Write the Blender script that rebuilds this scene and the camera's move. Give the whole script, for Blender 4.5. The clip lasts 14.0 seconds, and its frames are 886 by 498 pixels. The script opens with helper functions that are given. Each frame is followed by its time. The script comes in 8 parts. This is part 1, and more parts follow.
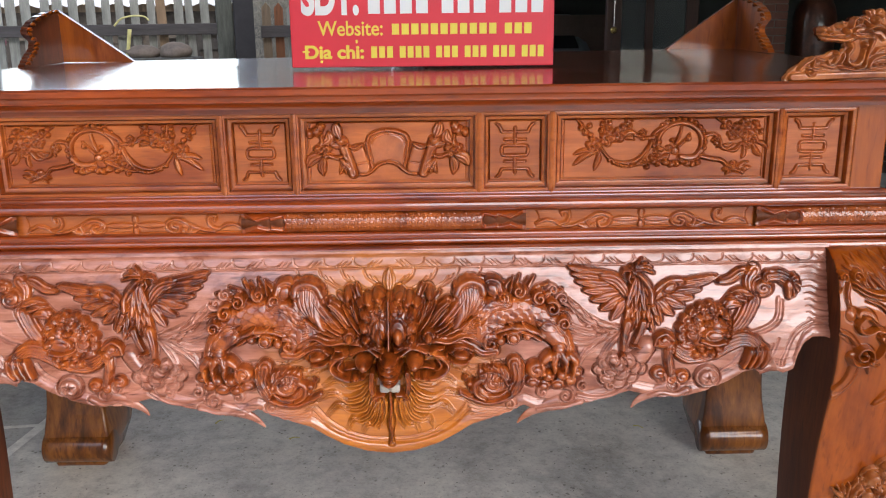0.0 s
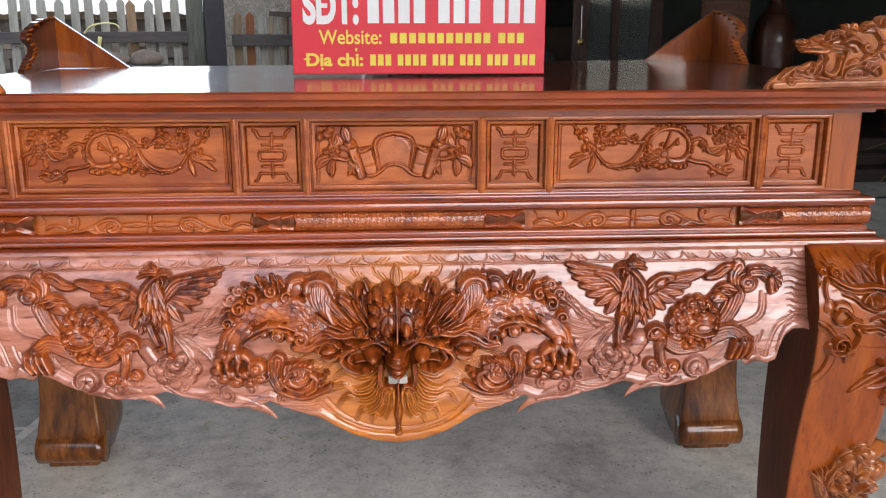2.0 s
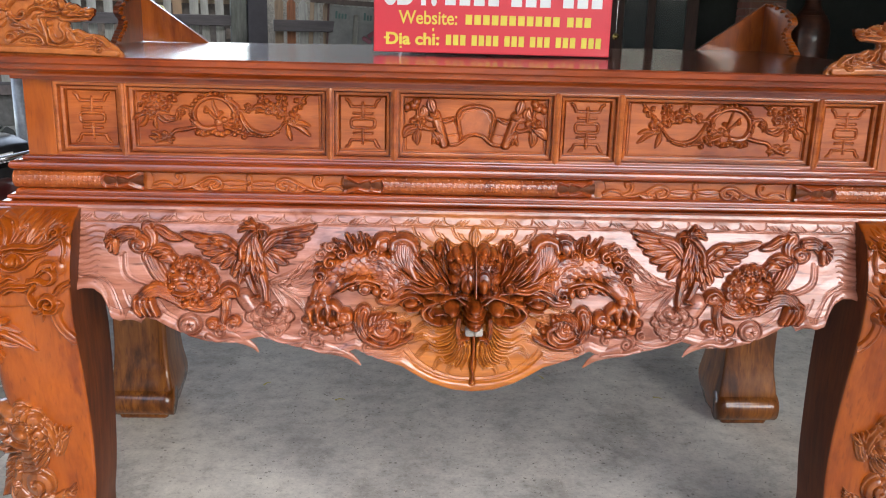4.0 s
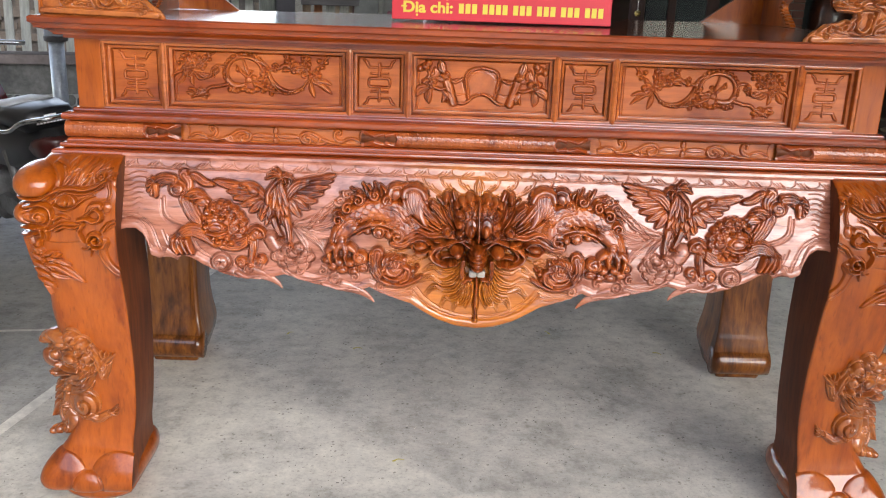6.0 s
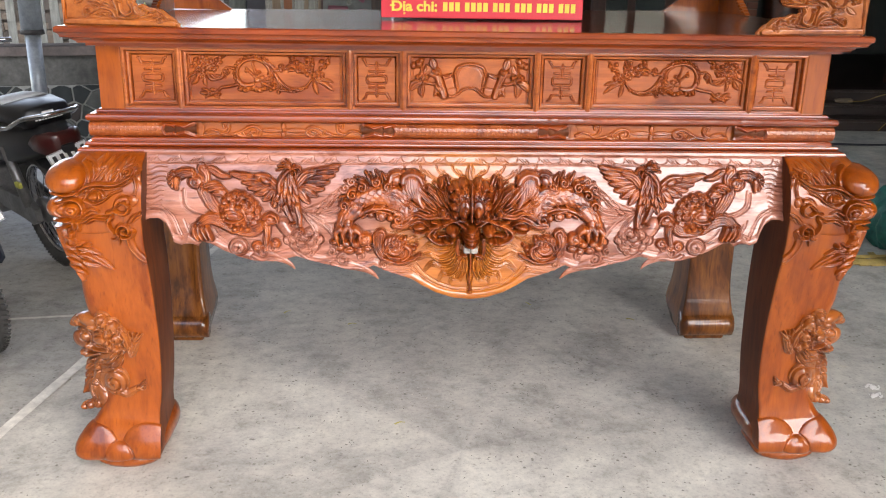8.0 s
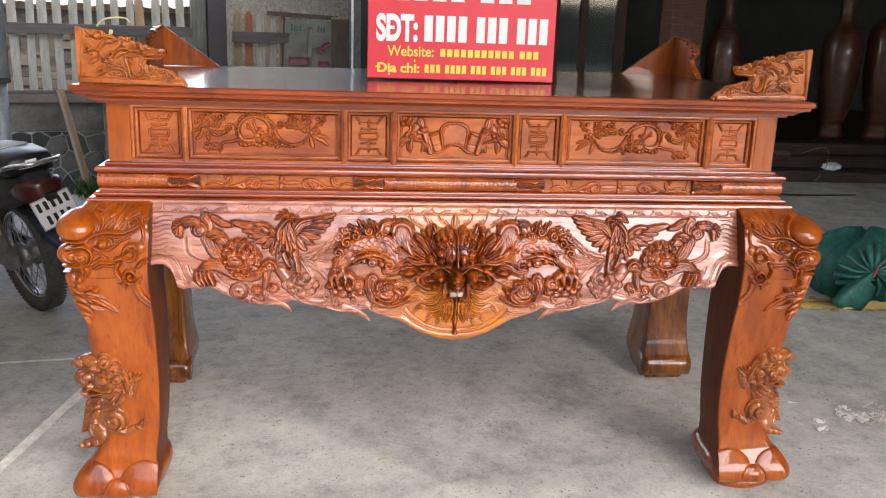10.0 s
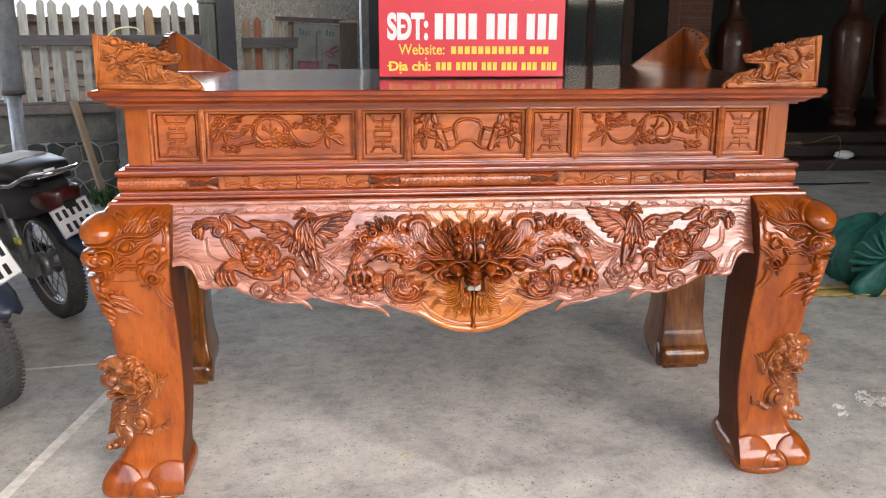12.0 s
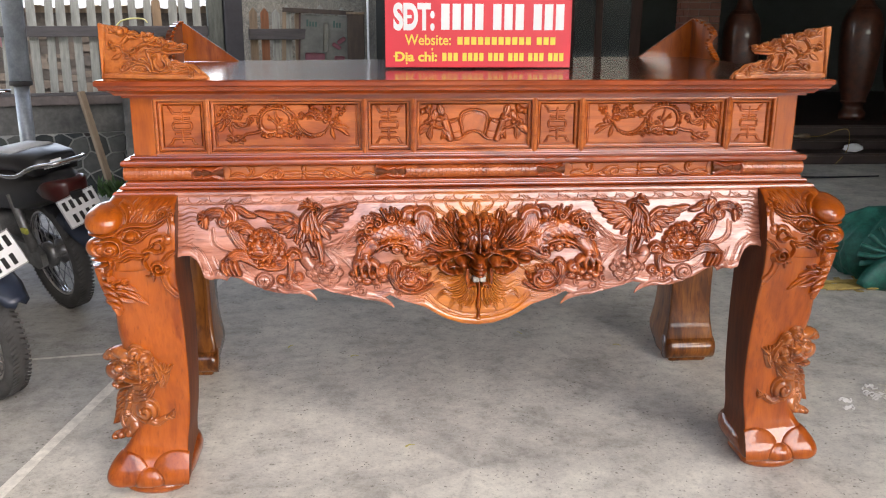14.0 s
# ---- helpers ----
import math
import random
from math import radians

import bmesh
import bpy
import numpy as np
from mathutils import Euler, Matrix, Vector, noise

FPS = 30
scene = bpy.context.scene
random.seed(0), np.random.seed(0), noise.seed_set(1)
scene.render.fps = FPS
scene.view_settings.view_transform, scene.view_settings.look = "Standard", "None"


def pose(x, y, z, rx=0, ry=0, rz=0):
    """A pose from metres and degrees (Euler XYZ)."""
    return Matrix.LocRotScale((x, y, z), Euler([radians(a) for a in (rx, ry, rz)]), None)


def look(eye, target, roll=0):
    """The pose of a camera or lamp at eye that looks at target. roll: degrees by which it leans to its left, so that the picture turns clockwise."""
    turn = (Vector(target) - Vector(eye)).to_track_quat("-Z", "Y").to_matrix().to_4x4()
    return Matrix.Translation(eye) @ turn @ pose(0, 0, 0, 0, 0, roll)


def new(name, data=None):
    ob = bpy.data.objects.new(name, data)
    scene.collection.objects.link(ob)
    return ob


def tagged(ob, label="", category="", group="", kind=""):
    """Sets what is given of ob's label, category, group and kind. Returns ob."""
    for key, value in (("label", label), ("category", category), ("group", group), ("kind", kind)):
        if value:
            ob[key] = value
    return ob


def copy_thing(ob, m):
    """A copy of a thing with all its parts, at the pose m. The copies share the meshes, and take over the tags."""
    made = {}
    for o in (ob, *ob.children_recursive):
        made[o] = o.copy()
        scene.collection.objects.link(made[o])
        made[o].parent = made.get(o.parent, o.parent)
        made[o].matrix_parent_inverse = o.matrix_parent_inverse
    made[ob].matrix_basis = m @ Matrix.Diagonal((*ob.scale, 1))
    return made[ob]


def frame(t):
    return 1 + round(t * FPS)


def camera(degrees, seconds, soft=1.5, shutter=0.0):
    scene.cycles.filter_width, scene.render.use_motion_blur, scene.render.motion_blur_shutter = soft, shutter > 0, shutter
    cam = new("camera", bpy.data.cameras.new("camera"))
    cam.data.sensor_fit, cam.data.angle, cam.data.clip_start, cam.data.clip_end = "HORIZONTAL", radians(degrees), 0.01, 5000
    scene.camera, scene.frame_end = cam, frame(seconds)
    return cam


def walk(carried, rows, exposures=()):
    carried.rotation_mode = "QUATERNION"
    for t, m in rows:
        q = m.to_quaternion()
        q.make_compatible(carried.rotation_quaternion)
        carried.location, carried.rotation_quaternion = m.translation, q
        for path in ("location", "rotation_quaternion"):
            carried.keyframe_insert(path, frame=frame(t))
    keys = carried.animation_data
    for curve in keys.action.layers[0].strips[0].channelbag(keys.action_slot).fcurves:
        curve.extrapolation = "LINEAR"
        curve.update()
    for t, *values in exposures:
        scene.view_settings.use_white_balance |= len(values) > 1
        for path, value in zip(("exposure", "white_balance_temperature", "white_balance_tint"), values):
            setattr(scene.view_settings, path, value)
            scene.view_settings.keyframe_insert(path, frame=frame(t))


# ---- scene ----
cam = camera(53.5, 14.0, soft=1.15)
PATH = [
    (0, (0.122, -1.735, 1.422), (0.104, 0.194, 0.894), -0.6),
    (0.5, (0.13, -1.758, 1.424), (0.139, 0.176, 0.915), -0.1),
    (1, (0.124, -1.78, 1.428), (0.156, 0.155, 0.925), 0.0),
    (1.5, (0.09, -1.804, 1.426), (0.139, 0.128, 0.912), -0.2),
    (2, (0.032, -1.827, 1.421), (0.102, 0.107, 0.915), -0.0),
    (2.5, (-0.028, -1.866, 1.419), (0.065, 0.071, 0.93), 0.2),
    (3, (-0.089, -1.91, 1.408), (-0.016, 0.025, 0.911), 0.8),
    (3.2, (-0.119, -1.928, 1.405), (-0.056, 0.006, 0.901), 1.0),
    (5.3, (-0.076, -2.097, 1.378), (-0.062, -0.17, 0.841), 2.0),
    (5.5, (-0.095, -2.124, 1.378), (-0.067, -0.199, 0.835), 2.2),
    (6, (-0.063, -2.201, 1.374), (-0.084, -0.283, 0.806), 2.1),
    (6.5, (-0.055, -2.275, 1.381), (-0.086, -0.36, 0.803), 1.9),
    (7, (-0.056, -2.299, 1.394), (-0.102, -0.386, 0.813), 1.2),
    (7.5, (-0.104, -2.346, 1.408), (-0.128, -0.436, 0.817), 0.8),
    (8, (-0.141, -2.429, 1.445), (-0.087, -0.526, 0.831), 1.0),
    (8.5, (-0.181, -2.501, 1.471), (-0.053, -0.599, 0.866), 1.9),
    (9, (-0.207, -2.555, 1.492), (-0.048, -0.641, 0.936), 2.6),
    (9.2, (-0.224, -2.575, 1.499), (-0.062, -0.656, 0.958), 2.5),
    (11.5, (-0.284, -2.625, 1.481), (-0.119, -0.695, 0.981), 0.7),
    (12, (-0.282, -2.637, 1.482), (-0.136, -0.708, 0.974), 0.2),
    (12.5, (-0.282, -2.64, 1.482), (-0.152, -0.713, 0.963), -0.2),
    (13, (-0.286, -2.638, 1.477), (-0.164, -0.714, 0.944), -0.5),
    (13.5, (-0.289, -2.635, 1.48), (-0.167, -0.712, 0.943), -0.2),
    (14, (-0.277, -2.632, 1.476), (-0.147, -0.707, 0.952), 0.3),
]
walk(cam, [(t, look(eye, target, roll)) for t, eye, target, roll in PATH], ((0, 2.16, 6850, 14), (3.0, 2.22, 6850, 14), (6.0, 2.42, 7000, 13), (7.5, 2.54, 7100, 14), (8.5, 2.50, 7150, 14), (9.2, 2.43, 7200, 15), (11.5, 2.45, 7300, 16), (14, 2.45, 7300, 16)))

# ---------------------------------------------------------------- light
world = bpy.data.worlds.new("world")
world.use_nodes = True
scene.world = world
wn, wl = world.node_tree.nodes, world.node_tree.links
wn.clear()
sky = wn.new("ShaderNodeTexSky")
sky.sky_type, sky.sun_disc = "NISHITA", False
sky.sun_elevation, sky.sun_rotation = radians(34.9), radians(144.5)
sky.air_density, sky.dust_density, sky.ozone_density = 1.0, 0.4, 1.5
bg = wn.new("ShaderNodeBackground")
bg.inputs["Strength"].default_value = 0.15
wout = wn.new("ShaderNodeOutputWorld")
hsv = wn.new("ShaderNodeHueSaturation")  # thin overcast: the blue is veiled
hsv.inputs["Saturation"].default_value = 0.65
wl.new(sky.outputs[0], hsv.inputs["Color"])
wl.new(hsv.outputs[0], bg.inputs["Color"])
wl.new(bg.outputs[0], wout.inputs["Surface"])
sun_data = bpy.data.lights.new("sun", "SUN")
sun_data.energy, sun_data.angle, sun_data.color = 0.7, radians(58), (1.0, 0.96, 0.90)
sun = new("sun", sun_data)
sun.matrix_world = look((5.0, -7.0, 6.0), (0, 0, 0))

# ---------------------------------------------------------------- materials
def material(name, build):
    m = bpy.data.materials.new(name)
    m.use_nodes = True
    nt = m.node_tree
    build(nt, nt.nodes["Principled BSDF"])
    return m


def ramp(nt, stops):
    r = nt.nodes.new("ShaderNodeValToRGB")
    els = r.color_ramp.elements
    while len(els) < len(stops):
        els.new(0.5)
    for e, (p, c) in zip(els, stops):
        e.position, e.color = p, (*c, 1) if len(c) == 3 else c
    return r


def noise_tex(nt, scale, detail=4, rough=0.55, stretch=(1, 1, 1), dist=0.0, coord="Object"):
    tc = nt.nodes.new("ShaderNodeTexCoord")
    mp = nt.nodes.new("ShaderNodeMapping")
    mp.inputs["Scale"].default_value = stretch
    n = nt.nodes.new("ShaderNodeTexNoise")
    n.inputs["Scale"].default_value = scale
    n.inputs["Detail"].default_value = detail
    n.inputs["Roughness"].default_value = rough
    n.inputs["Distortion"].default_value = dist
    nt.links.new(tc.outputs[coord], mp.inputs["Vector"])
    nt.links.new(mp.outputs["Vector"], n.inputs["Vector"])
    return n


def bump(nt, b, src, strength, dist):
    bp = nt.nodes.new("ShaderNodeBump")
    bp.inputs["Strength"].default_value = strength
    bp.inputs["Distance"].default_value = dist
    nt.links.new(src, bp.inputs["Height"])
    nt.links.new(bp.outputs[0], b.inputs["Normal"])
    return bp


def mix(nt, a, c, fac, mode="MIX"):
    m = nt.nodes.new("ShaderNodeMix")
    m.data_type, m.blend_type = "RGBA", mode
    for sock, v in ((m.inputs[6], a), (m.inputs[7], c), (m.inputs[0], fac)):
        if isinstance(v, bpy.types.NodeSocket):
            nt.links.new(v, sock)
        elif isinstance(v, (tuple, list)):
            sock.default_value = (*v, 1)
        else:
            sock.default_value = v
    return m.outputs[2]


def varnished(name, dark, mid, light, stretch, coat=1.0, rough=0.32, coat_rough=0.05, fleck=0.35, ior=1.5, wave=1.0, blotch=(0.62, 0.50, 0.42), fig_scale=4.5, worn=1.0, streak=None, bare=0.42, heart=None, ripple=22):
    """Varnished hardwood: streaky grain along the board, cloudy stain, a glossy coat with slight waviness."""
    def build(nt, b):
        grain = noise_tex(nt, 9, 6, 0.62, stretch, 0.6)
        cloud = noise_tex(nt, 3.2, 3, 0.5)
        fine = noise_tex(nt, 60, 3, 0.6, stretch)
        c = ramp(nt, [(0.28, dark), (0.5, mid), (0.72, light)])
        nt.links.new(grain.outputs[0], c.inputs[0])
        c2 = ramp(nt, [(0.3, (0.84, 0.80, 0.78)), (0.7, (1.1, 1.08, 1.06))])
        nt.links.new(cloud.outputs[0], c2.inputs[0])
        col = mix(nt, c.outputs[0], c2.outputs[0], 1.0, "MULTIPLY")
        c3 = ramp(nt, [(0.35, (0.9, 0.88, 0.86)), (0.6, (1, 1, 1))])
        nt.links.new(fine.outputs[0], c3.inputs[0])
        col = mix(nt, col, c3.outputs[0], 0.8, "MULTIPLY")
        # short dark pores along the grain
        pore = noise_tex(nt, 130, 2, 0.5, tuple(0.12 if s == min(stretch) else 1.0 for s in stretch))
        c4 = ramp(nt, [(0.30, (0.35, 0.27, 0.22)), (0.40, (1, 1, 1))])
        nt.links.new(pore.outputs[0], c4.inputs[0])
        col = mix(nt, col, c4.outputs[0], fleck, "MULTIPLY")
        # figure: blotches and heartwood streaks drawn along the board
        fig = noise_tex(nt, fig_scale, 4, 0.6, tuple(max(0.35, min(s, 1.6)) for s in stretch), 1.2)
        c5 = ramp(nt, [(0.36, blotch), (0.47, (0.92, 0.88, 0.84)), (0.62, (1.08, 1.08, 1.08))])
        nt.links.new(fig.outputs[0], c5.inputs[0])
        col = mix(nt, col, c5.outputs[0], 1.0, "MULTIPLY")
        if heart:  # amber block glued into the middle of the board, its tone running out along the grain
            tc = nt.nodes.new("ShaderNodeTexCoord")
            mp = nt.nodes.new("ShaderNodeMapping")
            mp.inputs["Location"].default_value = (0.0, 0.0, -1.30)
            mp.inputs["Scale"].default_value = (3.1, 0.0, 2.0)
            nt.links.new(tc.outputs["Object"], mp.inputs["Vector"])
            ln = nt.nodes.new("ShaderNodeVectorMath")
            ln.operation = "LENGTH"
            nt.links.new(mp.outputs["Vector"], ln.inputs[0])
            wob = nt.nodes.new("ShaderNodeMath")
            wob.operation = "MULTIPLY_ADD"
            nt.links.new(cloud.outputs[0], wob.inputs[0])
            wob.inputs[1].default_value = 1.1
            nt.links.new(ln.outputs["Value"], wob.inputs[2])
            hm = ramp(nt, [(0.0, (1, 1, 1)), (1.0, (0, 0, 0))])
            mr = nt.nodes.new("ShaderNodeMapRange")
            mr.inputs["From Min"].default_value, mr.inputs["From Max"].default_value = 0.95, 1.45
            nt.links.new(wob.outputs[0], mr.inputs["Value"])
            nt.links.new(mr.outputs[0], hm.inputs[0])
            amber = ramp(nt, [(0.3, heart[0]), (0.62, heart[1])])
            nt.links.new(grain.outputs[0], amber.inputs[0])
            col = mix(nt, col, amber.outputs[0], hm.outputs[0])
        nt.links.new(col, b.inputs["Base Color"])
        b.inputs["Roughness"].default_value = rough
        b.inputs["Coat Weight"].default_value = coat
        if worn < 1.0:  # varnish rubbed thin in patches
            thin = noise_tex(nt, 16, 4, 0.65, (0.6, 1, 1.6), 0.8)
            c6 = ramp(nt, [(bare - 0.04, (worn * coat,) * 3), (bare + 0.04, (coat,) * 3)])
            nt.links.new(thin.outputs[0], c6.inputs[0])
            nt.links.new(c6.outputs[0], b.inputs["Coat Weight"])
        b.inputs["Coat Roughness"].default_value = coat_rough
        b.inputs["Coat IOR"].default_value = ior
        b.inputs["Specular IOR Level"].default_value = 0.15
        wav = noise_tex(nt, ripple, 3, 0.55, streak or (1, 1, 1))
        bump(nt, b, wav.outputs[0], 0.12 * wave, 0.004)
        bp = nt.nodes.new("ShaderNodeBump")
        bp.inputs["Strength"].default_value, bp.inputs["Distance"].default_value = 0.06 * wave, 0.004
        nt.links.new(wav.outputs[0], bp.inputs["Height"])
        nt.links.new(bp.outputs[0], b.inputs["Coat Normal"])
    return material(name, build)


WOOD_X = varnished("varnished_wood_along", (0.210, 0.0335, 0.0045), (0.310, 0.0521, 0.0063), (0.400, 0.0763, 0.0099), (0.5, 4, 9), coat_rough=0.04, ior=1.75)
WOOD_Z = varnished("varnished_wood_upright", (0.245, 0.049, 0.0036), (0.34, 0.074, 0.005), (0.42, 0.100, 0.0072), (3, 3, 0.5), ior=1.52, blotch=(0.70, 0.58, 0.48))
WOOD_TOP = varnished("varnished_tabletop", (0.100, 0.0279, 0.0126), (0.140, 0.0391, 0.0171), (0.190, 0.0558, 0.0243), (0.4, 7, 4), 1.0, 0.35, 0.10, ior=1.42, wave=3.0, streak=(0.25, 3.2, 1))
WOOD_FIELD = varnished("carved_ground_wood", (0.265, 0.087, 0.050), (0.385, 0.147, 0.095), (0.530, 0.240, 0.175), (0.7, 4, 6), 1.0, 0.30, 0.10, 0.9, 1.64, 3.6, (0.55, 0.40, 0.32), 13.0, 0.45, (0.5, 1, 1), 0.46, heart=((0.310, 0.080, 0.008), (0.540, 0.165, 0.020)), ripple=46)
WOOD_CARVE = varnished("stained_carving_wood", (0.120, 0.0210, 0.0035), (0.300, 0.0600, 0.0085), (0.490, 0.1230, 0.0200), (3, 3, 3), 1.0, 0.32, 0.15, 0.5, 1.6, 2.6, (0.38, 0.28, 0.22), 16.0, ripple=60)
WOOD_LION = varnished("lion_carving_wood", (0.220, 0.0560, 0.0110), (0.330, 0.0920, 0.0180), (0.430, 0.1350, 0.0290), (3, 3, 3), 1.0, 0.3, 0.06, ior=1.6)
WOOD_PANEL = varnished("panel_wood", (0.320, 0.0720, 0.0125), (0.430, 0.1100, 0.0210), (0.520, 0.1500, 0.0340), (0.6, 4, 8), 0.9, 0.34, 0.08, blotch=(0.62, 0.46, 0.38), ior=1.6)
WOOD_RELIEF = varnished("panel_carving_wood", (0.300, 0.0640, 0.0120), (0.410, 0.1000, 0.0190), (0.500, 0.1380, 0.0290), (3, 3, 3), 1.0, 0.3, 0.05, ior=1.7)
WOOD_CARVE_LIGHT = varnished("scale_roll_wood", (0.270, 0.058, 0.012), (0.380, 0.092, 0.020), (0.470, 0.130, 0.034), (3, 3, 3), 1.0, 0.3, 0.08, ior=1.6, ripple=60)
WOOD_BOARD = varnished("end_board_wood", (0.350, 0.092, 0.016), (0.480, 0.142, 0.027), (0.580, 0.195, 0.046), (3, 3, 3), 1.0, 0.3, 0.08, ior=1.6, ripple=50)
WOOD_TOE = varnished("toe_wood", (0.210, 0.042, 0.0040), (0.300, 0.064, 0.006), (0.380, 0.090, 0.009), (3, 3, 0.8), 1.0, 0.34, 0.08, ior=1.45, wave=2.6, blotch=(0.55, 0.44, 0.36), ripple=40)
# leg wood darkened for the rear legs: under-table shade put into the colour
WOOD_REAR_SHADED = varnished("shaded_rear_leg_wood", (0.10, 0.030, 0.005), (0.19, 0.062, 0.010), (0.29, 0.105, 0.018), (5, 5, 0.5), 1.0, 0.35, 0.10, 0.6, 1.45, blotch=(0.4, 0.32, 0.26))
# dark brown copy: shade of leg insides and roll-end hollows is in its colour
WOOD_SHADED_BROWN = varnished("shaded_brown_wood", (0.075, 0.019, 0.006), (0.115, 0.030, 0.008), (0.165, 0.047, 0.012), (4, 4, 0.5), 0.15, 0.55, 0.30, 0.5, 1.4, blotch=(0.7, 0.6, 0.52))
WOOD_ROLL = varnished("foot_roll_wood", (0.130, 0.028, 0.005), (0.200, 0.046, 0.008), (0.270, 0.068, 0.012), (0.6, 4, 4), 1.0, 0.35, 0.10)
# dark copy of the board wood, with shade painted into it
WOOD_SHADED_BOARD = varnished("shaded_board_wood", (0.08, 0.017, 0.006), (0.12, 0.026, 0.009), (0.16, 0.04, 0.013), (4, 4, 0.7))


def plain(name, color, rough=0.6, metal=0.0, var=0.25, scale=12, bump_s=0.15, coat=0.0, stretch=(1, 1, 1)):
    """A surface of one colour with cloudy wear at two scales."""
    def build(nt, b):
        n1 = noise_tex(nt, scale, 4, 0.6, stretch)
        n2 = noise_tex(nt, scale * 7, 3, 0.6, stretch)
        lo = tuple(c * (1 - var) for c in color)
        hi = tuple(min(1, c * (1 + var)) for c in color)
        r = ramp(nt, [(0.3, lo), (0.7, hi)])
        nt.links.new(n1.outputs[0], r.inputs[0])
        r2 = ramp(nt, [(0.3, (1 - var * 0.6,) * 3), (0.65, (1, 1, 1))])
        nt.links.new(n2.outputs[0], r2.inputs[0])
        nt.links.new(mix(nt, r.outputs[0], r2.outputs[0], 1.0, "MULTIPLY"), b.inputs["Base Color"])
        b.inputs["Roughness"].default_value = rough
        b.inputs["Metallic"].default_value = metal
        b.inputs["Coat Weight"].default_value = coat
        b.inputs["Coat Roughness"].default_value = 0.08
        if bump_s:
            bump(nt, b, n2.outputs[0], bump_s, 0.004)
    return material(name, build)


def concrete_build(nt, b):
    big = noise_tex(nt, 0.9, 5, 0.6)
    mid = noise_tex(nt, 4.0, 9, 0.72, dist=0.1)
    fine = noise_tex(nt, 90, 4, 0.7)
    r = ramp(nt, [(0.3, (0.43, 0.405, 0.355)), (0.52, (0.545, 0.52, 0.46)), (0.75, (0.64, 0.615, 0.55))])
    nt.links.new(big.outputs[0], r.inputs[0])
    r2 = ramp(nt, [(0.30, (0.60, 0.59, 0.57)), (0.48, (0.98, 0.98, 0.98)), (0.70, (1.18, 1.18, 1.15))])
    nt.links.new(mid.outputs[0], r2.inputs[0])
    col = mix(nt, r.outputs[0], r2.outputs[0], 1.0, "MULTIPLY")
    r3 = ramp(nt, [(0.30, (0.66, 0.65, 0.63)), (0.42, (0.98, 0.98, 0.98)), (0.66, (1.07, 1.07, 1.06))])
    nt.links.new(fine.outputs[0], r3.inputs[0])
    col = mix(nt, col, r3.outputs[0], 1.0, "MULTIPLY")
    # sandy grain of the worn surface
    sand = noise_tex(nt, 20, 8, 0.78)
    r7 = ramp(nt, [(0.33, (0.70, 0.69, 0.67)), (0.46, (0.97, 0.97, 0.97)), (0.66, (1.12, 1.12, 1.11))])
    nt.links.new(sand.outputs[0], r7.inputs[0])
    col = mix(nt, col, r7.outputs[0], 1.0, "MULTIPLY")
    # grey trodden-in stains with soft torn edges
    st = noise_tex(nt, 2.3, 9, 0.74, dist=0.15)
    r6 = ramp(nt, [(0.34, (0.64, 0.64, 0.65)), (0.44, (0.84, 0.84, 0.85)), (0.56, (1, 1, 1))])
    nt.links.new(st.outputs[0], r6.inputs[0])
    col = mix(nt, col, r6.outputs[0], 1.0, "MULTIPLY")
    # small dark specks and pits
    tc = nt.nodes.new("ShaderNodeTexCoord")
    vo = nt.nodes.new("ShaderNodeTexVoronoi")
    vo.inputs["Scale"].default_value = 14
    nt.links.new(tc.outputs["Object"], vo.inputs["Vector"])
    r4 = ramp(nt, [(0.04, (0.42, 0.40, 0.38)), (0.075, (1, 1, 1))])
    nt.links.new(vo.outputs["Distance"], r4.inputs[0])
    spots = noise_tex(nt, 4, 2, 0.5)
    r5 = ramp(nt, [(0.52, (0, 0, 0)), (0.60, (1, 1, 1))])
    nt.links.new(spots.outputs[0], r5.inputs[0])
    col = mix(nt, col, mix(nt, col, r4.outputs[0], 1.0, "MULTIPLY"), r5.outputs[0])
    # the slab beyond the joint is toned darker: greyer concrete plus fading light painted in
    sx_ = nt.nodes.new("ShaderNodeVectorMath")
    sx_.operation = "DOT_PRODUCT"
    sx_.inputs[1].default_value = (1.0, -0.13, 0.0)
    nt.links.new(tc.outputs["Object"], sx_.inputs[0])
    edge = nt.nodes.new("ShaderNodeMath")
    edge.operation = "LESS_THAN"
    edge.inputs[1].default_value = -1.4825
    nt.links.new(sx_.outputs["Value"], edge.inputs[0])
    col = mix(nt, col, mix(nt, col, (0.74, 0.75, 0.77), 1.0, "MULTIPLY"), edge.outputs[0])
    # trodden grit: clusters of fine dark crumbs
    vo2 = nt.nodes.new("ShaderNodeTexVoronoi")
    vo2.inputs["Scale"].default_value = 38
    nt.links.new(tc.outputs["Object"], vo2.inputs["Vector"])
    r8 = ramp(nt, [(0.13, (0.45, 0.44, 0.42)), (0.22, (1, 1, 1))])
    nt.links.new(vo2.outputs["Distance"], r8.inputs[0])
    spots2 = noise_tex(nt, 7, 5, 0.7)
    r9 = ramp(nt, [(0.50, (0, 0, 0)), (0.58, (1, 1, 1))])
    nt.links.new(spots2.outputs[0], r9.inputs[0])
    col = mix(nt, col, mix(nt, col, r8.outputs[0], 1.0, "MULTIPLY"), r9.outputs[0])
    nt.links.new(col, b.inputs["Base Color"])
    b.inputs["Roughness"].default_value = 0.78
    bump(nt, b, sand.outputs[0], 0.2, 0.005)


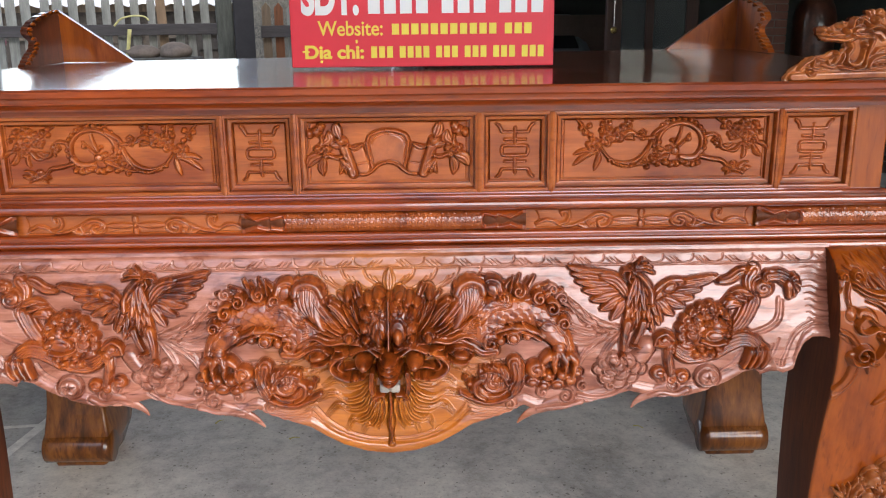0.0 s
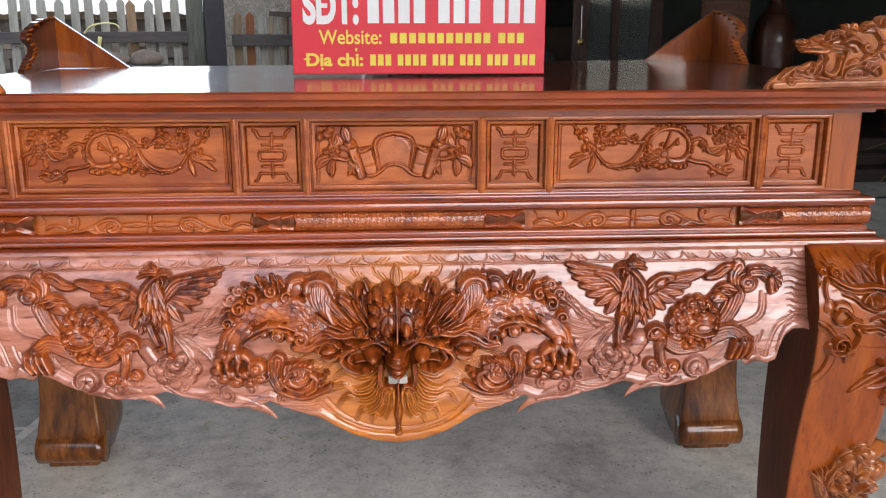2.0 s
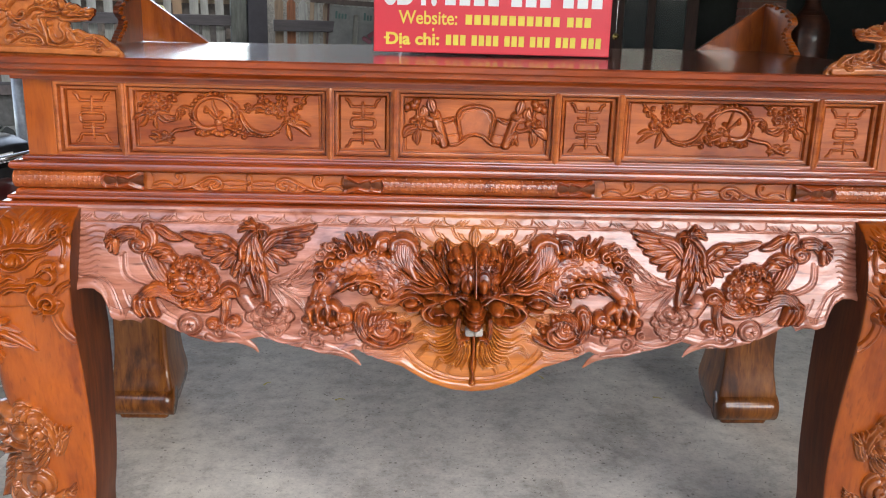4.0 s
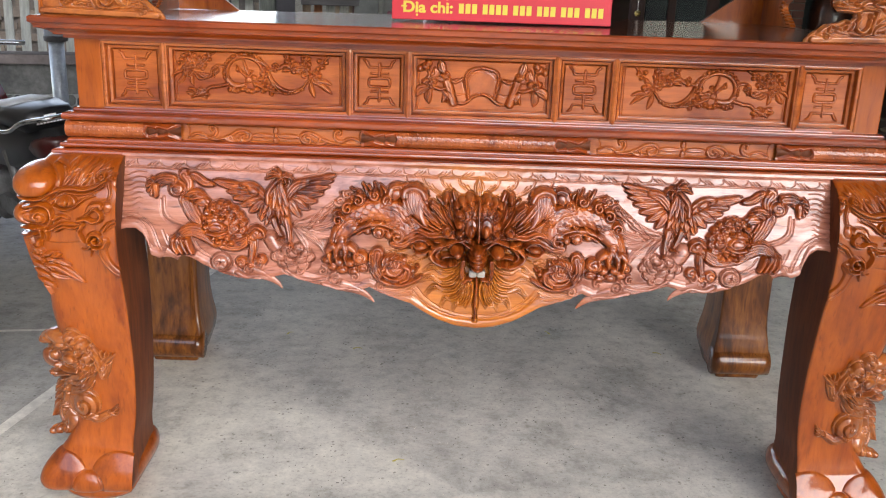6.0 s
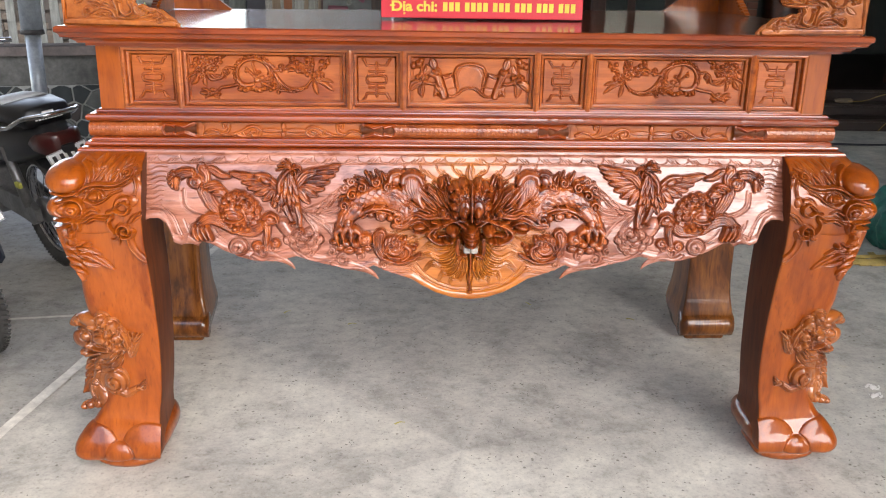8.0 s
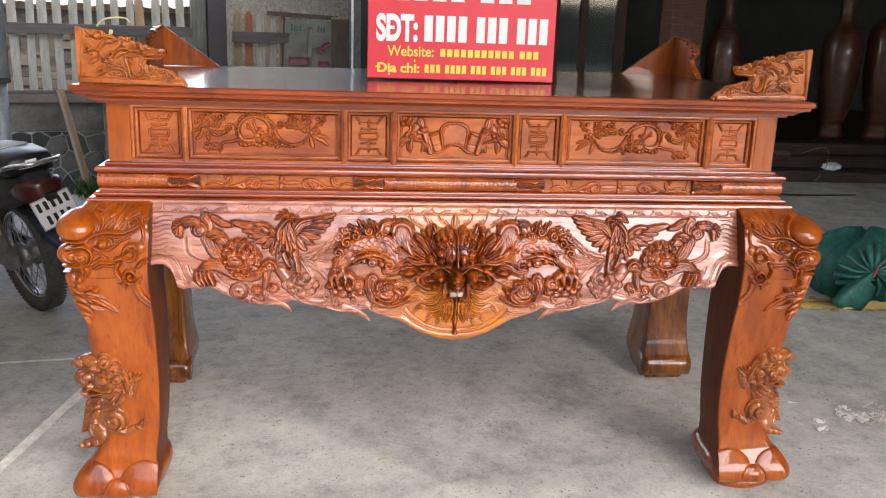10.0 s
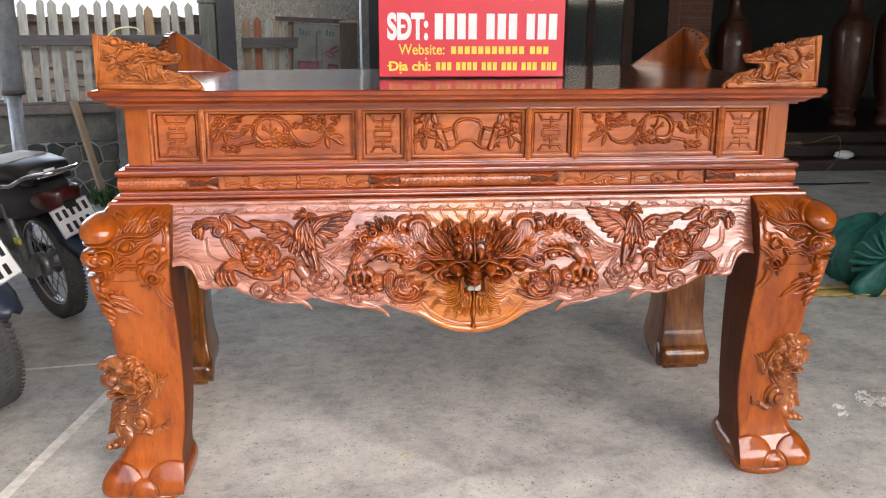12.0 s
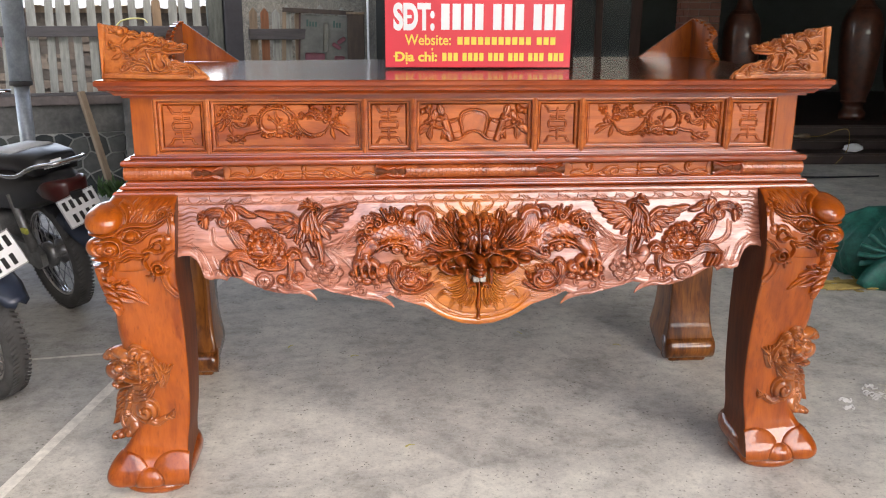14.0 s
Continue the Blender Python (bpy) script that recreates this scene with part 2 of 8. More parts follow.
CONCRETE = material("worn_concrete", concrete_build)
BOARD_GREY = plain("weathered_fence_wood", (0.245, 0.245, 0.215), 0.8, 0, 0.35, 6, 0.3, 0, (6, 6, 0.6))
RAIL_DARK = plain("dark_fence_rail", (0.060, 0.053, 0.052), 0.75, 0, 0.3, 5, 0.3, 0, (0.6, 5, 5))
POST_GREY = plain("painted_gate_post", (0.034, 0.032, 0.035), 0.9, 0, 0.2, 5, 0.15)
PLASTER_DARK = plain("damp_plaster", (0.082, 0.078, 0.068), 0.85, 0, 0.6, 3, 0.4)
CAP_BROWN = plain("wall_cap", (0.10, 0.078, 0.068), 0.8, 0, 0.3, 6, 0.25)
STEEL = plain("galvanised_steel", (0.36, 0.39, 0.42), 0.32, 0.15, 0.3, 8, 0.05)
BLACK = plain("black_plastic", (0.012, 0.012, 0.014), 0.35, 0, 0.3, 20, 0.05)
RUBBER = plain("tyre_rubber", (0.05, 0.049, 0.047), 0.75, 0, 0.3, 20, 0.2)
CHROME = plain("chrome", (0.6, 0.6, 0.62), 0.15, 1.0, 0.1, 10, 0.0)
RED_PAINT = plain("red_paint", (0.16, 0.012, 0.016), 0.25, 0, 0.2, 10, 0.0, 0.8)
PLATE_WHITE = plain("plate_white", (0.72, 0.72, 0.72), 0.4, 0, 0.06, 10, 0.0)
INK = plain("black_ink", (0.012, 0.012, 0.012), 0.5, 0, 0.1, 10, 0.0)
GREEN_BAG = plain("green_bag_fabric", (0.011, 0.125, 0.095), 0.5, 0, 0.45, 22, 0.6)
TERRACOTTA = plain("brown_glaze", (0.085, 0.023, 0.010), 0.45, 0, 0.45, 14, 0.05, 0.5)
BRICK = plain("brick_tile", (0.16, 0.055, 0.034), 0.6, 0, 0.2, 9, 0.1)
MORTAR = plain("mortar", (0.16, 0.13, 0.11), 0.9, 0, 0.2, 20, 0.1)
# house walls set darker than paint: the deep porch's shade is in the colour
HOUSE_WALL = plain("shaded_house_wall", (0.05, 0.06, 0.057), 0.8, 0, 0.15, 3, 0.1)
# unseen soffit, made pale to bounce fill light downwards
CEILING = plain("grey_porch_soffit", (0.42, 0.42, 0.40), 0.8, 0, 0.15, 3, 0.1)
HOUSE_DARK = plain("deep_shade_house_wall", (0.025, 0.028, 0.028), 0.8, 0, 0.2, 3, 0.1)
STEP_TILE = plain("dark_step_tile", (0.034, 0.016, 0.011), 0.55, 0, 0.25, 8, 0.05)
DARK_WOOD = plain("dark_door_wood", (0.045, 0.017, 0.011), 0.65, 0, 0.3, 6, 0.05, 0.0, (5, 5, 0.6))
SIGN_RED = plain("red_sign_vinyl", (0.78, 0.035, 0.055), 0.4, 0, 0.04, 4, 0.0, 0.3)
SIGN_WHITE = plain("white_lettering", (0.85, 0.85, 0.85), 0.5, 0, 0.03, 4, 0.0)
SIGN_YELLOW = plain("yellow_lettering", (0.85, 0.68, 0.09), 0.5, 0, 0.03, 4, 0.0)

# ---------------------------------------------------------------- mesh tools
def thing(name, label, category, at=(0, 0, 0), group="", kind=""):
    e = new(name)
    e.empty_display_size = 0.05
    e.location = at
    return tagged(e, label, category, group, kind)


def put(name, me, mat, parent=None, label="", smooth=True):
    """Links mesh data as one object, under parent when there is one. Mesh coordinates are the parent's."""
    if mat and not me.materials:
        me.materials.append(mat)
    if smooth:
        me.polygons.foreach_set("use_smooth", [True] * len(me.polygons))
    ob = new(name, me)
    if parent:
        ob.parent = parent
    if label:
        ob["label"] = label
    return ob


def part(name, bm, mat, parent=None, label="", smooth=False):
    me = bpy.data.meshes.new(name)
    bmesh.ops.recalc_face_normals(bm, faces=bm.faces)
    bm.to_mesh(me)
    bm.free()
    return put(name, me, mat, parent, label, smooth)


def raw(name, verts, faces):
    me = bpy.data.meshes.new(name)
    me.from_pydata([tuple(map(float, v)) for v in verts], [], faces)
    me.update()
    return me


def box(bm, x0, x1, y0, y1, z0, z1, bevel=0.0, seg=1):
    vs = [bm.verts.new(p) for p in ((x0, y0, z0), (x1, y0, z0), (x1, y1, z0), (x0, y1, z0), (x0, y0, z1), (x1, y0, z1), (x1, y1, z1), (x0, y1, z1))]
    fs = [bm.faces.new([vs[i] for i in f]) for f in ((3, 2, 1, 0), (4, 5, 6, 7), (0, 1, 5, 4), (1, 2, 6, 5), (2, 3, 7, 6), (3, 0, 4, 7))]
    if bevel:
        es = list({e for f in fs for e in f.edges})
        bmesh.ops.bevel(bm, geom=es, offset=bevel, segments=seg, affect="EDGES", profile=0.6)
    return bm


def boxed(x0, x1, y0, y1, z0, z1, bevel=0.0, seg=1):
    return box(bmesh.new(), x0, x1, y0, y1, z0, z1, bevel, seg)


def rings(sections, close_ends=True, closed=True):
    """Joins loops of equal length, given as lists of points, into a skin."""
    n = len(sections[0])
    verts = [p for s in sections for p in s]
    faces = []
    for i in range(len(sections) - 1):
        for j in range(n if closed else n - 1):
            k = (j + 1) % n
            faces.append((i * n + j, i * n + k, (i + 1) * n + k, (i + 1) * n + j))
    if close_ends:
        faces.append(tuple(reversed(range(n))))
        faces.append(tuple(range((len(sections) - 1) * n, len(sections) * n)))
    return verts, faces


def skin(name, sections, close_ends=True, closed=True):
    v, f = rings(sections, close_ends, closed)
    bm = bmesh.new()
    vs = [bm.verts.new(p) for p in v]
    for q in f:
        try:
            bm.faces.new([vs[i] for i in q])
        except ValueError:
            pass
    return bm


def moulded(profile, hx, y0, y1):
    """A mitred moulding round a rectangle: profile is rows of (out, z), closed above and below."""
    return skin("m", [[(-hx - o, y0 - o, z), (hx + o, y0 - o, z), (hx + o, y1 + o, z), (-hx - o, y1 + o, z)] for o, z in profile])


def curve_points(pts, per=8):
    """A smooth line through points of any dimension (Catmull-Rom)."""
    p = np.asarray(pts, float)
    if len(p) == 2:
        return np.array([p[0] + (p[1] - p[0]) * i / per for i in range(per + 1)])
    q = np.vstack([2 * p[0] - p[1], p, 2 * p[-1] - p[-2]])
    out = []
    for i in range(1, len(q) - 2):
        a, b, c, d = q[i - 1], q[i], q[i + 1], q[i + 2]
        for k in range(per):
            t = k / per
            out.append(0.5 * (2 * b + (c - a) * t + (2 * a - 5 * b + 4 * c - d) * t * t + (3 * b - 3 * c + d - a) * t ** 3))
    out.append(p[-1])
    return np.array(out)


def tube_bm(bm, pts, r0, r1=None, sides=8, per=6, flat=1.0):
    """A round bar along a smooth line, tapering from r0 to r1."""
    c = curve_points(pts, per)
    r1 = r0 if r1 is None else r1
    n = len(c)
    up = None
    loops = []
    for i in range(n):
        t = Vector(c[min(i + 1, n - 1)] - c[max(i - 1, 0)]).normalized()
        if up is None:
            up = Vector((0, 0, 1)) if abs(t.z) < 0.9 else Vector((0, 1, 0))
        side = t.cross(up).normalized()
        up = side.cross(t).normalized()
        r = r0 + (r1 - r0) * i / max(1, n - 1)
        loops.append([bm.verts.new(Vector(c[i]) + side * math.cos(a) * r + up * math.sin(a) * r * flat) for a in (2 * math.pi * j / sides for j in range(sides))])
    for i in range(n - 1):
        for j in range(sides):
            k = (j + 1) % sides
            bm.faces.new((loops[i][j], loops[i][k], loops[i + 1][k], loops[i + 1][j]))
    bm.faces.new(list(reversed(loops[0])))
    bm.faces.new(loops[-1])
    return bm


def tube(pts, r0, r1=None, sides=8, per=6, flat=1.0):
    return tube_bm(bmesh.new(), pts, r0, r1, sides, per, flat)


def lathe(profile, sides=32, cx=0, cy=0):
    return skin("l", [[(cx + r * math.cos(2 * math.pi * j / sides), cy + r * math.sin(2 * math.pi * j / sides), z) for j in range(sides)] for r, z in profile])


# ---------------------------------------------------------------- carving in relief
class Carve:
    """A height field over a plane (u across, v up), in metres, in which strokes, leaves, knobs and lines are carved."""

    def __init__(self, u0, u1, v0, v1, step, floor=-0.02):
        self.nu, self.nv = max(2, int((u1 - u0) / step) + 1), max(2, int((v1 - v0) / step) + 1)
        self.u, self.v = np.meshgrid(np.linspace(u0, u1, self.nu), np.linspace(v0, v1, self.nv))
        self.h = np.full(self.u.shape, floor)

    def window(self, lo, hi):
        return (self.u >= lo[0]) & (self.u <= hi[0]) & (self.v >= lo[1]) & (self.v <= hi[1])

    def lay(self, m, hh, cut):
        if cut:
            self.h[m] = np.minimum(self.h[m], self.h[m] - np.maximum(hh, 0))
        else:
            self.h[m] = np.maximum(self.h[m], hh)

    def stroke(self, pts, r0, r1=None, h=0.01, h1=None, form="taper", ribs=0, rib=0.25, barbs=0.0, scales=0.0, base=0.0, cut=False, flat=2.0, per=8):
        """A rounded bar along a smooth line. form: taper, leaf (swells and ends in points) or drop. ribs run along it, barbs slant off its
        middle like a feather's, scales overlap along it; cut carves it in as a groove."""
        c = curve_points(pts, per)
        r1 = r0 if r1 is None else r1
        h1 = h if h1 is None else h1
        rm = max(r0, r1)
        m = self.window(c.min(0) - rm * 1.6, c.max(0) + rm * 1.6)
        if not m.any():
            return
        p = np.stack([self.u[m], self.v[m]], 1)
        seg = c[1:] - c[:-1]
        ln = np.maximum(np.linalg.norm(seg, axis=1), 1e-9)
        s0 = np.concatenate([[0], np.cumsum(ln)])
        best = np.full(len(p), 1e9)
        arc = np.zeros(len(p))
        lat = np.zeros(len(p))
        for i in range(len(seg)):
            w = p - c[i]
            t = np.clip((w @ seg[i]) / ln[i] ** 2, 0, 1)
            q = w - t[:, None] * seg[i]
            d = np.hypot(q[:, 0], q[:, 1])
            k = d < best
            best[k] = d[k]
            arc[k] = s0[i] + t[k] * ln[i]
            lat[k] = np.sign(seg[i][0] * w[k, 1] - seg[i][1] * w[k, 0]) * d[k]
        t = arc / s0[-1]
        if form == "leaf":
            r = r1 + (r0 - r1) * np.sin(np.pi * np.clip(t, 0, 1)) ** 0.75 if r1 < r0 else r0 * np.sin(np.pi * t) ** 0.75
            r = np.maximum(r, rm * 0.12)
        elif form == "drop":
            r = r0 * np.sqrt(np.clip(t * 1.02 + 0.02, 0, 1)) * np.sqrt(np.clip(1.02 - t ** 6, 0, 1))
        else:
            r = r0 + (r1 - r0) * t
        hi = h + (h1 - h) * t
        q = best / r
        hh = np.where(q < 1, base + hi * (1 - np.clip(q, 0, 1) ** flat) ** (1 / flat), base * np.clip(2 - q, 0, 1) - (best - r) * 1.2)
        if base and not cut:
            hh = np.where(q < 1, hh, -(best - r) * 3)
        ins = q < 1
        sq = np.clip(lat / r, -1, 1)
        if ribs:
            hh = np.where(ins, hh - rib * hi * (0.5 - 0.5 * np.cos(np.pi * ribs * (sq + 1))) ** 3, hh)
        if barbs:
            ph = arc / barbs - np.abs(sq) * 0.9
            hh = np.where(ins, hh - rib * hi * (0.5 + 0.5 * np.cos(2 * np.pi * ph)) ** 4 * np.clip(np.abs(sq) * 3, 0, 1), hh)
            hh = np.where(ins, hh - 0.35 * hi * np.clip(1 - np.abs(sq) * 9, 0, 1), hh)
        if scales:
            # rows of rounded scales; each covers the next, its free edge standing proud
            across, along = lat / (scales * 0.9), arc / scales
            lift = np.full(len(p), -1.0)
            for back in (1.5, 1.0, 0.5, 0.0):
                a = np.floor(along * 2) / 2 - back
                sh = np.where(np.mod(np.round(a * 2), 2) > 0, 0.5, 0.0)
                b = np.round(across - sh) + sh
                dd = np.hypot((along - a) / 1.0, (across - b) / 0.56)
                free = (lift < 0) & (dd < 1)
                lift[free] = (0.35 + 0.65 * dd[free]) * (1 - 0.35 * (np.abs(across - b)[free] / 0.56) ** 2)
            lift = np.where(lift < 0, 0.0, lift)
            hh = np.where(ins, hh + rib * hi * 0.45 * (lift - 0.6), hh)
        if not cut:
            self.outline(m, best - r, hh, hi)
        self.lay(m, hh, cut)

    def outline(self, m, e, hh, hi):
        """The carver's knife line round a form, cut into what lies lower behind it; e is the distance from its edge."""
        cur = self.h[m]
        g = np.clip(1 - np.abs(e - 0.0008) / 0.0022, 0, 1) * np.minimum(0.55 * hi, 0.009)
        self.h[m] = np.where((cur > hh) & (cur > 0) & (cur < 1.5 * hi), np.maximum(cur - g, 0.0002), cur)

    def knob(self, u, v, ru, rv=None, h=0.01, turn=0.0, base=0.0, cut=False, flat=2.0, rim=0.0, petals=0, curl=0.0):
        """A dome on an oval; petals notch its edge, curl winds a groove on it, rim cuts a ring."""
        rv = ru if rv is None else rv
        a = radians(turn)
        rm = max(ru, rv) * 1.6
        m = self.window((u - rm, v - rm), (u + rm, v + rm))
        if not m.any():
            return
        x, y = self.u[m] - u, self.v[m] - v
        x, y = x * math.cos(a) + y * math.sin(a), -x * math.sin(a) + y * math.cos(a)
        q = np.hypot(x / ru, y / rv)
        th = np.arctan2(y / rv, x / ru)
        if petals:
            q = q / (0.8 + 0.2 * np.abs(np.cos(th * petals / 2)))
        hh = np.where(q < 1, base + h * (1 - np.clip(q, 0, 1) ** flat) ** (1 / flat), -(q - 1) * min(ru, rv) * (3 if base else 1.2))
        if petals:
            hh = np.where(q < 1, hh - 0.3 * h * np.clip(1 - q * 3, 0, 1) - 0.25 * h * np.clip(1 - np.abs(np.cos(th * petals / 2)) * 3, 0, 1) * np.clip(q * 2, 0, 1), hh)
        if curl:
            sp = np.mod(q * curl - th / (2 * np.pi), 1.0)
            hh = np.where(q < 1, hh - 0.4 * h * np.clip(1 - np.abs(sp - 0.5) * 5, 0, 1), hh)
        if rim:
            hh = np.where(q < 1, hh - 0.45 * h * np.clip(1 - np.abs(q - rim) * 9, 0, 1), hh)
        if not cut:
            self.outline(m, (q - 1) * min(ru, rv), hh, h)
        self.lay(m, hh, cut)

    def curl(self, u, v, r, turns=1.4, w=0.006, h=0.006, start=0.0, hand=1, **kw):
        n = int(10 * turns) + 4
        pts = [(u + r * (1 - 0.85 * i / n) * math.cos(radians(start) + hand * 2 * math.pi * turns * i / n), v + r * (1 - 0.85 * i / n) * math.sin(radians(start) + hand * 2 * math.pi * turns * i / n)) for i in range(n + 1)]
        self.stroke(pts, w, w * 0.7, h, per=3, **kw)

    def flower(self, u, v, r, h=0.006, petals=5, turn=0.0):
        for i in range(petals):
            a = radians(turn + 360 * i / petals)
            self.knob(u + 0.58 * r * math.cos(a), v + 0.58 * r * math.sin(a), r * 0.45, r * 0.4, h * 0.8, math.degrees(a), rim=0.0)
            self.knob(u + 0.5 * r * math.cos(a), v + 0.5 * r * math.sin(a), r * 0.2, r * 0.16, h * 0.3, math.degrees(a), cut=True)
        self.knob(u, v, r * 0.26, None, h * 1.15)

    def leaf(self, pts, w, h=0.006, barbs=0.012, rib=0.35):
        self.stroke(pts, w, w * 0.15, h, h * 0.7, "leaf", ribs=2, rib=0.3)

    def mesh(self, name, place, mirror=False, shell=True, smooth_by=0):
        """place(u, v, h) gives the points as three arrays. shell: only what stands above the ground is kept."""
        h = self.h
        for _ in range(smooth_by):
            hp = np.pad(h, 1, mode="edge")
            h = 0.5 * h + 0.125 * (hp[:-2, 1:-1] + hp[2:, 1:-1] + hp[1:-1, :-2] + hp[1:-1, 2:])
        hs = np.maximum(h, -0.006) if shell else h
        x, y, z = place(-self.u if mirror else self.u, self.v, hs)
        x, y, z = (np.broadcast_to(a, h.shape) for a in (x, y, z))
        co = np.stack([x, y, z], -1).reshape(-1, 3)
        idx = np.arange(h.size).reshape(h.shape)
        quads = np.stack([idx[:-1, :-1], idx[:-1, 1:], idx[1:, 1:], idx[1:, :-1]], -1).reshape(-1, 4)
        if shell:
            keep = (h.reshape(-1)[quads] > 0.0).any(1)
            quads = quads[keep]
        if mirror:
            quads = quads[:, ::-1]
        used = np.unique(quads)
        back = np.full(h.size, -1)
        back[used] = np.arange(len(used))
        me = bpy.data.meshes.new(name)
        me.from_pydata(co[used].tolist(), [], back[quads].tolist())
        me.update()
        return me

# ---------------------------------------------------------------- ground, house and fence
bm = bmesh.new()
span = sorted([-60, -20, -8] + [-4 + 0.5 * i for i in range(17)] + [8, 20, 60] + [-6.0, -1.44, 4.62, 4.66, 6.80, 6.84])


def ground_z(x, y):
    """A sunken strip runs along the foot of the garden wall."""
    return -0.40 if -6.1 < x < -1.46 and 4.64 < y < 6.82 else 0.0


grid = [[bm.verts.new((x, y, ground_z(x, y))) for x in span] for y in span]
for j in range(len(span) - 1):
    for i in range(len(span) - 1):
        bm.faces.new((grid[j][i], grid[j][i + 1], grid[j + 1][i + 1], grid[j + 1][i]))
tagged(part("ground", bm, CONCRETE), "worn grey concrete yard with stains and grit", "ground", kind="structure")

# a pale joint across the yard slabs
bm = bmesh.new()
rng = random.Random(1)
lo, hi = [], []
for i in range(40):
    y = -1.6 + 5.2 * i / 39
    x = -1.463 + 0.130 * (y - 0.15)
    w = 0.019 + 0.004 * rng.random()
    lo.append(bm.verts.new((x - w, y, 0.004)))
    hi.append(bm.verts.new((x + w, y, 0.004)))
for i in range(39):
    bm.faces.new((lo[i], hi[i], hi[i + 1], lo[i + 1]))
cross = []
for i in range(30):
    x = -4.6 + 3.25 * i / 29
    y = 1.06 + 0.16 * (x + 1.62) + 0.01 * math.sin(x * 3)
    cross.append((bm.verts.new((x, y - 0.011, 0.004)), bm.verts.new((x, y + 0.011, 0.004))))
for i in range(29):
    bm.faces.new((cross[i][0], cross[i + 1][0], cross[i + 1][1], cross[i][1]))
LINE_PALE = plain("pale_joint_mortar", (0.70, 0.675, 0.60), 0.85, 0, 0.2, 20, 0.2)
tagged(part("floor_joint", bm, LINE_PALE), "pale mortar joint line in the concrete yard", "joint", kind="structure")

# house: three dark steps, a platform, back and side walls, a porch roof
def porch_roof():
    """Slab over porch and house; the front overhang and east piece are added, unseen, to block sky light."""
    bm = boxed(-3.3, 9.2, -2.0, 4.6, ROOF, ROOF + 0.15)
    box(bm, -0.35, 9.2, 4.6, 10.8, ROOF, ROOF + 0.15)
    box(bm, 3.1, 9.2, -5.0, -2.0, ROOF, ROOF + 0.15)
    return bm


ROOF = 2.85


def house():
    for i in range(3):
        bm = boxed(1.6, 9.0, 5.85 + 0.29 * i, 12.0, 0.105 * i, 0.105 * (i + 1), 0.006)
        st = tagged(part("step", bm, STEP_TILE), "dark brown tiled step of the house porch", "step", "house steps", "structure")
        bm = boxed(1.6, 9.0, 5.835 + 0.29 * i, 5.885 + 0.29 * i, 0.105 * (i + 1) - 0.022, 0.105 * (i + 1) + 0.004, 0.008, 2)
        part("nosing", bm, plain("step_nosing_%d" % i, (0.05, 0.030, 0.022), 0.3, 0, 0.2, 8, 0.05), st)
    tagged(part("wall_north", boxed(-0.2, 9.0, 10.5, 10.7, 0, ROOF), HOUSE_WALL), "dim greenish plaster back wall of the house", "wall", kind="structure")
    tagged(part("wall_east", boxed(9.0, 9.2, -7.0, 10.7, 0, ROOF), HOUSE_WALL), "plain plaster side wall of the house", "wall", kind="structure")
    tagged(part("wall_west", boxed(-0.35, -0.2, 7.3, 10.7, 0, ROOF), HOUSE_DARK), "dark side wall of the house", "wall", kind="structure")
    tagged(part("ceiling", porch_roof(), CEILING), "unseen grey porch roof slab, extended forward and east to block sky light", "ceiling", kind="structure")


house()


def brick_column(x0, x1, y0, y1, z0, z1):
    t = thing("brick_column", "square porch column faced with red-brown brick tiles", "column", kind="structure")
    part("core", boxed(x0 + 0.008, x1 - 0.008, y0 + 0.008, y1 - 0.008, z0, z1), MORTAR, t)
    bh, gap = 0.062, 0.008
    meshes = {}
    def one(w, side):
        key = (round(w, 3), side)
        if key not in meshes:
            me = bpy.data.meshes.new("brick")
            b = boxed(-w / 2, w / 2, -0.012, 0.0, 0, bh, 0.004) if side == "f" else boxed(-0.012, 0.0, -w / 2, w / 2, 0, bh, 0.004)
            b.to_mesh(me)
            b.free()
            me.materials.append(BRICK)
            meshes[key] = me
        return meshes[key]
    n = int((z1 - z0) / (bh + gap))
    for i in range(n):
        z = z0 + i * (bh + gap)
        for side, a0, a1 in (("f", x0, x1), ("l", y0, y1)):
            w = a1 - a0
            cuts = [0, w * 0.66, w] if i % 2 else [0, w * 0.34, w]
            for c0, c1 in zip(cuts, cuts[1:]):
                ob = new("brick", one(c1 - c0 - gap, side))
                ob.parent = t
                mid_ = a0 + (c0 + c1) / 2
                ob.location = (mid_, y0 + 0.008, z) if side == "f" else (x0 + 0.008, mid_, z)
    part("cap", boxed(x0 - 0.02, x1 + 0.02, y0 - 0.02, y1 + 0.02, z1, ROOF, 0.005), plain("white_column_paint", (0.28, 0.28, 0.27), 0.7, 0, 0.1, 4, 0.1), t)
    return t


brick_column(2.88, 3.23, 6.62, 6.98, 0.315, 1.82)


# fence: low stone-faced wall with a cap, two rails and pointed palings, along a slightly turned line
FA, FB = Vector((-5.2, 5.9, 0)), Vector((-1.93, 6.84, 0))
FDIR = (FB - FA).normalized()
FTURN = math.degrees(math.atan2(FDIR.y, FDIR.x))
FLEN = (FB - FA).length


def paling(w, h, d=0.02, point=0.05):
    bm = bmesh.new()
    prof = [(-w / 2, 0), (w / 2, 0), (w / 2, h - point), (0, h), (-w / 2, h - point)]
    a = [bm.verts.new((x, 0, z)) for x, z in prof]
    b = [bm.verts.new((x, d, z)) for x, z in prof]
    bm.faces.new(a)
    bm.faces.new(list(reversed(b)))
    for i in range(5):
        j = (i + 1) % 5
        bm.faces.new((a[j], a[i], b[i], b[j]))
    return bm


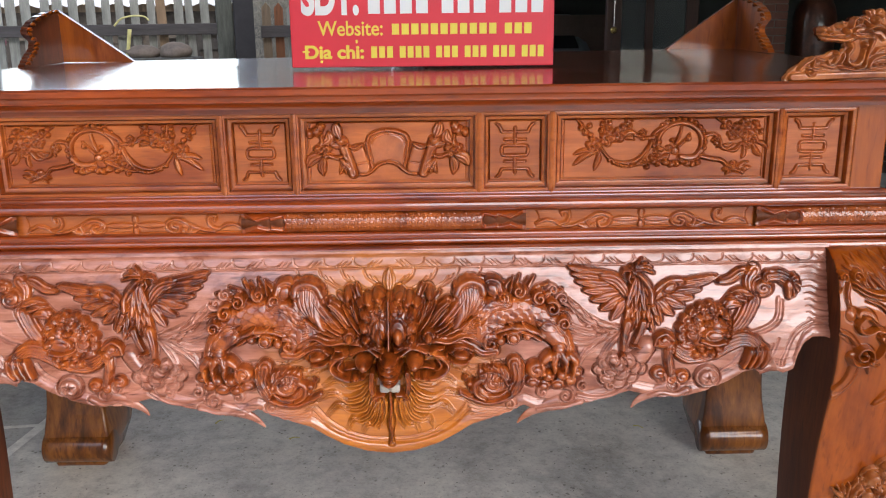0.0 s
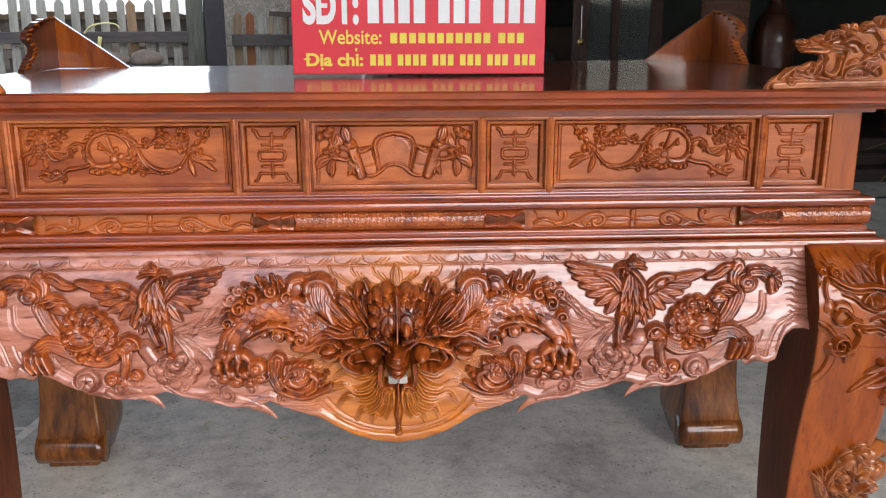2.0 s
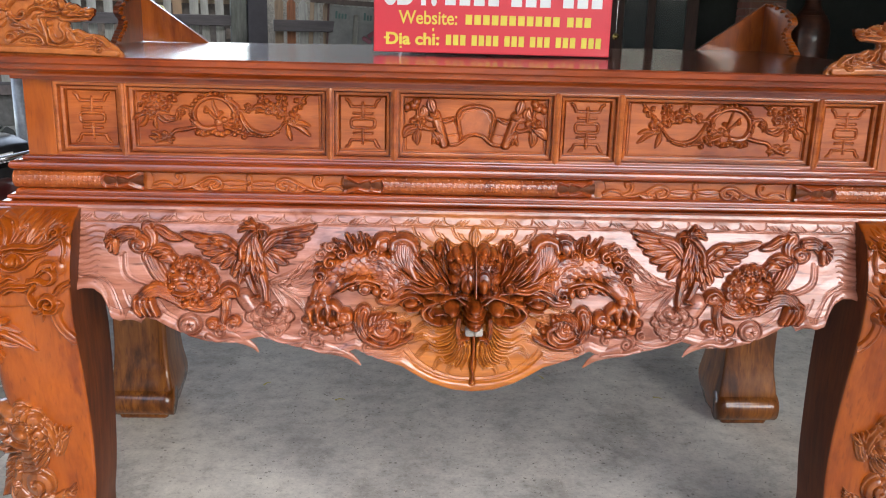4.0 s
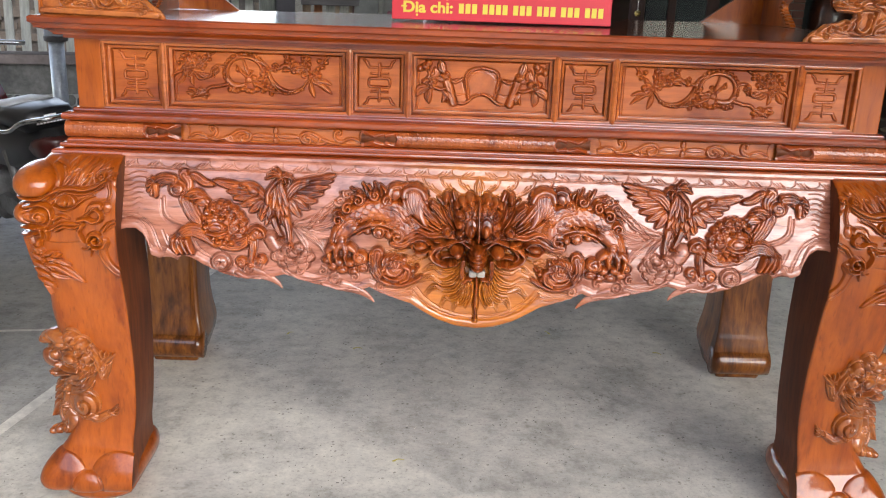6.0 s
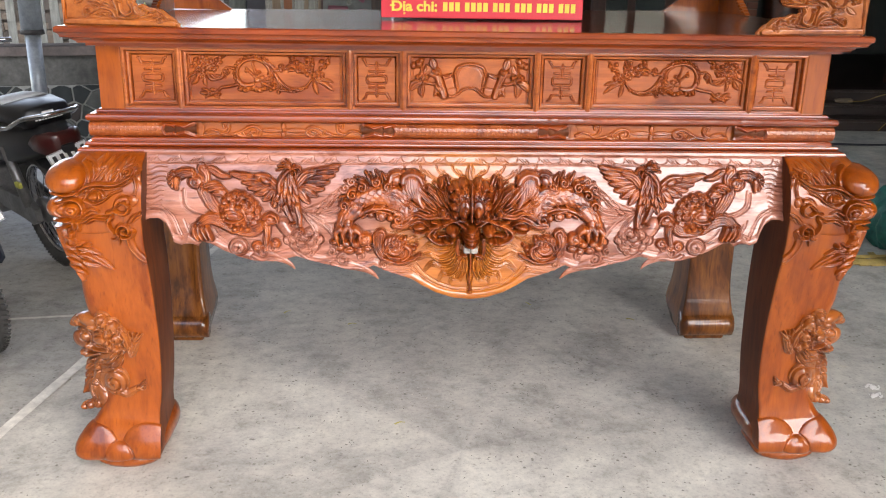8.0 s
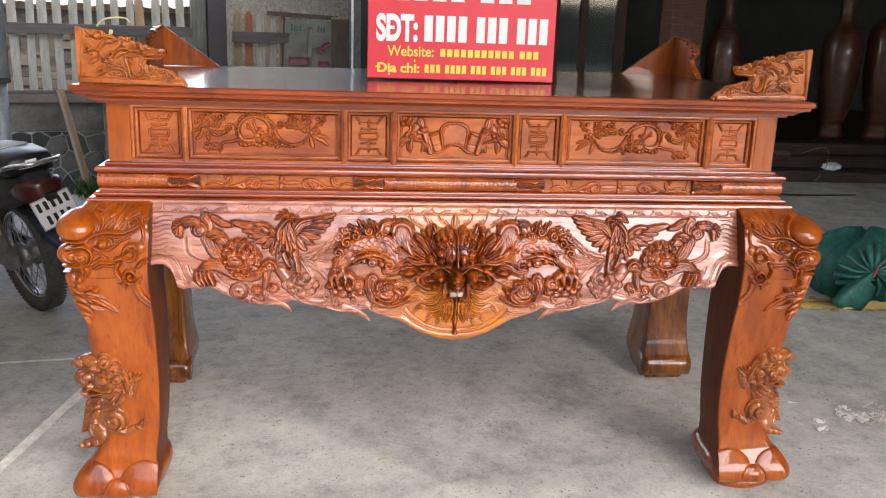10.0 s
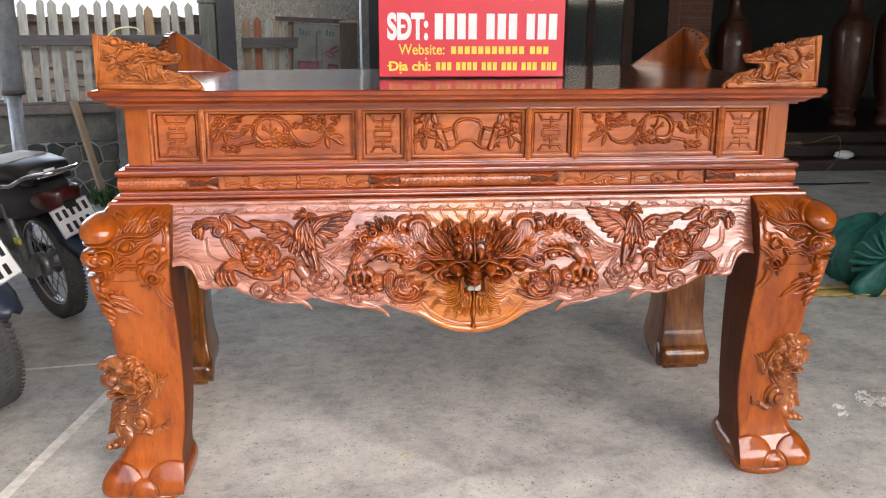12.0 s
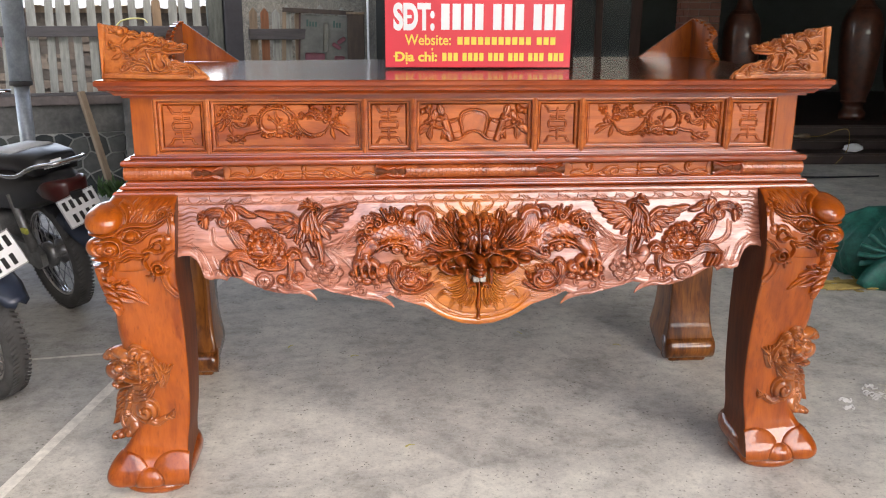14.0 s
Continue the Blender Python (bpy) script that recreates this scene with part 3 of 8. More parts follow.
def stone_wall():
    t = thing("stone_wall", "low garden wall of damp plaster over dark crazy-paved stone", "wall", FA, kind="structure")
    t.rotation_euler.z = radians(FTURN)
    part("plaster_band", boxed(0, FLEN + 0.4, 0.0, 0.2, 0.268, 0.55, 0.004), PLASTER_DARK, t)
    part("wall_cap", boxed(-0.02, FLEN + 0.42, -0.03, 0.23, 0.55, 0.64, 0.008, 2), CAP_BROWN, t)
    part("mortar_bed", boxed(0, FLEN + 0.4, 0.006, 0.19, -0.4, 0.268), plain("pale_pointing", (0.22, 0.215, 0.195), 0.85, 0, 0.2, 20, 0.2), t)
    rng = random.Random(5)
    dark = [plain("field_stone_%d" % i, c, 0.85, 0, 0.3, 10, 0.2) for i, c in enumerate(((0.014, 0.017, 0.016), (0.030, 0.033, 0.028), (0.026, 0.018, 0.014), (0.062, 0.062, 0.054)))]
    # crazy paving: jittered cells cut by their neighbours, shrunk for the pale joints
    top, step = 0.262, 0.185
    seeds = []
    for i in range(-1, int((FLEN + 0.4) / step) + 2):
        for j in range(-5, 4):
            seeds.append(Vector(((i + 0.5 * (j % 2) + rng.uniform(-0.36, 0.36)) * step, (j + rng.uniform(-0.36, 0.36)) * step * 0.85)))
    for c in seeds:
        poly = [Vector((0, -0.4)), Vector((FLEN + 0.4, -0.4)), Vector((FLEN + 0.4, top)), Vector((0, top))]
        for d in seeds:
            n = d - c
            if 0 < n.length < 0.5 and poly:
                lim = n.length / 2 - 0.006
                n.normalize()
                out = []
                for a, b in zip(poly, poly[1:] + poly[:1]):
                    da, db = (a - c).dot(n) - lim, (b - c).dot(n) - lim
                    if da <= 0:
                        out.append(a)
                    if (da < 0) != (db < 0):
                        out.append(a.lerp(b, da / (da - db)))
                poly = out
        if len(poly) < 3 or max(q.x for q in poly) - min(q.x for q in poly) < 0.03 or max(q.y for q in poly) - min(q.y for q in poly) < 0.03:
            continue
        bm = bmesh.new()
        mid_ = sum(poly, Vector((0, 0))) / len(poly)
        proud = rng.uniform(0.004, 0.012)
        f = [bm.verts.new((mid_.x + (q.x - mid_.x) * 0.93, -proud, mid_.y + (q.y - mid_.y) * 0.93)) for q in poly]
        b = [bm.verts.new((q.x, 0.012, q.y)) for q in poly]
        bm.faces.new(f)
        for i in range(len(poly)):
            bm.faces.new((f[(i + 1) % len(f)], f[i], b[i], b[(i + 1) % len(f)]))
        part("stone", bm, dark[rng.randrange(4)], t)
    return t


stone_wall()


def picket_fence():
    t = thing("picket_fence", "weathered grey picket fence with dark rails and pointed palings", "fence", FA + Vector((0, 0, 0.64)))
    t.rotation_euler.z = radians(FTURN)
    part("rail", boxed(0, FLEN - 0.12, -0.05, -0.005, 0.57, 0.67, 0.004), RAIL_DARK, t)
    part("rail", boxed(0, FLEN, -0.03, -0.005, 0.0, 0.03, 0.004), RAIL_DARK, t)
    rng = random.Random(2)
    x = 0.06
    brown = plain("new_brown_paling", (0.23, 0.15, 0.085), 0.75, 0, 0.25, 6, 0.2, 0, (6, 6, 0.6))
    while x < FLEN - 0.2:
        w = rng.uniform(0.070, 0.084)
        h = 1.03 - 0.055 * (x / FLEN) + rng.uniform(-0.03, 0.03)
        is_new = FLEN - 0.72 < x < FLEN - 0.50
        ob = part("paling", paling(w, h, 0.028, 0.05), brown if is_new else BOARD_GREY, t)
        ob.location = (x, rng.uniform(0, 0.008), 0)
        ob.rotation_euler.y = radians(rng.uniform(-1.8, 1.8))
        x += 0.128 + rng.uniform(-0.010, 0.010)
    return t


picket_fence()


def gate_post(at, w, h, mat, label):
    t = thing("gate_post", label, "post", at)
    t.rotation_euler.z = radians(FTURN)
    part("shaft", boxed(-w / 2, w / 2, -w / 2, w / 2, -0.4, h, 0.008, 2), mat, t)
    part("cap", boxed(-w / 2 - 0.012, w / 2 + 0.012, -w / 2 - 0.012, w / 2 + 0.012, h, h + 0.05, 0.01, 2), mat, t)
    return t


gate_post(FB - FDIR * 0.07, 0.15, 1.62, plain("mossy_post_wood", (0.085, 0.09, 0.075), 0.85, 0, 0.4, 5, 0.3, 0, (5, 5, 0.7)), "mossy dark green timber fence post")
gate_post(FB + FDIR * 0.12 + Vector((0.0, -0.06, 0)), 0.18, 2.3, POST_GREY, "broad grey-violet painted gate post")

# ---------------------------------------------------------------- altar table: frame
HX, DEPTH, LEGS_BACK = 1.003, 1.02, 1.09
table = thing("altar_table", "large varnished orange-brown hardwood altar table with carved dragon apron", "altar table", (-0.004, 0.0244, 0))
table.rotation_euler.z = radians(1.4)
table.scale.x = 1.008


def top_board():
    prof = [(0.070, 1.281), (0.076, 1.277), (0.076, 1.266), (0.070, 1.262), (0.066, 1.256), (0.066, 1.252), (0.056, 1.250), (0.044, 1.246), (0.036, 1.240), (0.034, 1.236), (0.018, 1.236), (0.018, 1.228), (0.006, 1.226), (-0.02, 1.226)]
    bm = moulded(prof, HX, 0.0, DEPTH)
    for v in bm.verts:  # the board has warped a little towards its back corners
        v.co.z += 0.009 * v.co.x * max(0, v.co.y + 0.1)
    ob = part("tabletop", bm, WOOD_X, table)
    ob.data.materials.append(WOOD_TOP)
    for p in ob.data.polygons:
        if p.normal.z > 0.95 and p.center.z > 1.27:
            p.material_index = 1
    return ob


top_board()
# carcase behind the panels
part("carcase", boxed(-HX + 0.012, HX - 0.012, 0.032, DEPTH - 0.01, 0.98, 1.23), WOOD_X, table)
for sx in (-1, 1):
    for y0, y1 in ((0.0, 0.066), (DEPTH - 0.066, DEPTH)):
        part("corner_post", boxed(*sorted((sx * HX, sx * (HX - 0.064))), y0, y1, 1.045, 1.2365, 0.003, 2), WOOD_Z, table)
    part("side_panel", boxed(*sorted((sx * (HX - 0.004), sx * (HX - 0.03))), 0.066, DEPTH - 0.066, 1.05, 1.232), WOOD_X, table)

# waist mouldings below the panels
def arc(o, z, r, a0, a1, n=7):
    """Points of a rounded member: out and height, from a0 to a1 degrees (0 points outwards, 90 up)."""
    return [(o + r * math.cos(radians(a0 + (a1 - a0) * k / n)), z + r * math.sin(radians(a0 + (a1 - a0) * k / n))) for k in range(n + 1)]


part("upper_moulding", moulded([(-0.02, 1.058), (0.004, 1.058)] + arc(0.004, 1.051, 0.007, 90, -20) + [(0.010, 1.048), (0.018, 1.0475)] + arc(0.024, 1.0375, 0.010, 90, -90) + [(0.016, 1.027), (0.004, 1.026), (-0.02, 1.024)], HX, 0.0, DEPTH), WOOD_X, table, smooth=False)
part("waist", boxed(-HX - 0.004, HX + 0.004, -0.004, DEPTH + 0.004, 0.96, 1.0255), WOOD_PANEL, table)
part("lower_moulding", moulded([(-0.02, 0.984), (0.018, 0.984)] + arc(0.018, 0.976, 0.008, 90, 0) + [(0.026, 0.973), (0.031, 0.9725)] + arc(0.034, 0.9665, 0.006, 90, -90) + [(0.032, 0.9595), (0.042, 0.959)] + arc(0.047, 0.9495, 0.0095, 90, -90) + [(0.030, 0.938), (-0.02, 0.936)], HX, 0.0, DEPTH), WOOD_X, table)

# sides and back of the apron stage, plain
for sx in (-1, 1):
    part("side_apron", boxed(*sorted((sx * (HX + 0.02), sx * (HX - 0.03))), 0.12, DEPTH - 0.12, 0.74, 0.94), WOOD_X, table)
part("back_apron", boxed(-0.87, 0.87, DEPTH + 0.0, DEPTH + 0.05, 0.70, 0.94), WOOD_X, table)


# ---------------------------------------------------------------- legs
LEG = [  # z, inner, outer, front, back: the S-line of a leg, measured from the table's middle and front face
    (0.950, 0.872, 1.058, -0.085, 0.100), (0.930, 0.872, 1.070, -0.115, 0.100), (0.900, 0.872, 1.082, -0.140, 0.100), (0.850, 0.872, 1.086, -0.158, 0.100),
    (0.790, 0.874, 1.085, -0.165, 0.100), (0.720, 0.874, 1.078, -0.163, 0.050), (0.640, 0.870, 1.064, -0.154, 0.050), (0.540, 0.868, 1.064, -0.138, 0.050),
    (0.430, 0.870, 1.046, -0.118, 0.052), (0.320, 0.874, 1.036, -0.106, 0.054), (0.240, 0.880, 1.042, -0.104, 0.054), (0.185, 0.888, 1.066, -0.106, 0.060),
    (0.140, 0.890, 1.096, -0.116, 0.066), (0.100, 0.888, 1.122, -0.134, 0.072), (0.072, 0.888, 1.130, -0.142, 0.072), (0.050, 0.894, 1.122, -0.136, 0.068),
    (0.036, 0.912, 1.096, -0.112, 0.055), (0.030, 0.914, 1.094, -0.108, 0.055), (0.014, 0.912, 1.098, -0.112, 0.055), (0.000, 0.918, 1.088, -0.104, 0.050)]


LEG_R = 0.030


def leg_section(z, xi, xo, yf, yb, r=LEG_R, n=5, ri=0.009, base=0.0):
    """Rounded outer corners of radius r, crisper inner ones of radius ri; base turns the front corners into a wide bow."""
    pts = []
    for cx, cy, a0, ra, rb in ((xo - r, yb - r, 0, r, r), (xi + ri, yb - ri, 90, ri, ri), (xi + max(ri, base), yf + max(ri, base * 0.62), 180, max(ri, base), max(ri, base * 0.62)), (xo - max(r, base), yf + max(r, base * 0.62), 270, max(r, base), max(r, base * 0.62))):
        for k in range(n + 1):
            a = radians(a0 + 90 * k / n)
            pts.append((cx + ra * math.cos(a), cy + rb * math.sin(a), z))
    return pts


def leg_line():
    return curve_points(LEG, 4)


def leg(sx):
    secs = [[(sx * x, y, zz) for x, y, zz in leg_section(z, xi, xo, yf, yb, base=0.085 * min(1, max(0, (0.062 - z) / 0.028)))] for z, xi, xo, yf, yb in leg_line()]
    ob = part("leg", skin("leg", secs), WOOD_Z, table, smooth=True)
    ob.data.materials.append(WOOD_SHADED_BROWN)
    for p in ob.data.polygons:  # inner and back faces switch to a browner wood that holds their shade
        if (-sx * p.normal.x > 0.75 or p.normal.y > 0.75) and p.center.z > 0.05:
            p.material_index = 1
    return ob


REAR = [  # z, half width, front, back: a rear leg, plainer and straighter
    (0.950, 0.090, 0.040, 0.235), (0.600, 0.088, 0.042, 0.235), (0.300, 0.088, 0.046, 0.238), (0.200, 0.092, 0.040, 0.250), (0.150, 0.098, 0.030, 0.262), (0.110, 0.103, 0.024, 0.266),
    (0.070, 0.100, 0.024, 0.256), (0.035, 0.090, 0.030, 0.240), (0.000, 0.080, 0.036, 0.225)]


def rear_leg(cx, y0):
    secs = [leg_section(z, cx - w, cx + w, y0 + a, y0 + b, 0.014) for z, w, a, b in curve_points(REAR, 4)]
    ob = part("leg", skin("leg", secs), WOOD_REAR_SHADED, table, smooth=True)
    part("foot_roll", tube([(cx - 0.104, y0 + 0.052, 0.062), (cx, y0 + 0.050, 0.063), (cx + 0.104, y0 + 0.052, 0.062)], 0.052, 0.052, 20, 4), WOOD_REAR_SHADED, ob, smooth=True)
    return ob


LEGS = {sx: leg(sx) for sx in (-1, 1)}
rear_leg(-1.052, 0.795)
rear_leg(1.052, 0.795)
for sx in (-1, 1):  # half-round rolls inside the front feet
    part("foot_roll", tube([(sx * 0.934, -0.095, 0.076), (sx * 0.924, -0.06, 0.080), (sx * 0.921, 0.0, 0.086), (sx * 0.921, 0.050, 0.092), (sx * 0.930, 0.078, 0.092)], 0.042, 0.048, 20, 5), WOOD_ROLL, LEGS[sx], smooth=True)

# ---------------------------------------------------------------- carved apron
def apron_y(z):
    t = np.clip((0.955 - np.asarray(z, float)) / 0.4, 0, 1)
    return -0.064 - 0.090 * (1 - (1 - t) ** 1.8)


def A(*pts):
    """The carver's squares on the apron (across, down; 801 is the middle line) as metres."""
    out = []
    for a, b in pts:
        u, z = (a - 801) * 1.183e-3, 0.545 + (747 - b) * 1.327e-3
        k = (float(apron_y(z)) + 0.13) / 1.78
        out.append((u * (1 + k), z + k * (z - 1.42)))
    return out


def R(n):
    return n * 1.2e-3


EDGE = A((55, 574), (75, 567), (95, 567), (109, 578), (117, 598), (121, 619), (138, 625), (157, 619), (176, 626), (186, 618), (205, 622), (230, 636), (265, 651), (300, 660), (345, 662), (372, 656),
         (398, 650), (430, 660), (465, 668), (490, 671), (520, 681), (552, 680), (576, 670), (602, 682), (640, 694), (664, 701), (690, 716), (720, 731), (760, 743), (801, 747))
EX, EZ = np.array([p[0] for p in EDGE]), np.array([p[1] for p in EDGE])


def apron_low(u):
    return np.interp(-np.abs(u), EX, EZ)


def apron_board():
    nu, nv, hw, top = 1400, 270, 0.880, 0.956
    us = np.linspace(-hw, hw, nu)
    low = apron_low(us)
    for _ in range(3):
        low[1:-1] = 0.25 * low[:-2] + 0.5 * low[1:-1] + 0.25 * low[2:]
    tt = np.linspace(0, 1, nv)[:, None]
    f = Carve(-hw, hw, 0, 1, 1.0)
    f.u = np.broadcast_to(us, (nv, nu)).copy()
    f.v = low[None, :] * (1 - tt) + top * tt
    f.h = np.zeros((nv, nu))
    # ground sunk close round the figures
    shade = Carve(-1, 1, 0, 1, 1.0)
    shade.u, shade.v, shade.h = -np.abs(f.u), f.v, np.full(f.u.shape, -0.02)
    for draw in (dragon_head, dragon_body, phoenix, perch_cloud, lion, ball, lotus):
        draw(shade)
    f.h -= 0.009 * np.clip(1 - np.abs(shade.h + 0.0018) / 0.0032, 0, 1)
    under = shade.h > 0
    # raised bead along the lower edge, with a fine line above it
    d = f.v - low[None, :]
    f.h += 0.004 * np.clip(1 - ((d - 0.008) / 0.011) ** 2, 0, 1)
    f.h -= 0.0025 * np.clip(1 - np.abs(d - 0.0225) / 0.0022, 0, 1)
    # leaf border under the moulding
    zt = A((801, 450))[0][1]
    band = f.v - zt
    f.h -= 0.003 * np.clip(1 - np.abs(band) / 0.0022, 0, 1)
    f.h += 0.003 * (band > 0.002) * np.clip(1 - ((band - 0.013) / 0.014) ** 4, 0, 1)
    for i in range(15):  # hooked leaf tips, leaning outwards from the middle
        for sg in (-1, 1):
            c = 0.012 + 0.0595 * i
            def T(*pts):
                return [(sg * (c + a * 1e-3), zt + b * 1e-3) for a, b in pts]
            f.stroke(T((58, 19), (56, 10), (47, 4.5), (34, 4), (24, 8)), 0.0017, 0.0009, 0.0030, cut=True, per=4)
            for a in (4, 13, 22):
                f.stroke(T((a + 10, 4), (a + 4, 9), (a - 3, 15)), 0.0016, 0.0006, 0.0026, cut=True, per=3)
    for s in (-1, 1):
        def L(*pts):
            return [(s * -p[0], p[1]) for p in A(*pts)]
        # wavy lines at the end beside the leg
        for k in range(9):
            y = 462 + 10 * k
            f.stroke(L((62, y), (76, y + 4), (94, y + 1), (112 - k, y - 5), (130 - 3 * k, y - 4)), R(2.0), R(0.9), 0.0030, cut=True)
        # double line round the arch
        for o, w in ((9, 2.2), (17, 1.8)):
            f.stroke(L((58, 562 - o), (80, 556 - o), (102, 557 - o * 0.9), (120 + o * 0.4, 570 - o * 0.6), (128 + o * 0.6, 592), (132 + o * 0.8, 612)), R(w), R(w), 0.003, cut=True)
        for dx in (0, 9, 18):
            f.stroke(L((150 + dx, 570 + dx), (156 + dx, 592 + dx * 0.6), (168 + dx, 610 + dx * 0.4)), R(2), R(1.2), 0.003, cut=True)
        # long stem behind the lion
        f.stroke(L((152, 510), (152, 540), (170, 556), (205, 566)), R(3), R(2.5), 0.004, cut=True)
        f.stroke(L((160, 505), (160, 535), (176, 550), (208, 560)), R(3.5), R(2.5), 0.005)
        f.stroke(L((215, 590), (225, 605), (245, 618), (262, 622)), R(2.4), R(1.6), 0.003, cut=True)
        # flame bands over the head, each a bold line with finer ones beside it
        for x in (652, 688, 724, 760):
            f.stroke(L((x, 453), (x + 5, 464), (x + 20, 475), (x + 44, 490)), R(2.3), R(1.5), 0.0045, cut=True)
            for o in (9, 17):
                f.stroke(L((x + o, 458 + o * 0.35), (x + o + 7, 467 + o * 0.3), (x + o + 22, 477 + o * 0.2), (x + o + 34, 486)), R(1.5), R(0.8), 0.003, cut=True)
        # tail plumes of the bird: barbed feathers that curl up towards the dragon
        for base, mid1, mid2, tip, w in (((420, 545), (456, 540), (490, 520), (516, 492), 8), ((422, 550), (462, 556), (500, 546), (528, 520), 8), ((424, 548), (470, 532), (506, 504), (530, 488), 6),
                                         ((426, 556), (456, 572), (476, 590), (484, 606), 8), ((440, 556), (474, 570), (500, 566), (512, 550), 7), ((420, 556), (438, 580), (446, 596), (450, 612), 6)):
            f.stroke(L(base, mid1, mid2, tip), R(w), R(2), 0.009, h1=0.006, form="leaf", ribs=3, rib=0.45)
        for k in range(9):
            x, y = 452 + 8 * k, 548 - 5 * k + 10 * math.sin(k * 1.9)
            f.stroke(L((x - 8, y + 5), (x, y), (x + 7, y - 9)), R(2.4), R(0.8), 0.005, cut=True, per=4)
        f.curl(*L((518, 500))[0], R(11), 1.2, R(3.4), 0.010, 200, -s)
        f.curl(*L((534, 486))[0], R(9), 1.2, R(3.2), 0.010, 160, -s)
        # cloud scrolls along the lower edge
        for x, y, r, hand in ((322, 640, 15, 1), (345, 632, 10, -1), (505, 656, 14, -1), (478, 640, 10, 1), (545, 650, 10, 1), (430, 640, 9, 1), (600, 668, 9, -1)):
            p = L((x, y))[0]
            f.curl(p[0], p[1], R(r), 1.25, R(3.4), 0.008, 90, hand * s)
        f.stroke(L((300, 650), (318, 657), (345, 653), (366, 660)), R(6), R(4), 0.008)
        f.stroke(L((400, 640), (425, 655), (455, 660), (485, 655)), R(4), R(3), 0.007)
        f.stroke(L((480, 668), (502, 674), (530, 675), (552, 678)), R(6), R(4), 0.008)
        for k in range(4):
            f.stroke(L((585, 672 + 4 * k), (615, 672 + 5 * k), (645, 672 + 5 * k), (672 - 3 * k, 662 + 8 * k)), R(2.2), R(1.6), 0.004)
        # rim of the hanging lobe
        for o, w, hh in ((0, 2.4, 0.004), (8, 2.0, 0.003)):
            f.stroke(L((668 + o, 676 - o), (690 + o * 0.8, 698 - o), (722 + o * 0.6, 716 - o), (762, 727 - o), (801, 730 - o)), R(w), R(w), hh, cut=True)
        rng = random.Random(11)
        # wavy beard locks, each of several strands that meet in a point
        for n, w, h0, line in ((3, 3.6, 0.024, ((772, 612), (752, 628), (728, 634), (708, 622), (688, 634))),
                               (3, 3.6, 0.026, ((772, 628), (752, 648), (728, 656), (704, 644), (676, 656))),
                               (3, 3.6, 0.028, ((774, 640), (758, 664), (734, 672), (712, 664), (692, 682))),
                               (3, 3.6, 0.028, ((778, 648), (768, 676), (750, 690), (736, 688), (726, 706))),
                               (3, 3.4, 0.028, ((784, 650), (780, 678), (770, 696), (760, 696), (752, 710))),
                               (2, 3.2, 0.026, ((792, 650), (792, 676), (786, 692), (778, 704)))):
            for k in range(n):
                o = (k - (n - 1) / 2) * 6.6
                pts = []
                for i, (a, b) in enumerate(line):
                    q = 1 - i / (len(line) - 1)
                    o2 = o * (0.45 + 0.55 * q)
                    pts.append((a + 0.45 * o2, b + 0.9 * o2 + 1.4 * math.sin(2.2 * i + 0.5 * k)))
                f.stroke(L(*pts), R(w), R(1.0), h0, h1=0.004, per=8)
                f.stroke(L(*[(a, b + 3) for a, b in pts]), R(1.1), R(0.6), 0.004, cut=True, per=6)
        for k in range(6):
            f.stroke(L((700 - 9 * k, 606 + 3 * k), (684 - 9 * k, 610 + 4 * k), (668 - 8 * k, 604 + 4 * k)), R(2.0), R(0.8), 0.007, h1=0.003)
        # flowing hair lines between head and lotus
        for k in range(12):
            x, y = 590 + 6 * k + rng.uniform(-4, 4), 592 + rng.uniform(0, 26)
            f.stroke(L((x + 30, y - 8), (x + 18, y - 3), (x + 4, y - 4), (x - 12, y + 3), (x - 22, y + 1)), R(1.8), R(0.8), 0.0036, cut=True, per=4)
    f.stroke(A((801, 486), (801, 468), (801, 450)), R(11), R(2), 0.012, form="leaf", ribs=3, rib=0.3)
    x, y, z = f.u, apron_y(f.v) - f.h, f.v
    front = np.stack([x, y, z], -1).reshape(-1, 3)
    idx = np.arange(nu * nv).reshape(nv, nu)
    quads = np.stack([idx[:-1, :-1], idx[:-1, 1:], idx[1:, 1:], idx[1:, :-1]], -1).reshape(-1, 4).tolist()
    # back face and rim: a coarse board behind
    step = 4
    cols = list(range(0, nu, step)) + ([nu - 1] if (nu - 1) % step else [])
    base = len(front)
    extra = []
    for i in cols:
        extra.append((us[i], float(apron_y(low[i])) + 0.030, low[i]))
    for i in cols:
        extra.append((us[i], -0.03, top))
    n = len(cols)
    for k in range(n - 1):
        a, b = cols[k], cols[k + 1]
        quads.append([base + k, base + n + k, base + n + k + 1, base + k + 1])
        quads.append([idx[0, j] for j in range(b, a - 1, -1)] + [base + k, base + k + 1])
    verts = np.vstack([front, np.array(extra)])
    me = raw("board", verts, [tuple(int(i) for i in q) for q in quads])
    return me


def on_board(u, v, h):
    return u, apron_y(v) - np.where(h > 0, 1.05 * h, h), v


def low_on_board(u, v, h):
    """Flatter relief for the figures beside the head; high parts are pressed more than low ones."""
    return u, apron_y(v) - np.where(h > 0, 0.030 * (1 - np.exp(-np.maximum(h, 0) / 0.026)), h), v


def motif(name, fields, mat, label="", both=True, parent=None, place=on_board, smooth_by=0):
    """Links a carved motif and, when both, its mirror image as parts of the apron."""
    for m in ((False, True) if both else (False,)):
        put(name, fields.mesh(name, place, mirror=m, smooth_by=smooth_by), mat, parent or apron, label)


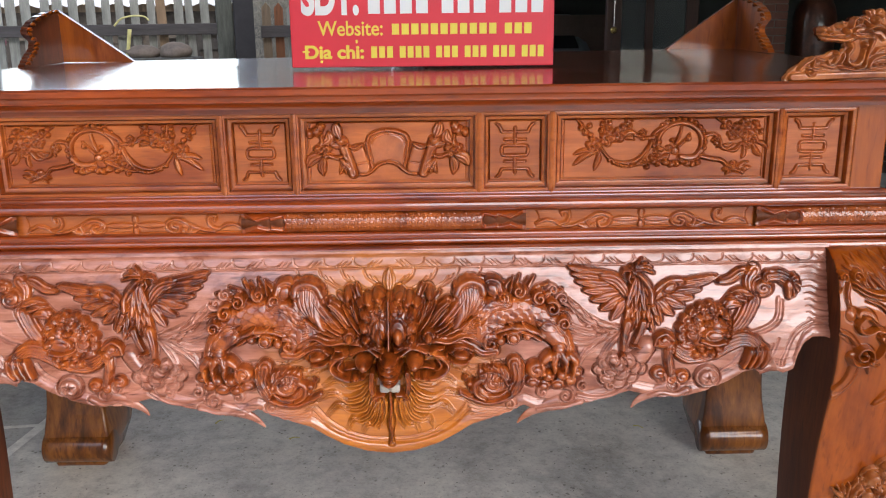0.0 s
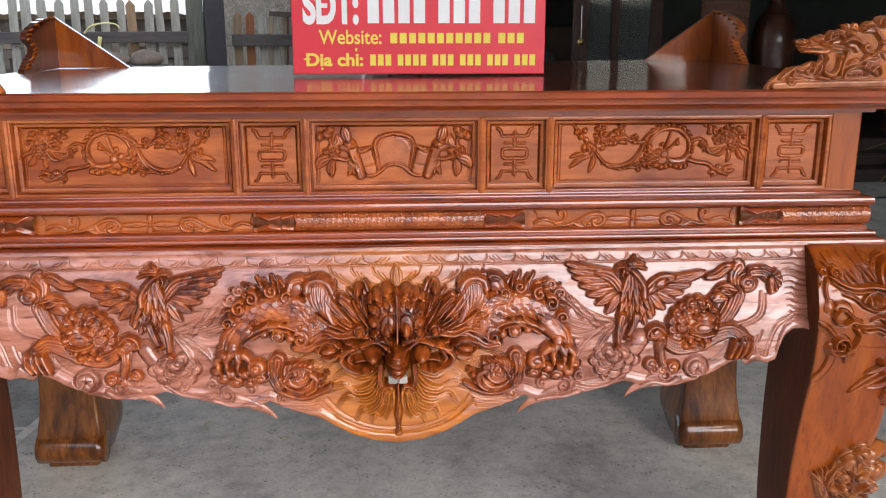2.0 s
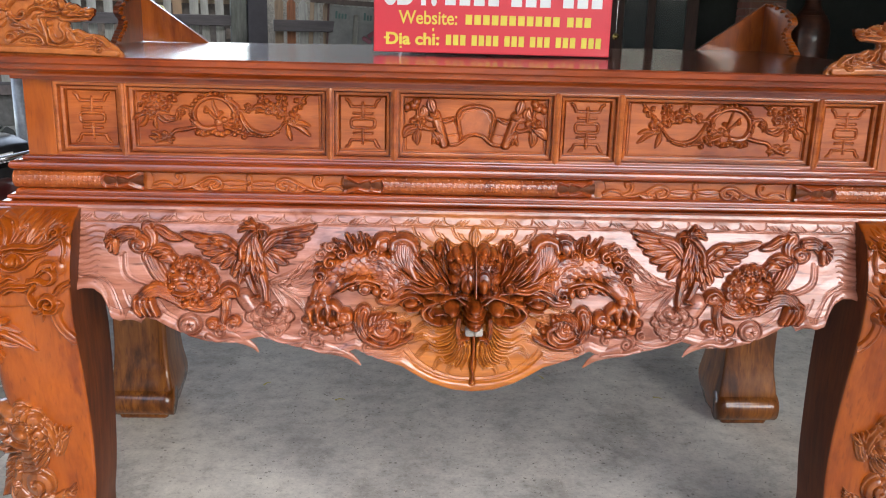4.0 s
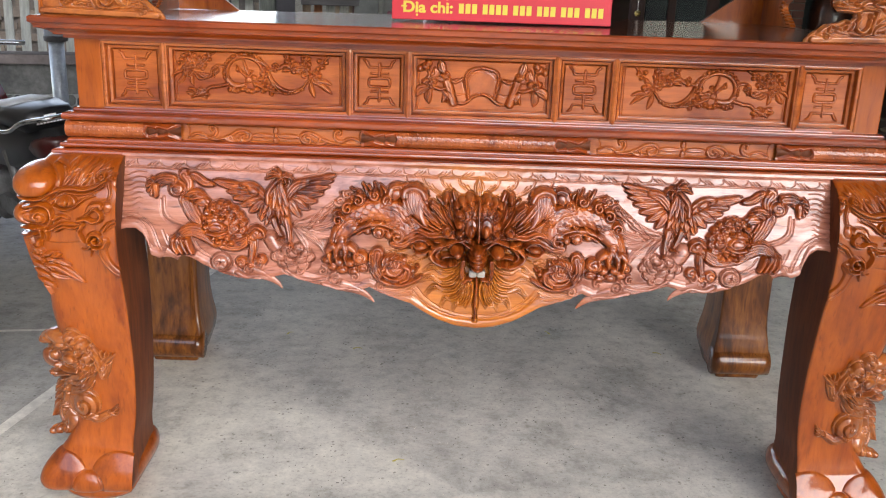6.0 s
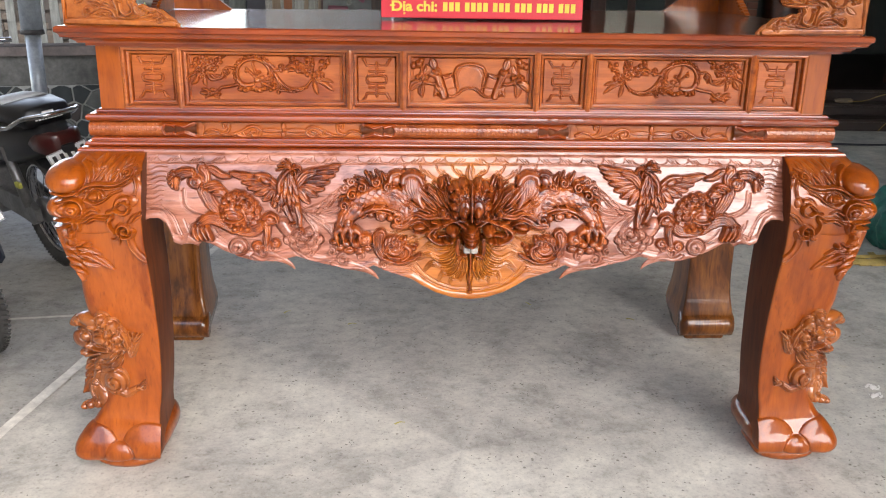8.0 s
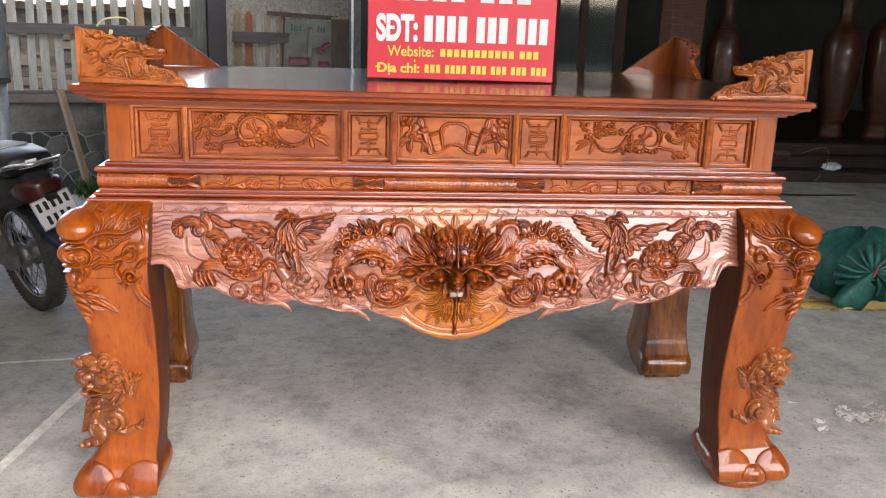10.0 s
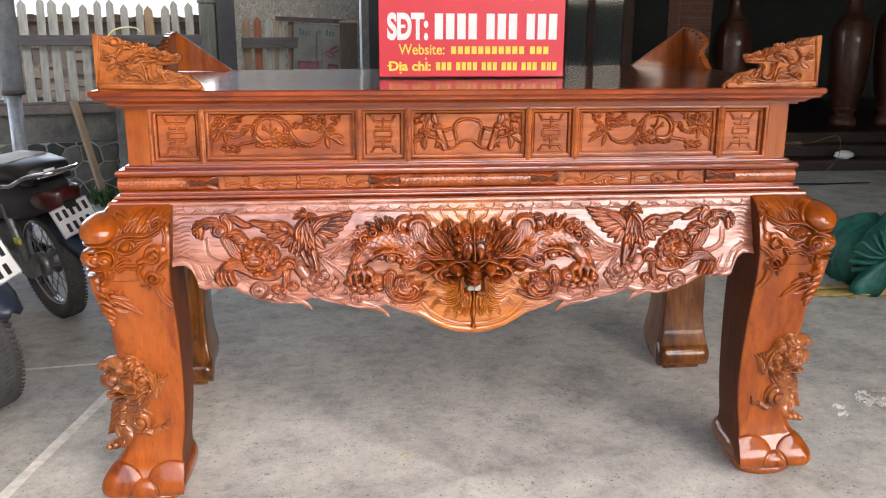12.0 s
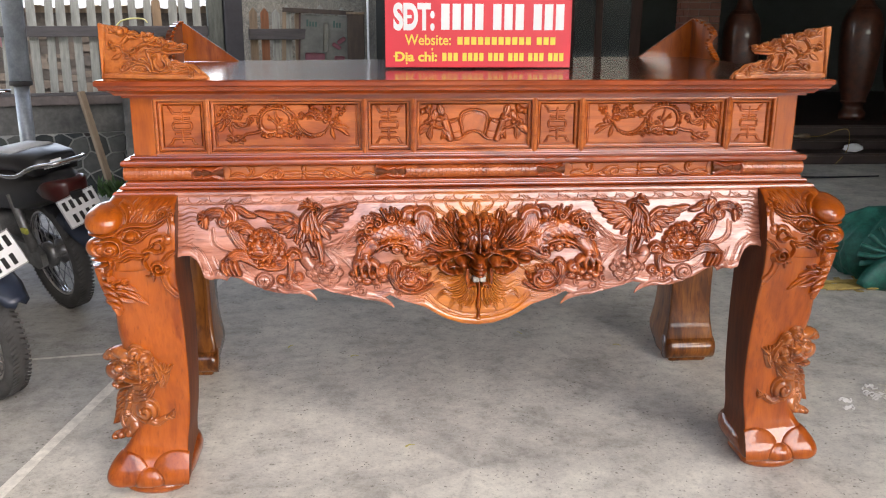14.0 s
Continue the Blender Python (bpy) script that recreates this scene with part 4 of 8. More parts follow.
def field(a0, b0, a1, b1, step=0.0013):
    (u0, v1), (u1, v0) = A((a0, b0))[0], A((a1, b1))[0]
    return Carve(u0, u1, v0, v1, step)


def dragon_head(f=None):
    f = f or field(636, 455, 966, 742, 0.0013)
    for s in (-1, 1):
        def L(*pts):
            return [(s * -p[0], p[1]) for p in A(*pts)]
        rng = random.Random(4)
        # ear and fin fans behind the brows
        for k in range(9):
            q = k / 8
            tip = (676 + 70 * q + rng.uniform(-4, 4), 545 - 62 * math.sin(q * 1.6) - 8 * q)
            f.stroke(L((778, 556), ((778 + tip[0]) / 2 - 3, (556 + tip[1]) / 2 - 8), tip), R(7.5), R(2.2), 0.030, h1=0.016, ribs=1, rib=0.35)
        f.stroke(L((718, 545), (690, 512), (668, 482), (652, 474)), R(18), R(12), 0.026, h1=0.02, ribs=4, rib=0.28)
        f.stroke(L((742, 545), (722, 515), (706, 500)), R(12), R(7), 0.030, ribs=3, rib=0.3)
        f.knob(*L((735, 488))[0], R(7), R(12), 0.03)
        for k in range(16):
            q = k / 15
            a = radians(168 - 70 * q + rng.uniform(-5, 5))
            r1 = 92 + rng.uniform(-10, 14) - 34 * q
            f.stroke(L((772, 560), (772 + r1 * 0.55 * math.cos(a + 0.12), 560 - r1 * 0.5 * math.sin(a + 0.12)), (772 + r1 * math.cos(a), 560 - r1 * 0.9 * math.sin(a))), R(4.2), R(1.4), 0.040, h1=0.018)
        # sweeping whisker to the almond eye and beyond
        f.stroke(L((756, 560), (730, 556), (702, 560), (678, 552), (655, 560), (642, 574)), R(9), R(4), 0.038, h1=0.022, ribs=2, rib=0.25)
        f.stroke(L((664, 572), (684, 566), (706, 580), (700, 590), (678, 594), (662, 582)), R(4.5), R(3), 0.032)
        f.knob(*L((683, 580))[0], R(20), R(10), 0.040, turn=-8 * s, curl=0.0, rim=0.72)
        f.stroke(L((752, 574), (728, 580), (716, 596), (728, 612), (752, 616)), R(7), R(4), 0.036, h1=0.02)
        # brow and eyeball
        f.stroke(L((790, 566), (772, 562), (752, 566), (730, 576), (706, 582)), R(6), R(3), 0.056, h1=0.034)
        f.knob(*L((737, 547))[0], R(11), R(10), 0.064, rim=0.6)
        f.stroke(L((786, 578), (764, 566), (738, 574), (712, 570)), R(5), R(2.5), 0.046, h1=0.028)
        # skull
        f.knob(*L((786, 522))[0], R(30), R(42), 0.058, flat=2.6)
        f.knob(*L((786, 540))[0], R(13), R(24), 0.068)
        for x, y, r, hh in ((790, 500, 11, 0.060), (774, 504, 11, 0.056), (762, 514, 10, 0.050), (768, 494, 10, 0.046), (784, 487, 10, 0.048), (762, 534, 11, 0.050), (764, 552, 9, 0.050), (756, 500, 8, 0.036)):
            f.knob(*L((x, y))[0], R(r), R(r * 1.05), hh)
        # nostrils, mouth corner and lip posts
        f.knob(*L((759, 588))[0], R(16), R(15), 0.064)
        f.knob(*L((751, 595))[0], R(5), R(5), 0.022, cut=True)
        f.stroke(L((730, 576), (714, 584), (704, 596), (712, 608), (734, 616), (758, 612)), R(6), R(5), 0.034, h1=0.040)
        f.knob(*L((744, 612))[0], R(7), R(6), 0.046)
        f.stroke(L((728, 600), (742, 598), (752, 600)), R(3.5), R(1.2), 0.030)
        f.stroke(L((772, 606), (770, 630), (776, 652)), R(6), R(5), 0.044, h1=0.030, ribs=1)
        f.stroke(L((790, 642), (780, 644), (772, 652)), R(5), R(3), 0.034, h1=0.026)
    # middle ridge, nose bulb and jaw
    f.stroke(A((801, 484), (801, 520), (801, 560)), R(4), R(4), 0.062, h1=0.068)
    f.knob(*A((801, 586))[0], R(19), R(14), 0.072)
    for k, (y, r) in enumerate(((596, 22), (607, 20), (617, 16))):  # stacked folds under the nose
        f.knob(*A((801, y))[0], R(r), R(9), 0.078 - 0.008 * k)
    f.stroke(A((801, 640), (802, 668), (799, 696), (802, 716), (799, 732)), R(4), R(1.2), 0.026, h1=0.006)
    return f


def dragon_body(f=None):
    f = f or field(480, 452, 712, 668)
    # mane locks behind the shoulder, swept up and outwards
    for base, mid_, tip, w in (((552, 520), (532, 502), (508, 500), 7), ((556, 512), (540, 492), (520, 486), 7), ((566, 505), (556, 484), (542, 476), 7), ((582, 498), (574, 480), (566, 466), 7),
                               ((598, 494), (594, 478), (590, 464), 7), ((612, 494), (612, 480), (604, 470), 6), ((545, 532), (522, 518), (504, 520), 6), ((540, 545), (516, 536), (500, 540), 6)):
        f.stroke(A(base, mid_, tip), R(w * 0.7), R(1.2), 0.024, h1=0.010, ribs=1, rib=0.35)
        f.stroke(A((base[0] + 7, base[1] - 2), (mid_[0] + 8, mid_[1]), (tip[0] + 10, tip[1] + 3)), R(w * 0.5), R(1.0), 0.022, h1=0.009)
    # scaly shoulder arch
    f.stroke(A((650, 548), (634, 524), (604, 514), (572, 516), (542, 532), (520, 556), (508, 584)), R(27), R(17), 0.040, h1=0.026, scales=R(17), rib=0.75)
    f.stroke(A((656, 520), (636, 504), (610, 500)), R(13), R(8), 0.038, scales=R(13), rib=0.7)
    for x, y, r, hd in ((534, 512, 12, 1), (556, 496, 11, -1), (514, 536, 10, 1), (590, 484, 10, 1), (616, 494, 9, -1)):
        f.curl(*A((x, y))[0], R(r), 1.3, R(4), 0.044, 70 + 2 * x, hd)
    for base, mid_, tip in (((560, 532), (546, 544), (528, 548)), ((584, 534), (570, 546), (552, 552)), ((606, 534), (594, 542), (580, 546)), ((640, 536), (626, 540), (612, 538))):
        f.stroke(A(base, mid_, tip), R(6), R(1.5), 0.046, h1=0.034, form="leaf", ribs=2, rib=0.4)
    # belly band, knee knobs and the curl that runs on into the whisker
    f.stroke(A((548, 556), (566, 546), (592, 541), (618, 545), (636, 556)), R(5), R(4), 0.038, h1=0.034)
    f.stroke(A((552, 562), (572, 552), (596, 548), (616, 553)), R(3.5), R(3), 0.032)
    f.knob(*A((597, 558))[0], R(13), R(12), 0.040, rim=0.6)
    f.knob(*A((574, 556))[0], R(8), R(7), 0.030)
    f.knob(*A((618, 562))[0], R(9), R(9), 0.036)
    f.curl(*A((634, 566))[0], R(13), 1.3, R(5), 0.034, 120, -1)
    f.stroke(A((626, 580), (646, 582), (664, 572), (684, 562), (706, 560)), R(7), R(5), 0.032, h1=0.036, ribs=2, rib=0.3)
    # bulb and fluted fin that opens like a trumpet
    f.knob(*A((632, 480))[0], R(17), R(14), 0.036, turn=20)
    f.stroke(A((618, 486), (624, 470), (640, 466), (650, 478)), R(5), R(4), 0.030)
    for k in range(6):
        q = k / 5
        f.stroke(A((696, 545), (672 + 14 * q, 520), (652 + 34 * q, 500 - 4 * math.sin(q * 3.1)), (650 + 40 * q, 478 - 10 * math.sin(q * 3.1))), R(5.5), R(7.5), 0.034 + 0.010 * math.sin(q * 3.1), ribs=0)
    f.stroke(A((648, 486), (652, 474), (668, 468), (684, 474), (692, 488)), R(7), R(6), 0.050)
    for k in range(7):  # fine hair under the fin
        f.stroke(A((704, 548), (684, 546 - k), (664, 550 - 4 * k), (648, 556 - 7 * k)), R(2.4), R(1.0), 0.034, h1=0.024)
    # foreleg and the hand that grips the pearls
    f.stroke(A((540, 548), (522, 566), (516, 586)), R(16), R(11), 0.036, h1=0.034)
    f.knob(*A((520, 578))[0], R(10), R(11), 0.046)
    for x0, x1, x2 in ((502, 492, 494), (514, 508, 508), (526, 528, 526), (536, 546, 546)):
        f.stroke(A((x0, 588), (x1, 596), (x2, 608)), R(8), R(5), 0.042, h1=0.040)
        f.stroke(A((x2, 606), (x2 + 1, 616), (x2 + 4, 626)), R(4.5), R(1.2), 0.042, h1=0.024)
    for x, y in ((514, 620), (537, 621)):
        f.knob(*A((x, y))[0], R(10), R(9), 0.030)
    f.knob(*A((558, 611))[0], R(17), R(16), 0.030, curl=1.6)
    for x, y, r in ((500, 630, 12), (520, 636, 12), (544, 638, 12), (562, 632, 11), (488, 618, 9)):
        f.knob(*A((x, y))[0], R(r), R(r * 0.7), 0.016, rim=0.7)
    return f


def phoenix(f=None):
    f = f or field(266, 438, 520, 604)
    def feather(base, tip, w, h, sag=2):
        mid_ = ((base[0] + tip[0]) / 2, (base[1] + tip[1]) / 2 + sag)
        f.stroke(A(base, mid_, tip), R(w), R(2.2), h, h1=h * 0.8, form="leaf", ribs=1, rib=0.45)
    # left wing: a fan of separate broad quills under a short dark shoulder
    for base, tip, w in (((340, 480), (272, 469), 5.5), ((348, 486), (284, 478), 6.5), ((352, 490), (292, 489), 7), ((356, 494), (304, 502), 7.5), ((360, 498), (317, 515), 8.5), ((364, 502), (334, 527), 8.5), ((370, 506), (352, 537), 8.5)):
        feather(base, tip, w, 0.013)
    f.stroke(A((370, 502), (356, 490), (340, 480), (322, 476)), R(9), R(4), 0.017, h1=0.012, form="leaf", ribs=2, rib=0.35)
    f.knob(*A((342, 486))[0], R(12), R(7), 0.016, turn=-24)
    # right wing: quills spread from a raised shoulder
    for base, tip, w in (((422, 468), (508, 452), 6), ((424, 474), (502, 462), 7), ((424, 480), (494, 474), 7.5), ((424, 486), (482, 488), 8), ((422, 492), (468, 503), 8.5), ((418, 497), (452, 518), 8.5), ((412, 500), (434, 532), 8.5)):
        feather(base, tip, w, 0.015)
    f.stroke(A((410, 500), (420, 484), (434, 472), (456, 466)), R(9), R(3.5), 0.022, h1=0.014, form="leaf", ribs=2, rib=0.35)
    # slim body and neck with long hackles drawn down over the breast
    f.stroke(A((404, 462), (390, 484), (384, 510), (390, 536)), R(8), R(15), 0.018)
    for row, (n, y0, ln, h) in enumerate(((7, 508, 42, 0.020), (6, 492, 42, 0.024), (4, 474, 40, 0.027))):
        for k in range(n):
            q = k / (n - 1) - 0.5
            x = 387 + 3 * row + q * (34 - 7 * row)
            feather((x - q * 8 + 2, y0 - 4), (x + q * 22 - 3, y0 + ln - 22 * q * q + (4 if k % 2 else -3)), 5.5, h, 0)
    f.stroke(A((372, 506), (374, 488), (388, 470), (402, 458)), R(5.5), R(4), 0.027, h1=0.025)
    # small head in profile: eye, hooked beak, swept crest and wattle
    f.knob(*A((406, 457))[0], R(8), R(6.5), 0.029, turn=15)
    f.knob(*A((408, 456))[0], R(2.4), R(2.2), 0.035)
    f.stroke(A((412, 456), (420, 457), (424, 464)), R(3.2), R(1.0), 0.027, h1=0.018)
    f.stroke(A((410, 462), (412, 470), (408, 476)), R(2.6), R(1.2), 0.022)
    for k, (x, y) in enumerate(((392, 441), (382, 448), (374, 455), (370, 463))):
        f.stroke(A((402, 454 + k), ((402 + x) / 2, (454 + y) / 2 - 1), (x, y)), R(2.4), R(0.8), 0.022, h1=0.010)
    # thin legs and claws on the rock
    f.stroke(A((382, 540), (388, 558), (398, 577)), R(7), R(3), 0.020, h1=0.016, ribs=1)
    f.stroke(A((408, 540), (412, 562), (412, 590)), R(7.5), R(3.4), 0.021, h1=0.018, ribs=1)
    for k in range(3):
        f.stroke(A((397, 576), (388 - 6 * k, 579 + k), (382 - 8 * k, 582 + 2 * k)), R(2.8), R(1.0), 0.016, h1=0.010)
        f.stroke(A((412, 588), (406 + 6 * k, 593), (404 + 8 * k, 599)), R(2.8), R(1.0), 0.020, h1=0.012)
    f.stroke(A((350, 576), (370, 577), (388, 580)), R(3.2), R(2.4), 0.010)
    return f


def perch_cloud(f=None):
    f = f or field(362, 562, 466, 652)
    f.stroke(A((372, 578), (382, 594), (398, 604)), R(14), R(12), 0.014)
    for x, y, r, h in ((384, 614, 12, 0.009), (398, 626, 12, 0.009), (418, 634, 13, 0.009), (438, 628, 12, 0.009), (450, 614, 10, 0.009), (396, 610, 13, 0.014), (414, 618, 14, 0.014), (432, 614, 13, 0.014), (442, 602, 11, 0.014), (404, 600, 12, 0.019), (420, 604, 13, 0.020), (430, 596, 10, 0.019)):
        f.knob(*A((x, y))[0], R(r), R(r * 0.85), h, flat=3, rim=0.72)
    return f


def lion(f=None):
    f = f or field(122, 452, 376, 640)
    # tail: striped tuft, ringed spiral and a trailing ribbon
    f.stroke(A((262, 477), (244, 474), (226, 463), (204, 464)), R(7), R(4), 0.013, form="leaf", ribs=3, rib=0.4)
    f.stroke(A((316, 478), (292, 478), (266, 470)), R(5), R(1.6), 0.009, form="leaf", ribs=1, rib=0.4)
    f.stroke(A((206, 460), (214, 474), (210, 494)), R(10), R(7), 0.015, ribs=2)
    f.knob(*A((190, 487))[0], R(19), R(16), 0.020, curl=2.0)
    f.stroke(A((182, 470), (164, 470), (148, 478)), R(9), R(11), 0.018, ribs=4, rib=0.35)
    for k in range(6):
        a = radians(110 + 30 * k)
        f.stroke(A((148, 482), (146 + 16 * math.cos(a), 486 - 17 * math.sin(a))), R(6), R(3.5), 0.021, h1=0.014, ribs=1)
    # overlapping rump lobes and the ribbed flank
    f.stroke(A((206, 508), (214, 530), (226, 548), (240, 558)), R(15), R(11), 0.016, ribs=5, rib=0.4)
    for k in range(3):
        f.stroke(A((208 + 8 * k, 498 + 7 * k), (228 + 8 * k, 496 + 8 * k), (248 + 3 * k, 510 + 8 * k)), R(9), R(3), 0.020, h1=0.014, form="leaf", ribs=2, rib=0.4)
    # forelegs: one arched sideways, one bent down to the ground
    f.stroke(A((262, 584), (236, 572), (212, 566), (192, 576), (180, 594)), R(17), R(11), 0.024, ribs=6, rib=0.3)
    f.knob(*A((180, 594))[0], R(15), R(18), 0.022)
    for k in range(4):
        f.stroke(A((172 + 9 * k, 586), (170 + 11 * k, 600), (178 + 10 * k, 612)), R(6), R(4), 0.025, h1=0.018)
    f.stroke(A((276, 588), (304, 592), (328, 580)), R(17), R(11), 0.024, ribs=6, rib=0.3)
    f.stroke(A((336, 576), (335, 598), (330, 622)), R(7.5), R(6), 0.020, ribs=4, rib=0.35)
    f.knob(*A((344, 568))[0], R(19), R(13), 0.020, turn=-10, curl=1.2)
    f.stroke(A((330, 566), (344, 556), (358, 562), (362, 574)), R(4), R(3), 0.022)
    for x, y, r in ((310, 628, 12), (328, 632, 9), (350, 622, 12)):
        f.knob(*A((x, y))[0], R(r), R(r * 0.9), 0.013, curl=1.2)
    # chest beads
    for x, y, r in ((256, 580, 7), (270, 576, 8), (284, 580, 7), (264, 588, 6), (278, 589, 6), (292, 588, 6)):
        f.knob(*A((x, y))[0], R(r), R(r * 0.9), 0.030)
    # rounded head with a thick mane of uneven knobs at its crown and far side
    f.knob(*A((276, 550))[0], R(40), R(32), 0.026)
    rng = random.Random(17)
    for x, y, r in ((242, 540, 8), (248, 528, 9), (260, 520, 10), (274, 516, 10), (288, 518, 10), (301, 525, 10), (311, 536, 10), (317, 549, 10), (315, 563, 10), (306, 574, 9), (266, 532, 9), (280, 529, 9), (293, 534, 10), (302, 546, 10), (301, 560, 9), (288, 546, 8)):
        f.knob(*A((x, y))[0], R(r), R(r * 0.92), 0.030 + 0.006 * rng.random() + 0.0005 * min(0, 530 - y), curl=rng.uniform(1.0, 1.4))
    f.knob(*A((258, 546))[0], R(17), R(14), 0.040)
    # broad smooth muzzle, eyes and lip
    f.knob(*A((264, 558))[0], R(20), R(11), 0.052, turn=-4, rim=0.66)
    for x, y in ((250, 544), (276, 541)):
        f.knob(*A((x, y))[0], R(6), R(5), 0.050, rim=0.6)
    f.knob(*A((242, 558))[0], R(6), R(6), 0.038)
    f.stroke(A((246, 570), (264, 573), (284, 567)), R(4), R(3), 0.044)
    return f


def ball(f=None):
    f = f or field(244, 606, 294, 652, 0.0014)
    f.knob(*A((267, 629))[0], R(20), R(18), 0.017, rim=0.78)
    for k in range(5):
        a = radians(90 + 72 * k)
        f.stroke(A((267, 629), (267 + 10 * math.cos(a), 629 - 9 * math.sin(a))), R(2.5), R(0.8), 0.004, cut=True, per=3)
    return f


def lotus(f=None):
    """A hooded bud: a round shell with a spiral boss under an upswept leaf."""
    f = f or field(572, 588, 690, 676)
    f.stroke(A((584, 606), (586, 632), (602, 654), (634, 662), (662, 656), (684, 646)), R(9), R(4), 0.022, ribs=2, rib=0.35)
    f.stroke(A((594, 600), (590, 622), (600, 642)), R(12), R(8), 0.028, ribs=3, rib=0.35)
    f.knob(*A((630, 634))[0], R(33), R(25), 0.036, turn=-18)
    f.stroke(A((604, 632), (616, 616), (636, 610), (652, 616)), R(4), R(3), 0.044)
    f.knob(*A((628, 628))[0], R(12), R(11), 0.046, curl=1.4)
    for k in range(5):
        f.stroke(A((606 + 3 * k, 640 + 2 * k), (626 + 4 * k, 646), (648 + 2 * k, 636 - 5 * k)), R(2), R(1), 0.008, cut=True)
    for k in range(6):  # petals folded over the crown
        f.stroke(A((606 + 8 * k, 626 - 4 * math.sin(k * 0.6)), (608 + 8 * k, 614 - 4 * math.sin(k * 0.6)), (616 + 7 * k, 604 + abs(k - 2))), R(6.5), R(2), 0.034, h1=0.026, form="leaf", ribs=1)
    f.stroke(A((650, 624), (660, 632), (656, 648), (642, 656)), R(6), R(3), 0.034)
    for x, y, r in ((668, 632, 6), (676, 624, 4), (664, 644, 5)):
        f.knob(*A((x, y))[0], R(r), None, 0.016)
    return f


apron = put("apron", apron_board(), WOOD_FIELD, table, "carved apron board with pale varnished ground")


motif("dragon_head", dragon_head(), WOOD_CARVE, "dark-stained frontal dragon head with bulbous nose", both=False)
motif("dragon_body", dragon_body(), WOOD_CARVE, "dark-stained scaly dragon coil with claws", place=low_on_board)
motif("phoenix", phoenix(), WOOD_CARVE, "dark-stained phoenix with spread wings", place=low_on_board)
motif("cloud", perch_cloud(), WOOD_FIELD, "amber carved cloud under the bird")
motif("lion", lion(), WOOD_CARVE, "dark-stained guardian lion with a curled mane", place=low_on_board)
motif("pearl", ball(), WOOD_FIELD, "round carved pearl")
motif("lotus_bud", lotus(), WOOD_CARVE, "dark-stained carved lotus bud", place=low_on_board)
bm = bmesh.new()
for i in range(2):
    c = A((792.5 + 17 * i, 630))[0]
    yy = float(apron_y(c[1])) - 0.034
    box(bm, c[0] - 0.0095, c[0] + 0.0095, yy, yy + 0.03, c[1] - 0.009, c[1] + 0.0085, 0.003)
# pale teeth, lightened further so the colour includes a varnish reflection
part("teeth", bm, plain("pale_teeth_wood", (0.38, 0.34, 0.30), 0.3, 0, 0.2, 30, 0.1, 0.8), apron, "pale dragon teeth")


# hooked flame tips that hang from the lower edge
for s in (-1, 1):
    for pts in (((326, 646), (348, 652), (368, 660), (384, 670), (392, 680)), ((514, 668), (538, 674), (560, 682), (576, 692), (586, 702)), ((152, 612), (164, 618), (176, 628))):
        line = [(s * -u, float(apron_y(z)) + 0.004, z) for u, z in A(*pts)]
        part("flame_tip", tube(line, 0.011, 0.0012, 12, 6, 1.6), WOOD_FIELD, apron, smooth=True)

# ---------------------------------------------------------------- panelled frieze
def B(*pts):
    """Squares on the frieze (across, down) as metres; 800.5 is the middle line."""
    return [((a - 800.5) * 1.214e-3, 1.222 - (b - 200) * 1.24e-3) for a, b in pts]


def S(n):
    return n * 1.225e-3


BARS = (0.184, 0.329, 0.787, 0.938)


def panel_board(x0, x1, z0=1.058, z1=1.224, step=0.0014):
    """A stepped sunk frame round a flat field with a fine groove, as one carved sheet; heights count from the carcase front at y 0."""
    f = Carve(x0, x1, z0, z1, step)
    d = np.minimum(np.minimum(f.u - x0, x1 - f.u), np.minimum(f.v - z0, z1 - f.v))
    h = np.full(f.u.shape, -0.021)
    h = np.where(d < 0.0215, -0.025, h)
    h = np.where(d < 0.0185, -0.011 - 0.003 * np.clip((d - 0.012) / 0.006, 0, 1), h)
    h = np.where(d < 0.0115, -0.016, h)
    h = np.where(d < 0.0095, 0.003 * np.sqrt(np.clip(1 - ((d - 0.0045) / 0.005) ** 2, 0, 1)) - 0.001, h)
    f.h = h
    return f


def on_face(u, v, h):
    return u, 0.0 - h, v


def on_field(u, v, h):
    return u, 0.0225 - 1.5 * h, v


def fret(cx, cz, w, hgt, f=None):
    """The long-life emblem as thin raised bars."""
    f = f or Carve(cx - w * 1.1, cx + w * 1.1, cz - hgt * 1.1, cz + hgt * 1.1, 0.0014)
    def P(*pts):
        return [(cx + a * w, cz + b * hgt) for a, b in pts]
    w0 = 0.0022
    for s in (1, -1):
        for pts in (((-0.98, 0.95), (-0.82, 0.86), (-0.70, 0.68), (-0.55, 0.654), (0, 0.654), (0.55, 0.654), (0.70, 0.68), (0.82, 0.86), (0.98, 0.95)), ((-0.52, 0.40), (0.52, 0.40)), ((0, 0.80), (0, 0.19))):
            f.stroke(P(*[(a, s * b) for a, b in pts]), w0, w0, 0.0042, per=5)
        f.stroke(P((-0.70, 0), (-0.66, s * 0.13), (-0.50, s * 0.18), (0, s * 0.18), (0.50, s * 0.18), (0.66, s * 0.13), (0.70, 0)), w0, w0, 0.0042, per=5)
    return f


